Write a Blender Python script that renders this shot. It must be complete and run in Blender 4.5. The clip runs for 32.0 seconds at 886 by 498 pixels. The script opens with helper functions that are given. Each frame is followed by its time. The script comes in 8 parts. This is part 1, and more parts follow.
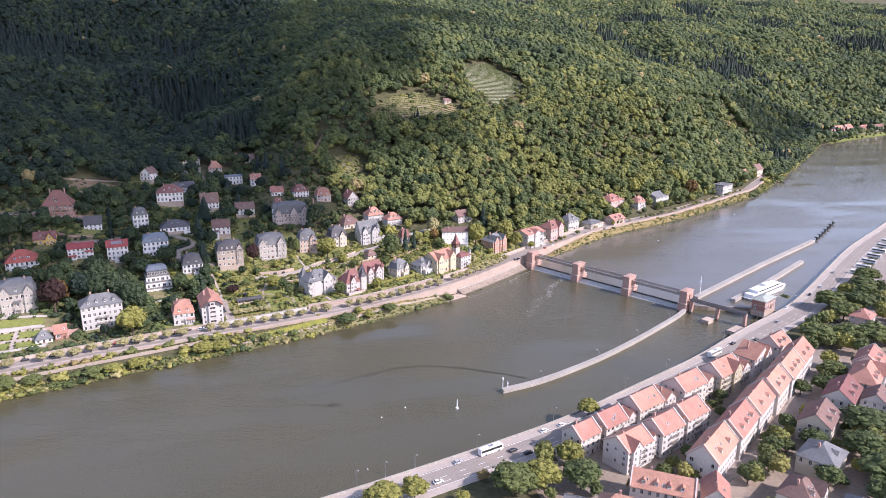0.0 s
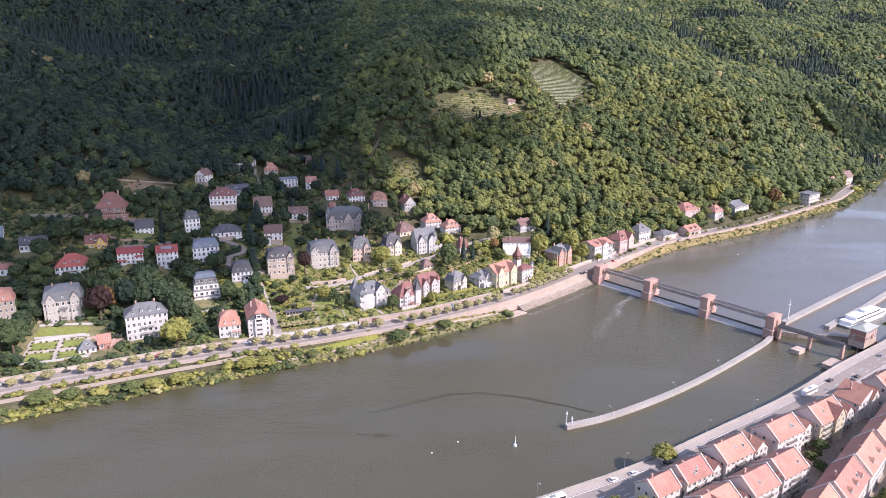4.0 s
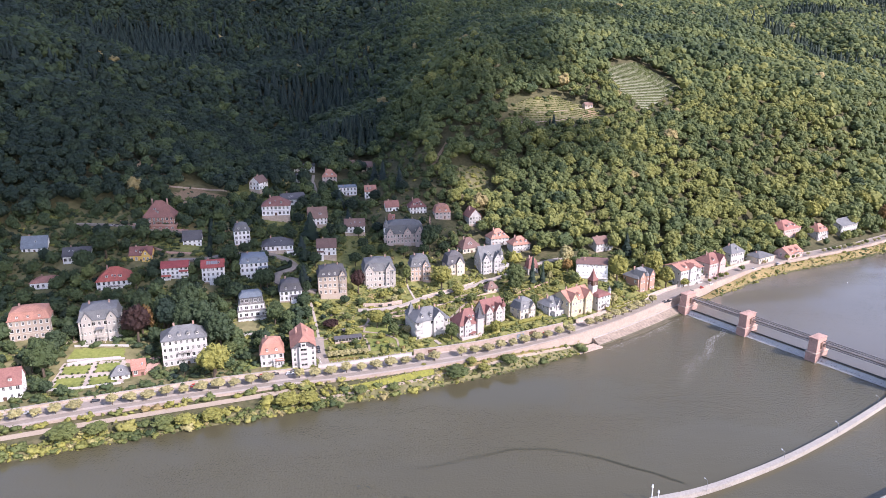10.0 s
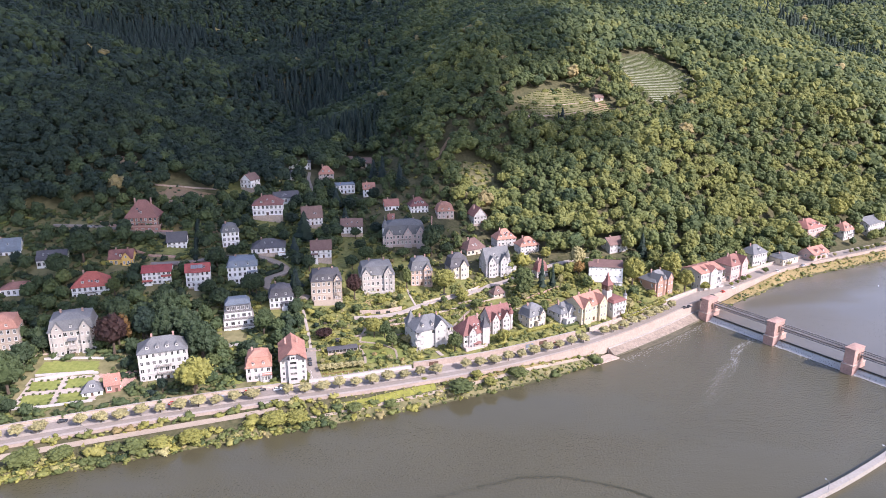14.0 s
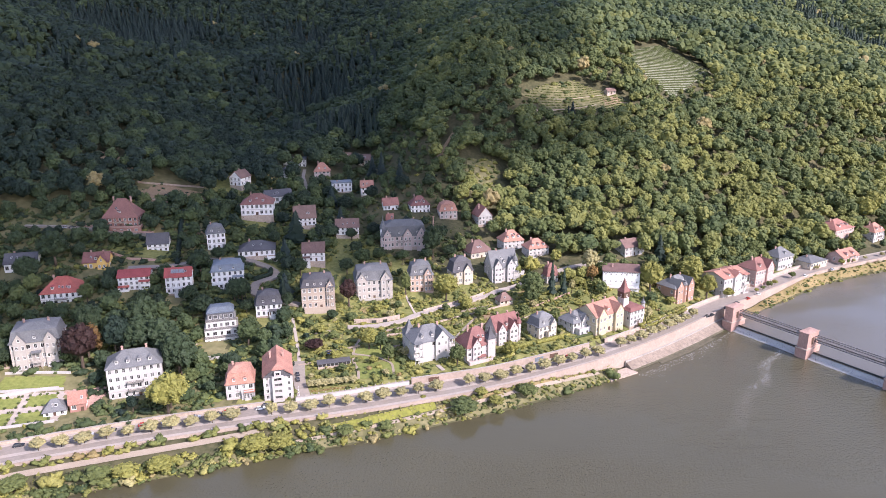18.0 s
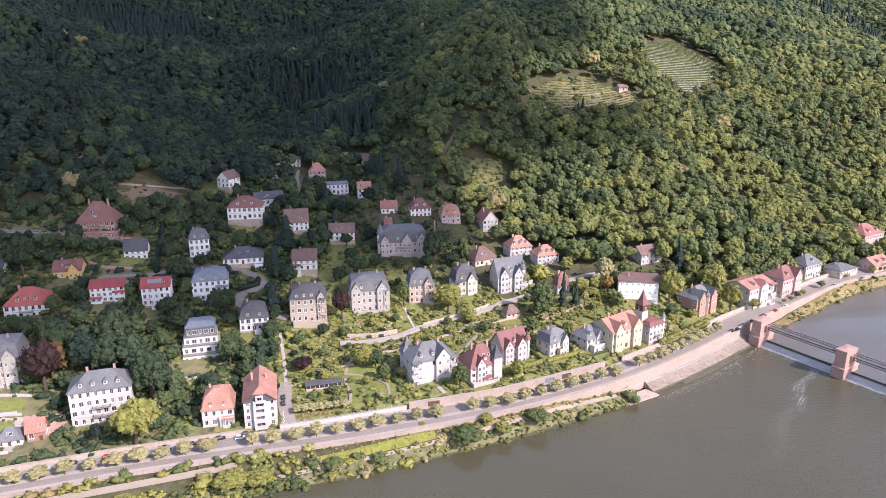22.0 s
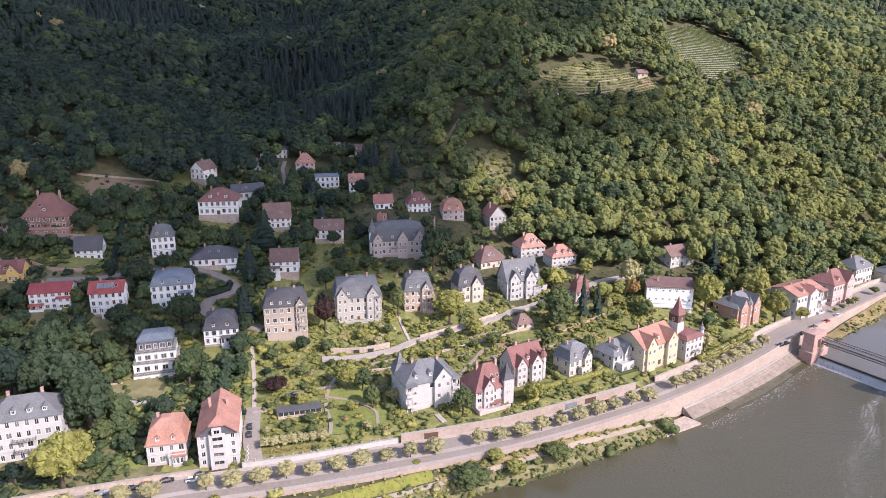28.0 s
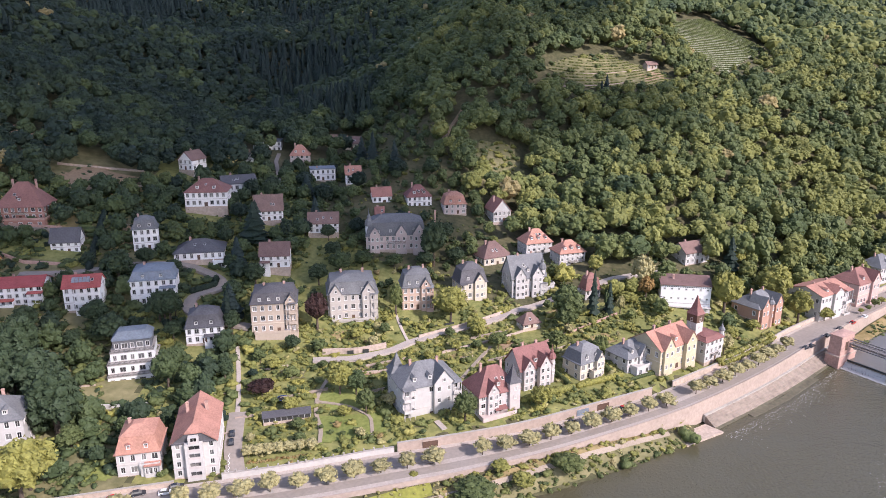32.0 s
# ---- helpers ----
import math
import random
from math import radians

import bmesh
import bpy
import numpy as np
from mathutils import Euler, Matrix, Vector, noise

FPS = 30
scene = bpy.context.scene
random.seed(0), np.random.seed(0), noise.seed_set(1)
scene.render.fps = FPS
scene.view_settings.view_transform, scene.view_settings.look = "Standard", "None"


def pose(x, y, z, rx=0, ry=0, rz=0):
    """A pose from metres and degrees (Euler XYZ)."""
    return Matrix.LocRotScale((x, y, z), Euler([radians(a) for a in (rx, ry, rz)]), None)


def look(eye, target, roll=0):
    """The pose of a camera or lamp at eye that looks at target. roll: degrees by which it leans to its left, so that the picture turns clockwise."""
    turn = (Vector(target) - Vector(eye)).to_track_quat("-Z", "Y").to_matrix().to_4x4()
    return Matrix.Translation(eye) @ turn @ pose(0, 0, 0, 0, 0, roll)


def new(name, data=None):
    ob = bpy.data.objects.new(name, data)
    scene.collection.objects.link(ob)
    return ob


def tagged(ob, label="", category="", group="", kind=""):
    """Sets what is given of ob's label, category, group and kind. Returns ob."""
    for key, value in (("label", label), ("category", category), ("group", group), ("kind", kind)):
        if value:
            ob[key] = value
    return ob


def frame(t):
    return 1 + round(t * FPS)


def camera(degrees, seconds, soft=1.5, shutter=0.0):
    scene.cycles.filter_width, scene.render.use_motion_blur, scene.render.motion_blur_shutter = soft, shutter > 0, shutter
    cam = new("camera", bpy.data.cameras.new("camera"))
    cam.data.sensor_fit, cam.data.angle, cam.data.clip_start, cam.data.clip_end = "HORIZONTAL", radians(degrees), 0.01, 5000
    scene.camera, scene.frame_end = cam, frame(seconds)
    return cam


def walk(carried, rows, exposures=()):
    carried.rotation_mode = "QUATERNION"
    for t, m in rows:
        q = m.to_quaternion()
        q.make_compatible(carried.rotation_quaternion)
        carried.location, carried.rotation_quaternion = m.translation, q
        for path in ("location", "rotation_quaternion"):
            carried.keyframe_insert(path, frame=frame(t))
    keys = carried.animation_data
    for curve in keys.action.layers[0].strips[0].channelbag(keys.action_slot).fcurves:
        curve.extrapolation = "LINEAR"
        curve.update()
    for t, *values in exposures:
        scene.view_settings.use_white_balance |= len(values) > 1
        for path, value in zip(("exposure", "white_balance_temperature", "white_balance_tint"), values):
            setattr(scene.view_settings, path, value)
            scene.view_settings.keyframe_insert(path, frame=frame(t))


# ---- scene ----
cam = camera(64.75, 32.0, soft=0.6)

# seconds, east, north, height over the water, heading, dip and roll in degrees
FLIGHT = [
    (0, -0.00, -0.00, 176.08, 11.143, 15.688, 0.297),
    (0.5, 0.61, 4.36, 176.01, 10.238, 15.688, 0.316),
    (1, 1.28, 8.66, 175.94, 8.942, 15.686, 0.326),
    (1.5, 2.09, 12.88, 175.97, 8.200, 15.708, 0.325),
    (2, 2.94, 17.08, 176.11, 8.144, 15.744, 0.292),
    (2.5, 3.76, 21.29, 176.34, 7.428, 15.789, 0.268),
    (3, 4.59, 25.48, 176.62, 6.631, 15.832, 0.244),
    (3.5, 5.41, 29.61, 176.85, 6.506, 15.879, 0.215),
    (5.5, 8.41, 46.40, 177.33, 3.801, 15.939, 0.132),
    (6, 9.04, 50.62, 177.53, 3.625, 15.957, 0.133),
    (6.5, 9.37, 54.95, 177.78, 2.783, 15.990, 0.130),
    (7, 9.69, 59.35, 177.94, 1.248, 15.997, 0.147),
    (7.5, 10.13, 63.70, 177.98, 0.722, 15.993, 0.158),
    (8, 10.60, 67.93, 177.96, 0.473, 15.988, 0.163),
    (8.5, 11.01, 72.09, 177.97, 0.432, 16.000, 0.144),
    (9, 11.34, 76.23, 178.01, 0.376, 16.009, 0.111),
    (9.5, 11.62, 80.33, 178.10, 0.308, 16.019, 0.089),
    (10, 11.85, 84.41, 178.20, 0.273, 16.028, 0.069),
    (10.5, 12.04, 88.48, 178.24, 0.230, 16.026, 0.054),
    (11, 12.15, 92.55, 178.07, 0.183, 16.050, 0.020),
    (11.5, 12.24, 96.62, 177.68, 0.149, 15.998, -0.016),
    (12, 12.33, 100.69, 176.90, 0.097, 16.038, -0.063),
    (12.5, 12.47, 104.80, 175.82, 0.057, 16.075, -0.102),
    (13, 12.69, 108.99, 174.52, 0.000, 16.120, -0.122),
    (13.5, 12.97, 113.30, 173.29, -0.064, 16.190, -0.141),
    (14, 13.28, 117.59, 172.12, -0.120, 16.272, -0.159),
    (14.5, 13.58, 121.91, 171.11, -0.150, 16.277, -0.175),
    (16.5, 14.76, 138.81, 167.58, -0.430, 16.318, -0.216),
    (17, 14.99, 143.02, 166.61, -0.493, 16.385, -0.211),
    (17.5, 15.15, 147.29, 165.70, -0.536, 16.375, -0.200),
    (18, 15.21, 151.59, 164.85, -0.577, 16.370, -0.195),
    (18.5, 15.21, 155.88, 164.07, -0.600, 16.401, -0.183),
    (19, 15.24, 160.12, 163.40, -0.624, 16.443, -0.148),
    (19.5, 15.37, 164.25, 163.04, -0.680, 16.437, -0.126),
    (20, 15.53, 168.35, 162.81, -0.723, 16.397, -0.117),
    (20.5, 15.69, 172.43, 162.52, -0.756, 16.356, -0.126),
    (21, 15.79, 176.51, 161.97, -0.791, 16.316, -0.141),
    (21.5, 15.82, 180.65, 161.03, -0.837, 16.353, -0.163),
    (22, 15.80, 184.89, 159.75, -0.872, 16.394, -0.181),
    (22.5, 15.74, 189.21, 158.30, -0.894, 16.404, -0.201),
    (23, 15.69, 193.56, 156.73, -0.898, 16.400, -0.218),
    (23.5, 15.74, 197.87, 155.19, -0.917, 16.404, -0.222),
    (24, 15.89, 202.11, 153.77, -0.947, 16.420, -0.206),
    (24.5, 16.03, 206.30, 152.47, -0.978, 16.454, -0.196),
    (25, 16.14, 210.52, 151.26, -1.007, 16.472, -0.191),
    (25.5, 16.24, 214.79, 149.93, -1.034, 16.452, -0.179),
    (27.5, 16.31, 231.76, 145.06, -1.156, 16.395, -0.120),
    (28, 16.28, 235.70, 144.12, -1.159, 16.293, -0.107),
    (28.5, 16.24, 239.53, 143.21, -1.170, 16.189, -0.105),
    (29, 16.26, 243.39, 142.06, -1.177, 16.156, -0.091),
    (29.5, 16.27, 247.05, 140.80, -1.185, 15.995, -0.071),
    (30, 16.22, 250.15, 139.38, -1.209, 15.908, -0.038),
    (30.5, 16.14, 252.44, 137.98, -1.229, 15.862, 0.014),
    (31, 16.08, 253.91, 136.67, -1.235, 15.855, 0.076),
    (31.5, 15.92, 254.75, 135.51, -1.238, 15.897, 0.131),
    (32, 15.69, 255.39, 134.42, -1.209, 16.075, 0.170),
]
walk(cam, [(t, pose(x, y, z, 90 - dip, 0, -heading) @ pose(0, 0, 0, 0, 0, roll)) for t, x, y, z, heading, dip, roll in FLIGHT], [(0, 0.86, 6100, 26), (12, 1.04, 6100, 26), (19, 1.0, 6150, 26), (25, 0.89, 6200, 25), (32, 0.79, 6200, 24)])

# ---- daylight ----
SUN_FROM = Vector((0.74, -0.54, 0.68)).normalized()
sky = bpy.data.worlds.new("sky")
scene.world = sky
sky.use_nodes = True
sky_tex = sky.node_tree.nodes.new("ShaderNodeTexSky")
sky_tex.sky_type, sky_tex.sun_disc = "NISHITA", False
sky_tex.sun_elevation = math.asin(SUN_FROM.z)
sky_tex.sun_rotation = math.atan2(SUN_FROM.x, SUN_FROM.y)
# broken cloud whitens the blue of the sky
pale = sky.node_tree.nodes.new("ShaderNodeHueSaturation")
pale.inputs["Saturation"].default_value = 0.85
sky.node_tree.links.new(sky_tex.outputs[0], pale.inputs["Color"])
sky.node_tree.links.new(pale.outputs[0], sky.node_tree.nodes["Background"].inputs[0])
sky.node_tree.nodes["Background"].inputs[1].default_value = 0.15
sun = new("sun", bpy.data.lights.new("sun", "SUN"))
sun.data.energy, sun.data.angle, sun.data.color = 3.3, radians(0.6), (1.0, 0.95, 0.88)
sun.matrix_world = look(SUN_FROM * 100, (0, 0, 0))


# ---- materials ----
def surface(name, colour, rough=0.85, vary=0.25, fine=1.5, coarse=0.12, bump=0.0, bump_scale=4.0, metal=0.0, second=None, tint=None, per_object=0.0, spec=0.3):
    """A procedural surface: base colour broken up by noise at two scales, with fine relief."""
    m = bpy.data.materials.new(name)
    m.use_nodes = True
    nt = m.node_tree
    b = nt.nodes["Principled BSDF"]
    geo = nt.nodes.new("ShaderNodeNewGeometry")

    def noise_at(scale, detail):
        n = nt.nodes.new("ShaderNodeTexNoise")
        n.inputs["Scale"].default_value, n.inputs["Detail"].default_value = scale, detail
        nt.links.new(geo.outputs["Position"], n.inputs["Vector"])
        return n.outputs[0]

    def maths(op, a, c):
        n = nt.nodes.new("ShaderNodeMath")
        n.operation = op
        for k, v in enumerate((a, c)):
            if hasattr(v, "is_output"):
                nt.links.new(v, n.inputs[k])
            else:
                n.inputs[k].default_value = v
        return n.outputs[0]

    f, c = noise_at(fine, 4.0), noise_at(coarse, 2.0)
    both = maths("ADD", maths("MULTIPLY", f, 0.6), maths("MULTIPLY", c, 0.4))
    mix = nt.nodes.new("ShaderNodeMixRGB")
    ramp = nt.nodes.new("ShaderNodeMapRange")
    ramp.inputs["From Min"].default_value, ramp.inputs["From Max"].default_value = 0.3, 0.7
    nt.links.new(both, ramp.inputs["Value"])
    lo = tuple(v * (1 - vary) for v in colour)
    hi = second or tuple(min(v * (1 + vary), 0.95) for v in colour)
    mix.inputs[1].default_value, mix.inputs[2].default_value = (*lo, 1), (*hi, 1)
    nt.links.new(ramp.outputs[0], mix.inputs[0])
    out = mix.outputs[0]
    if tint:
        at = nt.nodes.new("ShaderNodeAttribute")
        at.attribute_name = "tint"
        cr = nt.nodes.new("ShaderNodeValToRGB")
        el = cr.color_ramp.elements
        while len(el) < len(tint):
            el.new(0.5)
        for k, (p, col) in enumerate(tint):
            el[k].position, el[k].color = p, (*col, 1)
        nt.links.new(at.outputs["Fac"], cr.inputs[0])
        mul = nt.nodes.new("ShaderNodeMixRGB")
        mul.blend_type = "MULTIPLY"
        mul.inputs[0].default_value = 1.0
        nt.links.new(out, mul.inputs[1])
        nt.links.new(cr.outputs[0], mul.inputs[2])
        out = mul.outputs[0]
    if per_object:
        oi = nt.nodes.new("ShaderNodeObjectInfo")
        hs = nt.nodes.new("ShaderNodeHueSaturation")
        nt.links.new(maths("ADD", maths("MULTIPLY", oi.outputs["Random"], 2 * per_object), 1 - per_object), hs.inputs["Value"])
        nt.links.new(maths("ADD", maths("MULTIPLY", oi.outputs["Random"], per_object * 0.12), 0.5 - per_object * 0.06), hs.inputs["Hue"])
        nt.links.new(out, hs.inputs["Color"])
        out = hs.outputs[0]
    nt.links.new(out, b.inputs["Base Color"])
    b.inputs["Roughness"].default_value, b.inputs["Metallic"].default_value = rough, metal
    b.inputs["Specular IOR Level"].default_value = spec
    if bump:
        bp = nt.nodes.new("ShaderNodeBump")
        bp.inputs["Strength"].default_value, bp.inputs["Distance"].default_value = min(bump, 1.0), max(bump, 0.05)
        nt.links.new(noise_at(bump_scale, 3.0), bp.inputs["Height"])
        nt.links.new(bp.outputs[0], b.inputs["Normal"])
    return m


# two whites, brighter for cloud-shaded houses and duller for sunlit ones, offset the light
WALLS = {
    "white": (0.82, 0.80, 0.775), "sun_white": (0.50, 0.47, 0.44), "stucco": (0.60, 0.555, 0.51), "pale": (0.49, 0.435, 0.405), "cream": (0.56, 0.49, 0.385), "pink": (0.52, 0.42, 0.38), "peach": (0.50, 0.36, 0.28),
    "stone": (0.44, 0.395, 0.35), "sand": (0.42, 0.34, 0.27), "rust": (0.36, 0.19, 0.15), "orange": (0.42, 0.255, 0.19), "rose": (0.52, 0.36, 0.32),
    "yellow": (0.52, 0.44, 0.30), "ochre": (0.66, 0.44, 0.14), "salmon": (0.62, 0.55, 0.48)}
TILES = {"red": (0.365, 0.18, 0.138), "salmon": (0.42, 0.212, 0.158), "maroon": (0.225, 0.105, 0.092), "crimson": (0.38, 0.10, 0.085), "brown": (0.20, 0.125, 0.105), "dark": (0.10, 0.095, 0.10), "copper": (0.31, 0.325, 0.285), "slate": (0.165, 0.165, 0.167), "blue": (0.19, 0.215, 0.245)}
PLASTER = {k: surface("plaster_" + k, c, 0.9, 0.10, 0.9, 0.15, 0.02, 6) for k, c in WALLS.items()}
ROOFING = {k: surface("roofing_" + k, c, 0.75, 0.28, 1.6, 0.25, 0.06, 5, per_object=0.12) for k, c in TILES.items()}
SANDSTONE = surface("red_sandstone", (0.44, 0.28, 0.23), 0.9, 0.30, 1.2, 0.12, 0.08, 2.5)
WALLSTONE = surface("pale_sandstone", (0.47, 0.37, 0.30), 0.9, 0.28, 0.9, 0.10, 0.08, 2.0)
CONCRETE = surface("concrete", (0.38, 0.345, 0.305), 0.9, 0.22, 1.0, 0.08, 0.04, 3)
ASPHALT = surface("asphalt", (0.30, 0.255, 0.218), 0.9, 0.16, 0.8, 0.06, 0.02, 8)
PAVING = surface("paving", (0.43, 0.365, 0.315), 0.9, 0.16, 1.4, 0.08, 0.03, 6)
COURT = surface("court_paving", (0.31, 0.245, 0.19), 0.92, 0.25, 0.6, 0.05, 0.03, 4)
GRAVEL = surface("gravel", (0.34, 0.275, 0.21), 0.95, 0.18, 2.0, 0.1, 0.04, 6)
PAINT = surface("white_paint", (0.80, 0.80, 0.78), 0.6, 0.06)
FRAME = surface("window_frame_paint", (0.58, 0.56, 0.53), 0.5, 0.06)
IRON = surface("dark_iron", (0.06, 0.065, 0.06), 0.6, 0.3, metal=0.5)
STEEL = surface("galvanised_steel", (0.36, 0.37, 0.37), 0.5, 0.2, metal=0.6)
GIRDER = surface("girder_paint", (0.21, 0.19, 0.18), 0.7, 0.3)
TIMBER = surface("dark_timber", (0.11, 0.065, 0.045), 0.8, 0.3)
FOAM = surface("foam", (0.52, 0.51, 0.48), 0.9, 0.16, 3.0, 0.5, 0.2, 3)
BARK = surface("bark", (0.10, 0.075, 0.055), 0.95, 0.35, 3)
RUBBER = surface("rubber", (0.02, 0.02, 0.02), 0.9, 0.2)
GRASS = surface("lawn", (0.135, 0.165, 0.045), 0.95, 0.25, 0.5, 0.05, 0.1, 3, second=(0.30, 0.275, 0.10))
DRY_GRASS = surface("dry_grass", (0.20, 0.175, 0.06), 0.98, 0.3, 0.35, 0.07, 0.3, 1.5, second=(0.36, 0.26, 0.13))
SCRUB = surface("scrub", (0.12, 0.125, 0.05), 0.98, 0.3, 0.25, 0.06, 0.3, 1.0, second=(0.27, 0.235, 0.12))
RIVERSTONE = surface("riverside_sandstone", (0.31, 0.25, 0.20), 0.92, 0.36, 0.5, 0.07, 0.14, 1.4)
WETSTONE = surface("wet_algae_stone", (0.13, 0.115, 0.075), 0.6, 0.4, 0.7, 0.1, 0.1, 2.0)
LAWN = surface("clipped_lawn", (0.15, 0.19, 0.045), 0.95, 0.18, 0.7, 0.08, 0.1, 4, second=(0.27, 0.28, 0.08))
ROADWALL = surface("road_wall_stone", (0.40, 0.312, 0.255), 0.9, 0.2, 0.9, 0.1, 0.06, 2.0)
VINE_GROUND = surface("vineyard_ground", (0.26, 0.26, 0.175), 0.95, 0.2, 0.5, 0.06, 0.1, 3)
MEADOW = surface("meadow", (0.19, 0.20, 0.045), 0.95, 0.25, 0.8, 0.1, 0.3, 1.5, second=(0.30, 0.29, 0.06))
EARTH = surface("forest_floor", (0.065, 0.075, 0.03), 0.98, 0.35, 0.4, 0.03, 0.3, 1.0, second=(0.15, 0.13, 0.07))
SOIL = surface("bare_soil", (0.30, 0.21, 0.13), 0.98, 0.25, 0.8, 0.1, 0.1, 2)
# lowest tint stops are darkened and blued to carry cloud shade and haze
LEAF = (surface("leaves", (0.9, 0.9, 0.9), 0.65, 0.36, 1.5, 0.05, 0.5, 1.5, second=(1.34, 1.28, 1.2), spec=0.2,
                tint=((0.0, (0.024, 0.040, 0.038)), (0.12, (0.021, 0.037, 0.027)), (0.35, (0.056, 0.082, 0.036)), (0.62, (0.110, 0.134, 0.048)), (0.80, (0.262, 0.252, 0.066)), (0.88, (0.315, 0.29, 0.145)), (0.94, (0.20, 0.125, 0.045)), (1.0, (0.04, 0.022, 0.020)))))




def glass_like(name, colour, rough):
    m = bpy.data.materials.new(name)
    m.use_nodes = True
    b = m.node_tree.nodes["Principled BSDF"]
    b.inputs["Base Color"].default_value, b.inputs["Roughness"].default_value = (*colour, 1), rough
    b.inputs["Specular IOR Level"].default_value = 0.6
    return m


GLASS = glass_like("window_glass", (0.03, 0.032, 0.035), 0.08)
# curtains and blinds show behind some of the panes
nt = GLASS.node_tree
info, ramp = nt.nodes.new("ShaderNodeObjectInfo"), nt.nodes.new("ShaderNodeValToRGB")
for pos, value in ((0.0, 0.025), (0.45, 0.06), (0.7, 0.16)):
    e = ramp.color_ramp.elements.new(pos)
    e.color = (value * 1.02, value, value * 0.96, 1)
ramp.color_ramp.elements[-1].color = (0.24, 0.225, 0.20, 1)
ramp.color_ramp.elements[0].color = (0.02, 0.02, 0.022, 1)
nt.links.new(info.outputs["Random"], ramp.inputs[0])
nt.links.new(ramp.outputs[0], nt.nodes["Principled BSDF"].inputs["Base Color"])


def river(name, colour, wind=1.0):
    """Turbid river water with ripples at three scales."""
    m = glass_like(name, colour, 0.07)
    nt = m.node_tree
    b = nt.nodes["Principled BSDF"]
    b.inputs["IOR"].default_value = 1.33
    b.inputs["Specular IOR Level"].default_value = 0.9
    geo = nt.nodes.new("ShaderNodeNewGeometry")
    # wind ruffles the water in long patches along the stream and leaves it smooth between them
    lie = nt.nodes.new("ShaderNodeMapping")
    lie.inputs["Rotation"].default_value = (0, 0, radians(-24))
    lie.inputs["Scale"].default_value = (0.35, 1.0, 1.0)
    nt.links.new(geo.outputs["Position"], lie.inputs["Vector"])
    gust = nt.nodes.new("ShaderNodeTexNoise")
    gust.inputs["Scale"].default_value, gust.inputs["Detail"].default_value = 0.022, 5
    nt.links.new(lie.outputs[0], gust.inputs["Vector"])
    # and the fall at the weir keeps the water below it broken
    wash = nt.nodes.new("ShaderNodeVectorMath")
    wash.operation, wash.inputs[1].default_value = "DOT_PRODUCT", (-0.833, -0.553, 0)
    nt.links.new(geo.outputs["Position"], wash.inputs[0])
    fade = nt.nodes.new("ShaderNodeMapRange")
    for key, v in (("From Min", -440.0), ("From Max", -330.0), ("To Min", 0.26), ("To Max", 0.0)):
        fade.inputs[key].default_value = v
    nt.links.new(wash.outputs["Value"], fade.inputs["Value"])
    rough = nt.nodes.new("ShaderNodeMath")
    nt.links.new(gust.outputs[0], rough.inputs[0])
    nt.links.new(fade.outputs[0], rough.inputs[1])
    last = None
    for scale, dist, calm, ruffled in ((0.9, 0.42, 0.06, 0.95), (0.25, 0.45, 0.10, 0.6), (0.03, 0.4, 0.25, 0.5)):
        n = nt.nodes.new("ShaderNodeTexNoise")
        n.inputs["Scale"].default_value, n.inputs["Detail"].default_value = scale, 3
        nt.links.new(lie.outputs[0] if scale < 0.5 else geo.outputs["Position"], n.inputs["Vector"])
        bp = nt.nodes.new("ShaderNodeBump")
        bp.inputs["Distance"].default_value = dist
        much = nt.nodes.new("ShaderNodeMapRange")
        much.inputs["From Min"].default_value, much.inputs["From Max"].default_value = 0.36, 0.58
        much.inputs["To Min"].default_value, much.inputs["To Max"].default_value = calm * wind, ruffled * wind
        nt.links.new(rough.outputs[0] if wind == 1.0 else gust.outputs[0], much.inputs["Value"])
        nt.links.new(much.outputs[0], bp.inputs["Strength"])
        nt.links.new(n.outputs[0], bp.inputs["Height"])
        if last:
            nt.links.new(last.outputs[0], bp.inputs["Normal"])
        last = bp
    nt.links.new(last.outputs[0], b.inputs["Normal"])
    n = nt.nodes.new("ShaderNodeTexNoise")
    n.inputs["Scale"].default_value, n.inputs["Detail"].default_value = 0.012, 4
    nt.links.new(geo.outputs["Position"], n.inputs["Vector"])
    mx = nt.nodes.new("ShaderNodeMixRGB")
    mx.inputs[1].default_value, mx.inputs[2].default_value = (*[v * 0.85 for v in colour], 1), (*[v * 1.18 for v in colour], 1)
    nt.links.new(n.outputs[0], mx.inputs[0])
    nt.links.new(mx.outputs[0], b.inputs["Base Color"])
    return m


WATER = river("river_water", (0.088, 0.079, 0.046))
# paler, greyer base colour stands in for sky reflected above the weir
STILL_WATER = river("still_river_water", (0.138, 0.122, 0.100), 0.35)


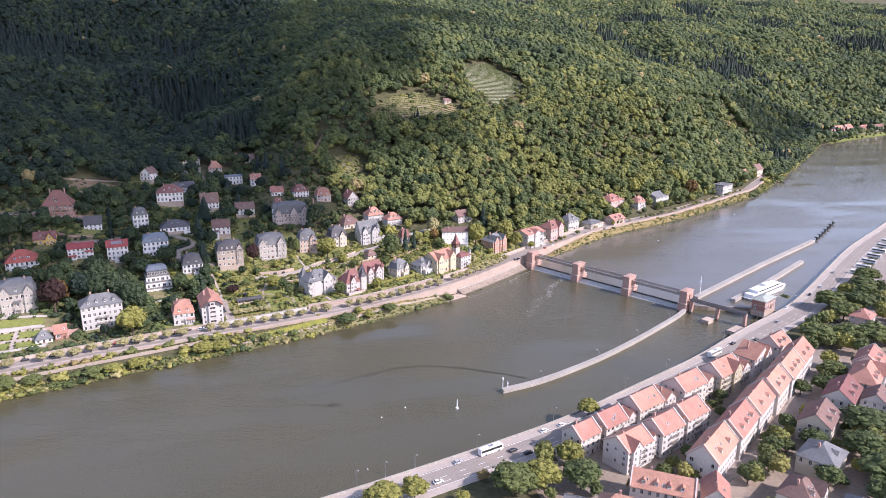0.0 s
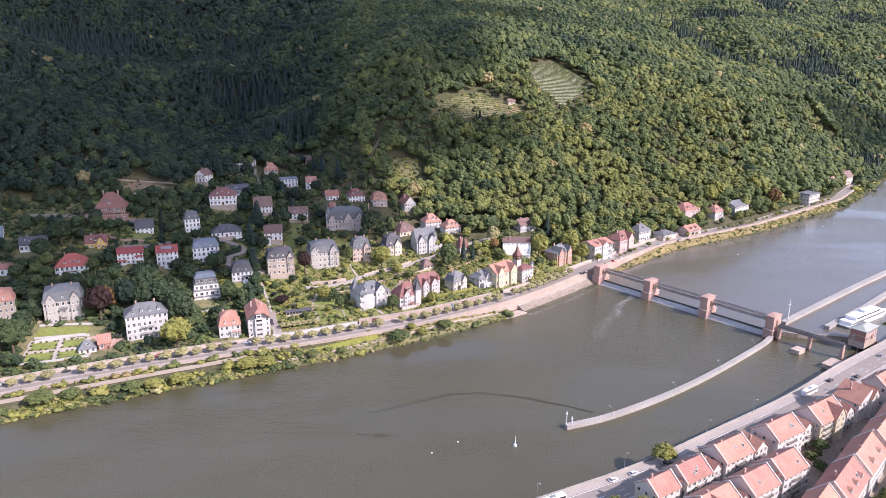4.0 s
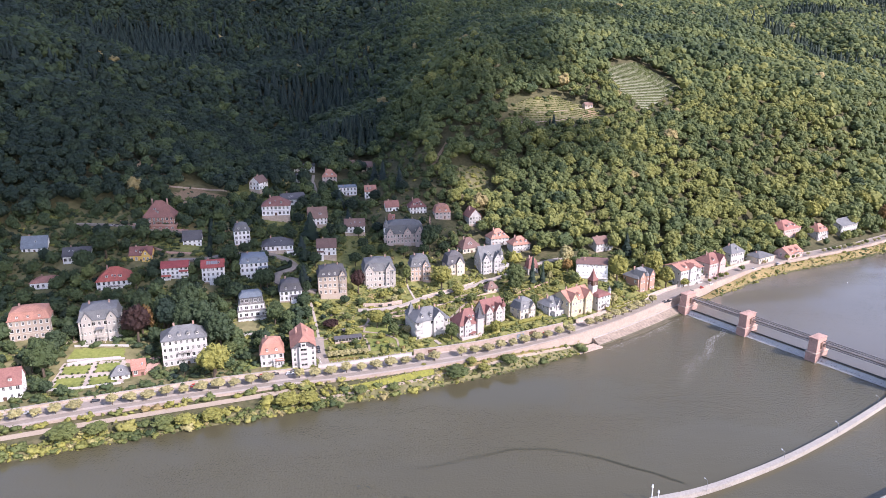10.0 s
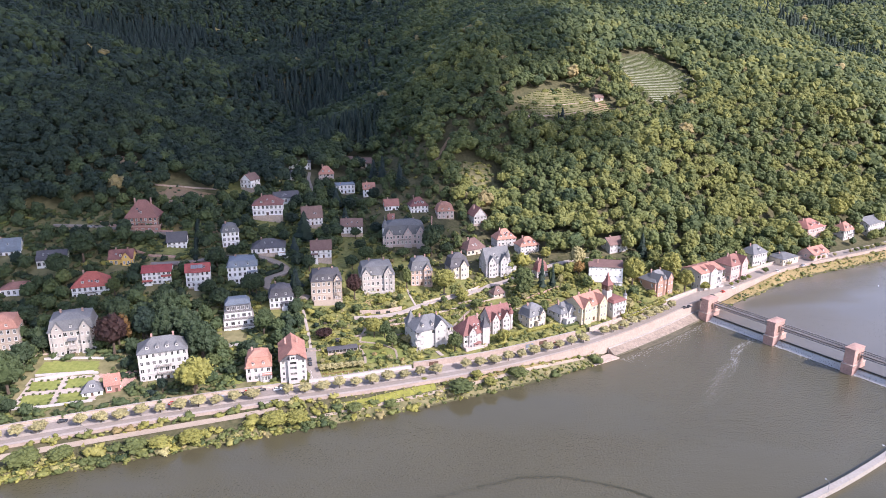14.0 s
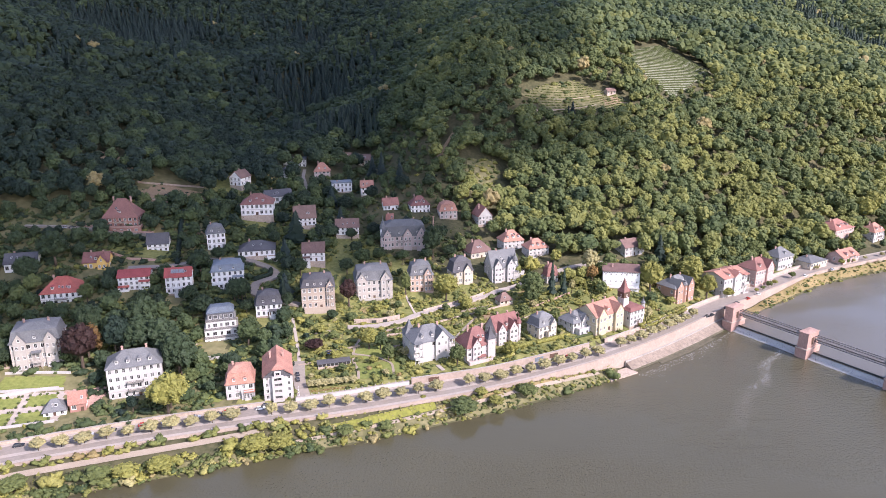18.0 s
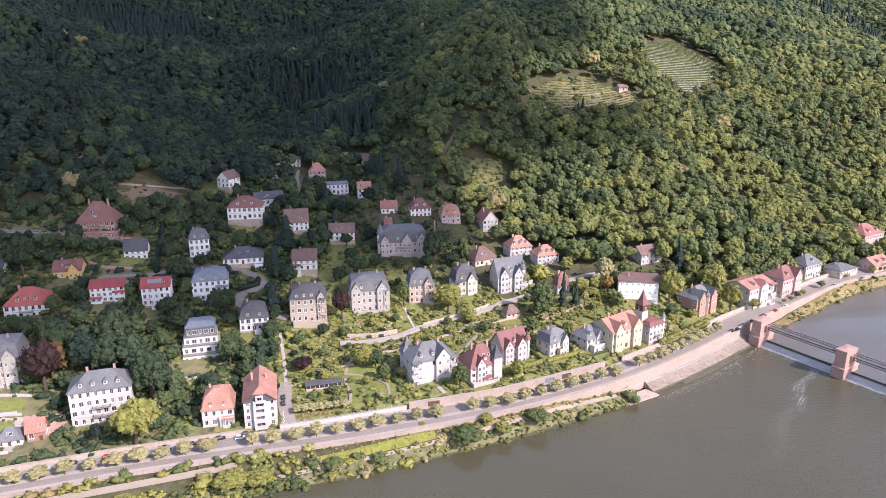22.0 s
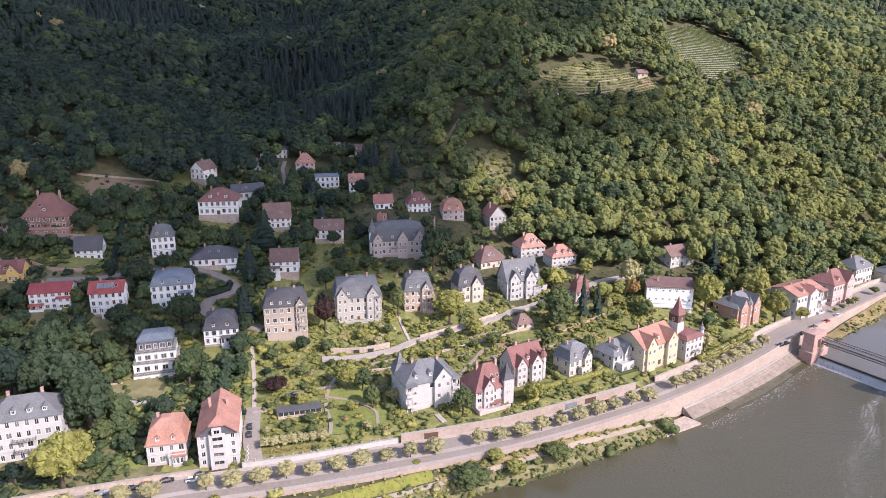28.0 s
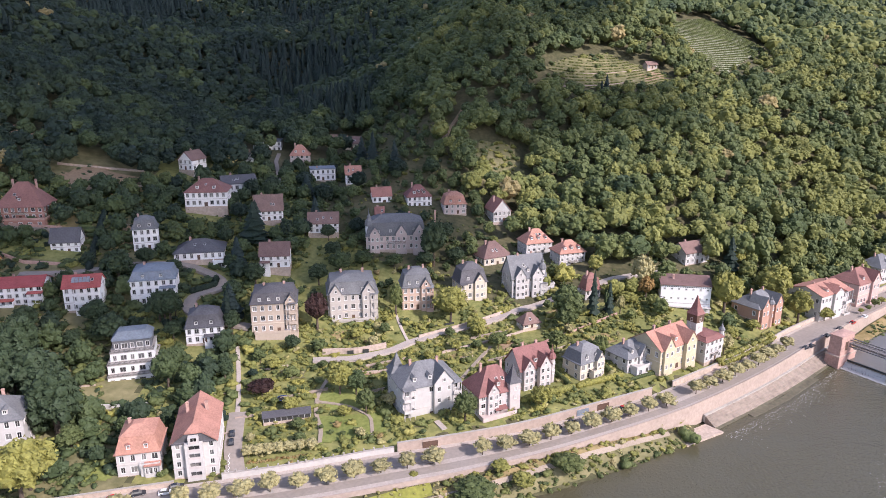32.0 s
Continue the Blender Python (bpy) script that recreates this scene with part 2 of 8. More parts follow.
# ---- building blocks for meshes ----
class Mesh:
    """Collects corners and faces, and links them as one object."""

    def __init__(self):
        self.v, self.f, self.k = [], [], []

    def face(self, pts, slot=0):
        n = len(self.v)
        self.v += [tuple(p) for p in pts]
        self.f.append(list(range(n, n + len(pts))))
        self.k.append(slot)

    def box(self, x0, x1, y0, y1, z0, z1, slot=0):
        p = [(x, y, z) for z in (z0, z1) for y in (y0, y1) for x in (x0, x1)]
        n = len(self.v)
        self.v += p
        for q in ((0, 2, 3, 1), (4, 5, 7, 6), (0, 1, 5, 4), (2, 6, 7, 3), (0, 4, 6, 2), (1, 3, 7, 5)):
            self.f.append([n + i for i in q])
            self.k.append(slot)

    def loft(self, rings, slot=0, close_top=True, close_bottom=False):
        n = len(self.v)
        m = len(rings[0])
        for r in rings:
            self.v += [tuple(p) for p in r]
        for a in range(len(rings) - 1):
            for i in range(m):
                j = (i + 1) % m
                self.f.append([n + a * m + i, n + a * m + j, n + a * m + m + j, n + a * m + m + i])
                self.k.append(slot)
        if close_top:
            self.f.append([n + (len(rings) - 1) * m + i for i in range(m)])
            self.k.append(slot)
        if close_bottom:
            self.f.append([n + i for i in range(m)][::-1])
            self.k.append(slot)

    def tube(self, a, b, r0, r1, sides=6, slot=0):
        a, b = Vector(a), Vector(b)
        q = (b - a).to_track_quat("Z", "Y").to_matrix()
        ring = lambda c, r: [c + q @ Vector((r * math.cos(t), r * math.sin(t), 0)) for t in (2 * math.pi * i / sides for i in range(sides))]
        self.loft([ring(a, r0), ring(b, r1)], slot, True, True)

    def data(self, name, mats, smooth=False):
        me = bpy.data.meshes.new(name)
        me.from_pydata(self.v, [], self.f)
        for m in mats if isinstance(mats, (list, tuple)) else [mats]:
            me.materials.append(m)
        if any(self.k):
            me.polygons.foreach_set("material_index", self.k)
        if smooth:
            me.polygons.foreach_set("use_smooth", [True] * len(self.f))
        me.validate()
        return me


def part(name, mesh, mats, parent, label="", at=None, smooth=False):
    me = mesh.data(name, mats, smooth) if isinstance(mesh, Mesh) else mesh
    ob = new(name, me)
    ob.parent = parent
    if at is not None:
        ob.matrix_basis = at
    if label:
        tagged(ob, label)
    return ob


def thing(name, label, category, at, group="", mesh=None, mats=None, kind="", smooth=False):
    ob = new(name, mesh.data(name, mats, smooth) if mesh else None)
    ob.matrix_basis = at
    return tagged(ob, label, category, group, kind)


# ---- the lie of the land ----
BANK = [(-900, 150), (-400, 270), (-170, 364), (-125, 381), (-83, 396), (-20, 418), (47, 447), (102, 477), (147, 510), (180, 539), (275, 615), (392, 673), (563, 783), (739, 954), (1002, 1222), (1400, 1420), (2600, 1500)]
QUAY = [(-900, 20), (-400, 120), (-120, 208), (2, 244), (65, 266), (117, 286), (160, 309), (221, 341), (261, 368), (331, 408), (481, 532), (595, 612), (800, 760), (1100, 1060), (1500, 1250), (2600, 1330)]
HILL_X = np.array([-700, -420, -290, -170, -60, 50, 170, 300, 480, 800], float)
HILL_S = np.array([28, 55, 95, 145, 205, 280, 380, 540, 800, 1400], float)
# heights over the river: a row for each distance inland, a column for each place along the bank
HILL = np.array([
[9, 8, 7.5, 7.5, 7.5, 10.8, 10, 9.5, 11, 12],
    [13.4, 7.5, 9, 8.3, 8.7, 12.4, 23.2, 20.7, 24.5, 24.9],
    [26.2, 13.2, 14.5, 18.4, 15.1, 17.8, 43.6, 43.8, 47.9, 45.5],
    [51.3, 31.3, 28.4, 35.4, 29.5, 31, 74.7, 85.2, 107.4, 109.6],
    [81.4, 60.4, 61.7, 58.4, 47.4, 54.1, 102, 110.5, 139.1, 130.7],
    [114.5, 99.8, 101.8, 73, 53.7, 129.4, 142.7, 140.8, 157.4, 138.9],
    [161.4, 148, 121.6, 66.1, 81, 176.2, 187.2, 179.6, 204.2, 236.8],
    [233.4, 172.3, 104.2, 56.4, 120, 204.9, 225.9, 237, 260.3, 271.9],
    [303.3, 167.3, 139.3, 162.6, 214.2, 248.9, 266.3, 287.9, 302.3, 297.6],
    [334.8, 321.6, 460.3, 468.7, 422.2, 373.9, 354, 352.4, 361.3, 368.4]
], float)


def offset(line, x, y):
    """Signed distance of points from a polyline, positive on its left."""
    best, out = np.full(x.shape, 1e9), np.full(x.shape, 1e9)
    for (ax, ay), (bx, by) in zip(line, line[1:]):
        dx, dy = bx - ax, by - ay
        k = np.clip(((x - ax) * dx + (y - ay) * dy) / (dx * dx + dy * dy), 0, 1)
        d = np.hypot(x - ax - k * dx, y - ay - k * dy)
        side = np.where((dx * (y - ay) - dy * (x - ax)) >= 0, 1.0, -1.0)
        near = d < best
        best, out = np.where(near, d, best), np.where(near, d * side, out)
    return out


def road_edge(x):
    """How far inland the promenade's outer edge lies."""
    return np.interp(x, [-420, -100, -60, -30, 0, 20, 50, 105, 150, 190, 240, 400, 900], [20, 19.2, 17.6, 14.6, 12.3, 10.6, 9.2, 7.4, 8, 9, 8, 8, 8])


def road_width(x):
    return np.interp(x, [-400, -100, -60, 0, 45, 105, 150, 200, 900], [16.5, 16.5, 16, 17, 14.4, 14.2, 13, 12, 11])


def road_level(x):
    return np.interp(x, [-400, -60, 50, 116, 200, 400, 900], [7, 7, 7.6, 8.6, 9, 9, 11])


def hill(x, s):
    i = np.clip(np.searchsorted(HILL_X, x) - 1, 0, len(HILL_X) - 2)
    j = np.clip(np.searchsorted(HILL_S, s) - 1, 0, len(HILL_S) - 2)
    u = np.clip((x - HILL_X[i]) / (HILL_X[i + 1] - HILL_X[i]), 0, 1)
    v = np.clip((s - HILL_S[j]) / (HILL_S[j + 1] - HILL_S[j]), 0, 1)
    far = 1 + np.clip((x - 850) / 1500, 0, 1) * 0.8
    up = np.clip(s - 1400, 0, 2500) * 0.10
    return up + far * ((HILL[j, i] * (1 - u) + HILL[j, i + 1] * u) * (1 - v) + (HILL[j + 1, i] * (1 - u) + HILL[j + 1, i + 1] * u) * v)


def ground(x, y):
    x, y = np.asarray(x, float), np.asarray(y, float)
    s, q = offset(BANK, x, y), -offset(QUAY, x, y)
    edge, wide, level = road_edge(x), road_width(x), road_level(x)
    foot = np.interp(x, [-60, 60, 98, 108, 196, 215, 260], [5.9, 6.0, 2.4, -0.6, -0.6, 4.0, 7.6])
    upstream = np.interp(x + 0.2 * (y - 500), [185, 200], [0, 2.2])
    bank = np.interp(s, [-14, -1, 0], [-4, -0.6, 0]) + np.where(s > -4, upstream, 0) + np.clip(s / np.maximum(edge - 2, 1), 0, 1) ** 0.9 * np.where(foot < 0, foot, np.maximum(foot - upstream, 0.5))
    far = np.where(s < edge + 4.2, bank, np.where(s < edge + wide + 0.3, level - 0.5, 0))
    rise = np.clip((s - edge - wide - 0.3) / np.interp(x, [0, 12, 108, 118], [8.0, 1.5, 1.5, 8.0]), 0, 1)
    far = np.where(s >= edge + wide + 0.3, (level + 0.3) * (1 - rise) + np.maximum(hill(x, s), level + 0.3) * rise, far)
    far = beyond(x, y, s, far)
    near = np.where(q < 1.0, -4.0, 5.9 + np.clip(q - 120, 0, 900) * 0.02)
    return np.where(s < -15, near, far)


# the spur that ends the near hill, and the foot of the hills behind the side valley
CREST = np.array([(735, 940, 8), (717, 996, 8), (710, 1021, 33), (702, 1047, 65), (691, 1084, 98), (676, 1134, 125), (656, 1200, 152), (635, 1270, 162), (617, 1330, 170), (565, 1503, 172), (520, 1800, 220), (450, 2600, 320)], float)
REAR_WEST = [(560, 1700), (700, 1400), (790, 1180), (900, 1040)]
REAR_FOOT = [(740, 1010), (830, 1130), (950, 1290), (1060, 1385), (1250, 1470), (1600, 1530), (2600, 1570)]


def beyond(x, y, s, far):
    """Ground east of the spur: its steep end, a low side valley, then the rear hills."""
    e = x - np.interp(y, CREST[:, 1], CREST[:, 0])
    top = np.interp(y, CREST[:, 1], CREST[:, 2])
    rear = np.interp(np.minimum(offset(REAR_WEST, x, y), offset(REAR_FOOT, x, y)), [-20, 0, 40, 150, 400, 800, 1400, 2500], [-9, 9, 28, 95, 210, 330, 430, 560])
    low = np.interp(s, [-14, 0, 12, 60], [-4, 2.2, 6, 10])
    east = np.maximum(np.maximum(top - 0.75 * np.clip(e, 0, None), rear), low)
    return np.where((e > 0) & (x > 600), east, np.where(y > 940, np.minimum(far, top + 0.9 * np.clip(-e, 0, None)), far))


def gz(x, y):
    return float(ground(np.array([x]), np.array([y]))[0])


def along(line, x0, x1, off, step=5.0):
    """Points of a polyline between two eastings, set off to its left by off(x)."""
    xs = np.arange(x0, x1 + 0.1, step)
    px, py = [p[0] for p in line], [p[1] for p in line]
    ys = np.interp(xs, px, py)
    k = np.ones(9) / 9
    ys = np.convolve(np.pad(ys, 4, mode="edge"), k, "valid") if len(ys) > 12 else ys
    ys[:5], ys[-5:] = np.interp(xs[:5], px, py), np.interp(xs[-5:], px, py)
    dy, dx = np.gradient(ys), np.gradient(xs)
    L = np.hypot(dx, dy)
    o = np.array([off(x) for x in xs])
    return np.stack([xs - dy / L * o, ys + dx / L * o], 1)


def ribbon(left, right, z_left, z_right, under=0.4):
    """A slab between two lines of points."""
    m = Mesh()
    n = len(left)
    rings = []
    for i in range(n):
        (ax, ay), (bx, by) = left[i], right[i]
        za, zb = z_left[i], z_right[i]
        rings.append([(bx, by, zb - under), (bx, by, zb), (ax, ay, za), (ax, ay, za - under)])
    m.loft(rings, 0, True, True)
    return m


def sheet(name, xs, ys, height, keep=None):
    X, Y = np.meshgrid(xs, ys)
    Z = height(X, Y)
    n, k = X.shape
    idx = np.arange(n * k).reshape(n, k)
    f = np.stack([idx[:-1, :-1], idx[:-1, 1:], idx[1:, 1:], idx[1:, :-1]], -1).reshape(-1, 4)
    me = bpy.data.meshes.new(name)
    me.vertices.add(n * k)
    me.vertices.foreach_set("co", np.stack([X, Y, Z], -1).ravel())
    me.loops.add(len(f) * 4)
    me.loops.foreach_set("vertex_index", f.ravel())
    me.polygons.add(len(f))
    me.polygons.foreach_set("loop_start", np.arange(len(f)) * 4)
    me.polygons.foreach_set("use_smooth", np.ones(len(f), bool))
    me.update(calc_edges=True)
    return me


def steps(*spans):
    out = []
    for a, b, d in spans:
        out += list(np.arange(a, b, d))
    return np.array(out + [spans[-1][1]], float)


XS = steps((-1500, -700, 40), (-700, -340, 12), (-340, 420, 4), (420, 900, 10), (900, 1500, 20), (1500, 3600, 50))
YS = steps((-400, 0, 40), (0, 200, 10), (200, 720, 4), (720, 1200, 10), (1200, 1500, 15), (1500, 3800, 50))


def land(x, y):
    z = ground(x, y)
    rough = np.sin(x * 0.031 + 1.3) * np.cos(y * 0.027) * 3.0 + np.sin(x * 0.011 - y * 0.013) * 6.0
    s = offset(BANK, x, y)
    return z + rough * np.clip((s - 330) / 300, 0, 1)


me = sheet("ground", XS, YS, land)
me.materials.append(EARTH)
tagged(new("ground", me), "dark forest floor and grassy slopes of the valley", "ground", kind="structure")
# the river stands lower below the weir than above it
WEIR_A, WEIR_D = (184.5, 543.0), (260.6, 428.0)
me = sheet("water", np.linspace(-1500, 330, 60), np.linspace(-300, 900, 40), lambda x, y: x * 0)
me.materials.append(WATER)
tagged(new("water", me), "brown-green river water with faint ripples", "water", kind="structure")
UP = 2.4
m = Mesh()
top = [(180, 552), (206, 512), (232, 473), (257, 434), (276, 424), (300, 418), (330, 400), (2600, 1290), (2600, 1520), (1400, 1440), (1002, 1242), (739, 974), (563, 803), (392, 693), (275, 635)]
m.face([(x, y, UP) for x, y in top])
tagged(new("water", m.data("water", STILL_WATER)), "calm river water held back above the weir", "water", kind="structure")

# ---- promenade on the far bank ----
X0, X1 = -420, 730
lines = {}
for key, extra in (("outer", 0.0), ("kerb", 4.2), ("far_kerb", None), ("inner", None)):
    f = {"outer": lambda x: float(road_edge(x)), "kerb": lambda x: float(road_edge(x)) + float(road_width(x)) * (0.48 if x < 120 else 0.3),
         "far_kerb": lambda x: float(road_edge(x)) + float(road_width(x)) * 0.9, "inner": lambda x: float(road_edge(x)) + float(road_width(x))}[key]
    lines[key] = along(BANK, X0, X1, f)
lev = [float(road_level(x)) for x in np.arange(X0, X1 + 0.1, 5.0)]
hi = [z + 0.14 for z in lev]
tagged(new("road", ribbon(lines["far_kerb"], lines["kerb"], lev, lev, 0.6).data("road", ASPHALT)), "grey asphalt riverside road", "road", kind="structure")
tagged(new("pavement", ribbon(lines["kerb"], lines["outer"], hi, hi, 0.8).data("pavement", PAVING)), "pale pavement along the river under plane trees", "pavement", kind="structure")
lane = [along(BANK, X0, X1, lambda x: float(road_edge(x)) + float(road_width(x)) * f) for f in (0.12, 0.34)]
tagged(new("riverside_lane", ribbon(lane[1], lane[0], [z + 0.02 for z in hi], [z + 0.02 for z in hi], 0.1).data("riverside_lane", ASPHALT)), "worn grey asphalt lane between plane trees and river", "road", kind="structure")
tagged(new("pavement", ribbon(lines["inner"], lines["far_kerb"], hi, hi, 0.8).data("pavement", PAVING)), "narrow pavement beside the garden walls", "pavement", kind="structure")
# parapet along the outer edge, river wall below it
back = along(BANK, X0, X1, lambda x: float(road_edge(x)) - 0.45)
par = [z + np.interp(x, [-60, 60, 110, 200], [0.25, 0.25, 0.9, 0.9]) for z, x in zip(lev, np.arange(X0, X1 + 0.1, 5.0))]
tagged(new("river_wall", ribbon(lines["outer"], back, par, par, 9.0).data("river_wall", ROADWALL)), "pale pink sandstone river wall under the road", "wall", kind="structure")
# sloping stone foot of the wall by the weir
a, b = along(BANK, 112, 196, lambda x: float(road_edge(x)) - 0.4), along(BANK, 112, 196, lambda x: 1.0)
n = len(a)
foot = tagged(new("river_wall_foot"), "stepped sandstone revetment below the road wall", "wall", kind="structure")
for k in range(7):
    f0, f1 = k / 7, (k + 1) / 7
    z0 = 3.7 - 3.7 * f0
    part("course", ribbon(a + (b - a) * f0, a + (b - a) * f1, [z0] * n, [z0 - (0.02 if k == 0 else 0.2)] * n, 3), CONCRETE if k == 0 else RIVERSTONE if k < 6 else WETSTONE, foot)
part("low_ledge", ribbon(along(BANK, 128, 172, lambda x: 1.2), along(BANK, 128, 172, lambda x: -1.6), [0.32] * 9, [0.18] * 9, 2), WETSTONE, foot, "dark wet stone ledge at the waterline")
# garden walls on the hill side of the road
for x0, x1, h, mat, lab in ((-330, -57, 1.6, WALLSTONE, "low pale garden wall with coping along the road"), (-45, 8, 2.0, PLASTER["sun_white"], "white rendered garden wall along the road"), (8, 100, 3.4, ROADWALL, "tall pink sandstone retaining wall with garage doors"), (112, 160, 2.6, WALLSTONE, "sandstone retaining wall grown over with ivy"), (170, 330, 2.2, WALLSTONE, "pale stone garden wall beside the road")):
    a = along(BANK, x0, x1, lambda x: float(road_edge(x) + road_width(x)) + 0.5, 4.0)
    b = along(BANK, x0, x1, lambda x: float(road_edge(x) + road_width(x)), 4.0)
    z = [float(road_level(x)) + h for x in np.arange(x0, x1 + 0.1, 4.0)]
    w = tagged(new("garden_wall", ribbon(a, b, z, z, h + 1.5).data("garden_wall", mat)), lab, "wall", kind="structure")
    m = ribbon(along(BANK, x0, x1, lambda x: float(road_edge(x) + road_width(x)) + 0.62, 4.0), along(BANK, x0, x1, lambda x: float(road_edge(x) + road_width(x)) - 0.12, 4.0), [v + 0.15 for v in z], [v + 0.15 for v in z], 0.15)
    part("coping", m, CONCRETE, w)
# gravel path on the lower bank and the strip of meadow between
for x0, x1, s0, s1, z0, z1, mat, nm, lab in (
        (-330, -62, 12.0, 15.0, 4.35, 4.5, GRAVEL, "riverside_path", "sandy footpath along the lower bank"),
        (-330, 100, 0.3, 5.2, 0.0, 3.0, SCRUB, "bank_grass", "rank grass on the bank down to the water"),
        (-62, 96, 4.4, 5.9, 3.0, 3.2, GRAVEL, "riverside_path", "narrow sandy footpath above the water"),
        (-36, 13, 6.6, 10.6, 3.9, 6.2, MEADOW, "meadow_strip", "bright yellow-green meadow strip below the road"),
        (13, 96, 6.0, 7.8, 3.3, 6.4, DRY_GRASS, "bare_bank", "dry grassy bank with bare earth below the road"),
        (200, 560, 1.0, 7.0, 4.2, 6.0, DRY_GRASS, "grassy_bank", "dry grassy bank below the road")):
    rows = [along(BANK, x0, x1, lambda x: s0 + (s1 - s0) * k / 4, 4.0) for k in range(5)]
    high = [land(p[:, 0], p[:, 1]) + (0.5 if mat == GRAVEL else 0.16) for p in rows]
    m = Mesh()
    for k in range(4):
        for i in range(len(rows[0]) - 1):
            m.face([(*rows[b][j], high[b][j]) for b, j in ((k, i), (k, i + 1), (k + 1, i + 1), (k + 1, i))])
    tagged(new(nm, m.data(nm, mat, True)), lab, "path" if mat == GRAVEL else "bank", kind="structure")
m = Mesh()
m.loft([[(97, 473.5, -1.5), (113, 483, -1.5), (108, 488, -1.5), (94, 479, -1.5)], [(97, 473.5, 0.7), (113, 483, 0.7), (108, 488, 0.9), (94, 479, 0.9)]])
thing("landing_slab", "flat sandstone landing slab at the water's edge", "landing stage", pose(0, 0, 0), mesh=m, mats=WALLSTONE)

# ---- quay on the near bank ----
NX0, NX1 = -420, 900
q = lambda o: along(QUAY, NX0, NX1, lambda x: -o)
qn = len(q(0))
flat = lambda z: [z] * qn
tagged(new("quay_wall", ribbon(q(0), q(0.6), flat(6.9), flat(6.9), 11).data("quay_wall", CONCRETE)), "weathered concrete quay wall with parapet", "wall", kind="structure")
tagged(new("quay_pavement", ribbon(q(0.6), q(4.4), flat(6.14), flat(6.14), 0.6).data("pavement", PAVING)), "pale quayside pavement", "pavement", kind="structure")
tagged(new("quay_road", ribbon(q(4.4), q(16.0), flat(6.0), flat(6.0), 0.6).data("road", ASPHALT)), "wide asphalt road along the near quay", "road", kind="structure")
tagged(new("quay_pavement", ribbon(q(16.0), q(20.0), flat(6.14), flat(6.14), 0.6).data("pavement", PAVING)), "pavement between the quay road and the houses", "pavement", kind="structure")
marks = tagged(new("road_marking"), "white painted lane lines on the quay road", "road marking", kind="structure")
for o, dash in ((4.8, False), (10.2, True), (13.4, True), (15.6, False)):
    if dash:
        c, e = along(QUAY, 0, 600, lambda x: -o, 3.0), along(QUAY, 0, 600, lambda x: -o - 0.2, 3.0)
        for i in range(0, len(c) - 1, 3):
            part("dash", ribbon(c[i:i + 2], e[i:i + 2], [6.02] * 2, [6.02] * 2, 0.015), PAINT, marks)
    else:
        part("edge_line", ribbon(q(o), q(o + 0.18), flat(6.02), flat(6.02), 0.015), PAINT, marks)

# ---- weir ----
ax = Vector((WEIR_D[0] - WEIR_A[0], WEIR_D[1] - WEIR_A[1], 0)).normalized()
turn = math.degrees(math.atan2(ax.y, ax.x))
for i in range(4):
    p = Vector((*WEIR_A, 0)) + ax * 46 * i
    pier = thing("weir_pier", "tall red sandstone weir pier with a low stone cap", "weir pier", pose(p.x, p.y, 0, 0, 0, turn), "weir piers")
    m = Mesh()
    R = lambda hw, y0, y1, z: [(-hw, y0, z), (hw, y0, z), (hw, y1, z), (-hw, y1, z)]
    m.loft([R(3.1, -5.0, 8.2, -4), R(3.1, -5.0, 8.2, 5.5), R(2.75, -4.2, 6.2, 6.1), R(2.6, -3.9, 5.8, 14.2)])
    part("shaft", m, SANDSTONE, pier)
    m = Mesh()
    m.loft([R(3.0, -4.3, 6.2, 14.2), R(3.0, -4.3, 6.2, 14.6), R(0.3, 0.2, 1.6, 15.1)], 0, True, True)
    part("roof", m, SANDSTONE, pier)
    for sx in (-1, 1):
        m = Mesh()
        m.box(sx * 2.62 - 0.12, sx * 2.62 + 0.12, -0.6, 1.4, 7.6, 11.6)
        part("door_niche", m, TIMBER, pier, "dark tall doorway in the pier")
    m = Mesh()
    m.box(-3.3, 3.3, -5.3, 8.5, 5.3, 5.75)
    part("ledge", m, WALLSTONE, pier)
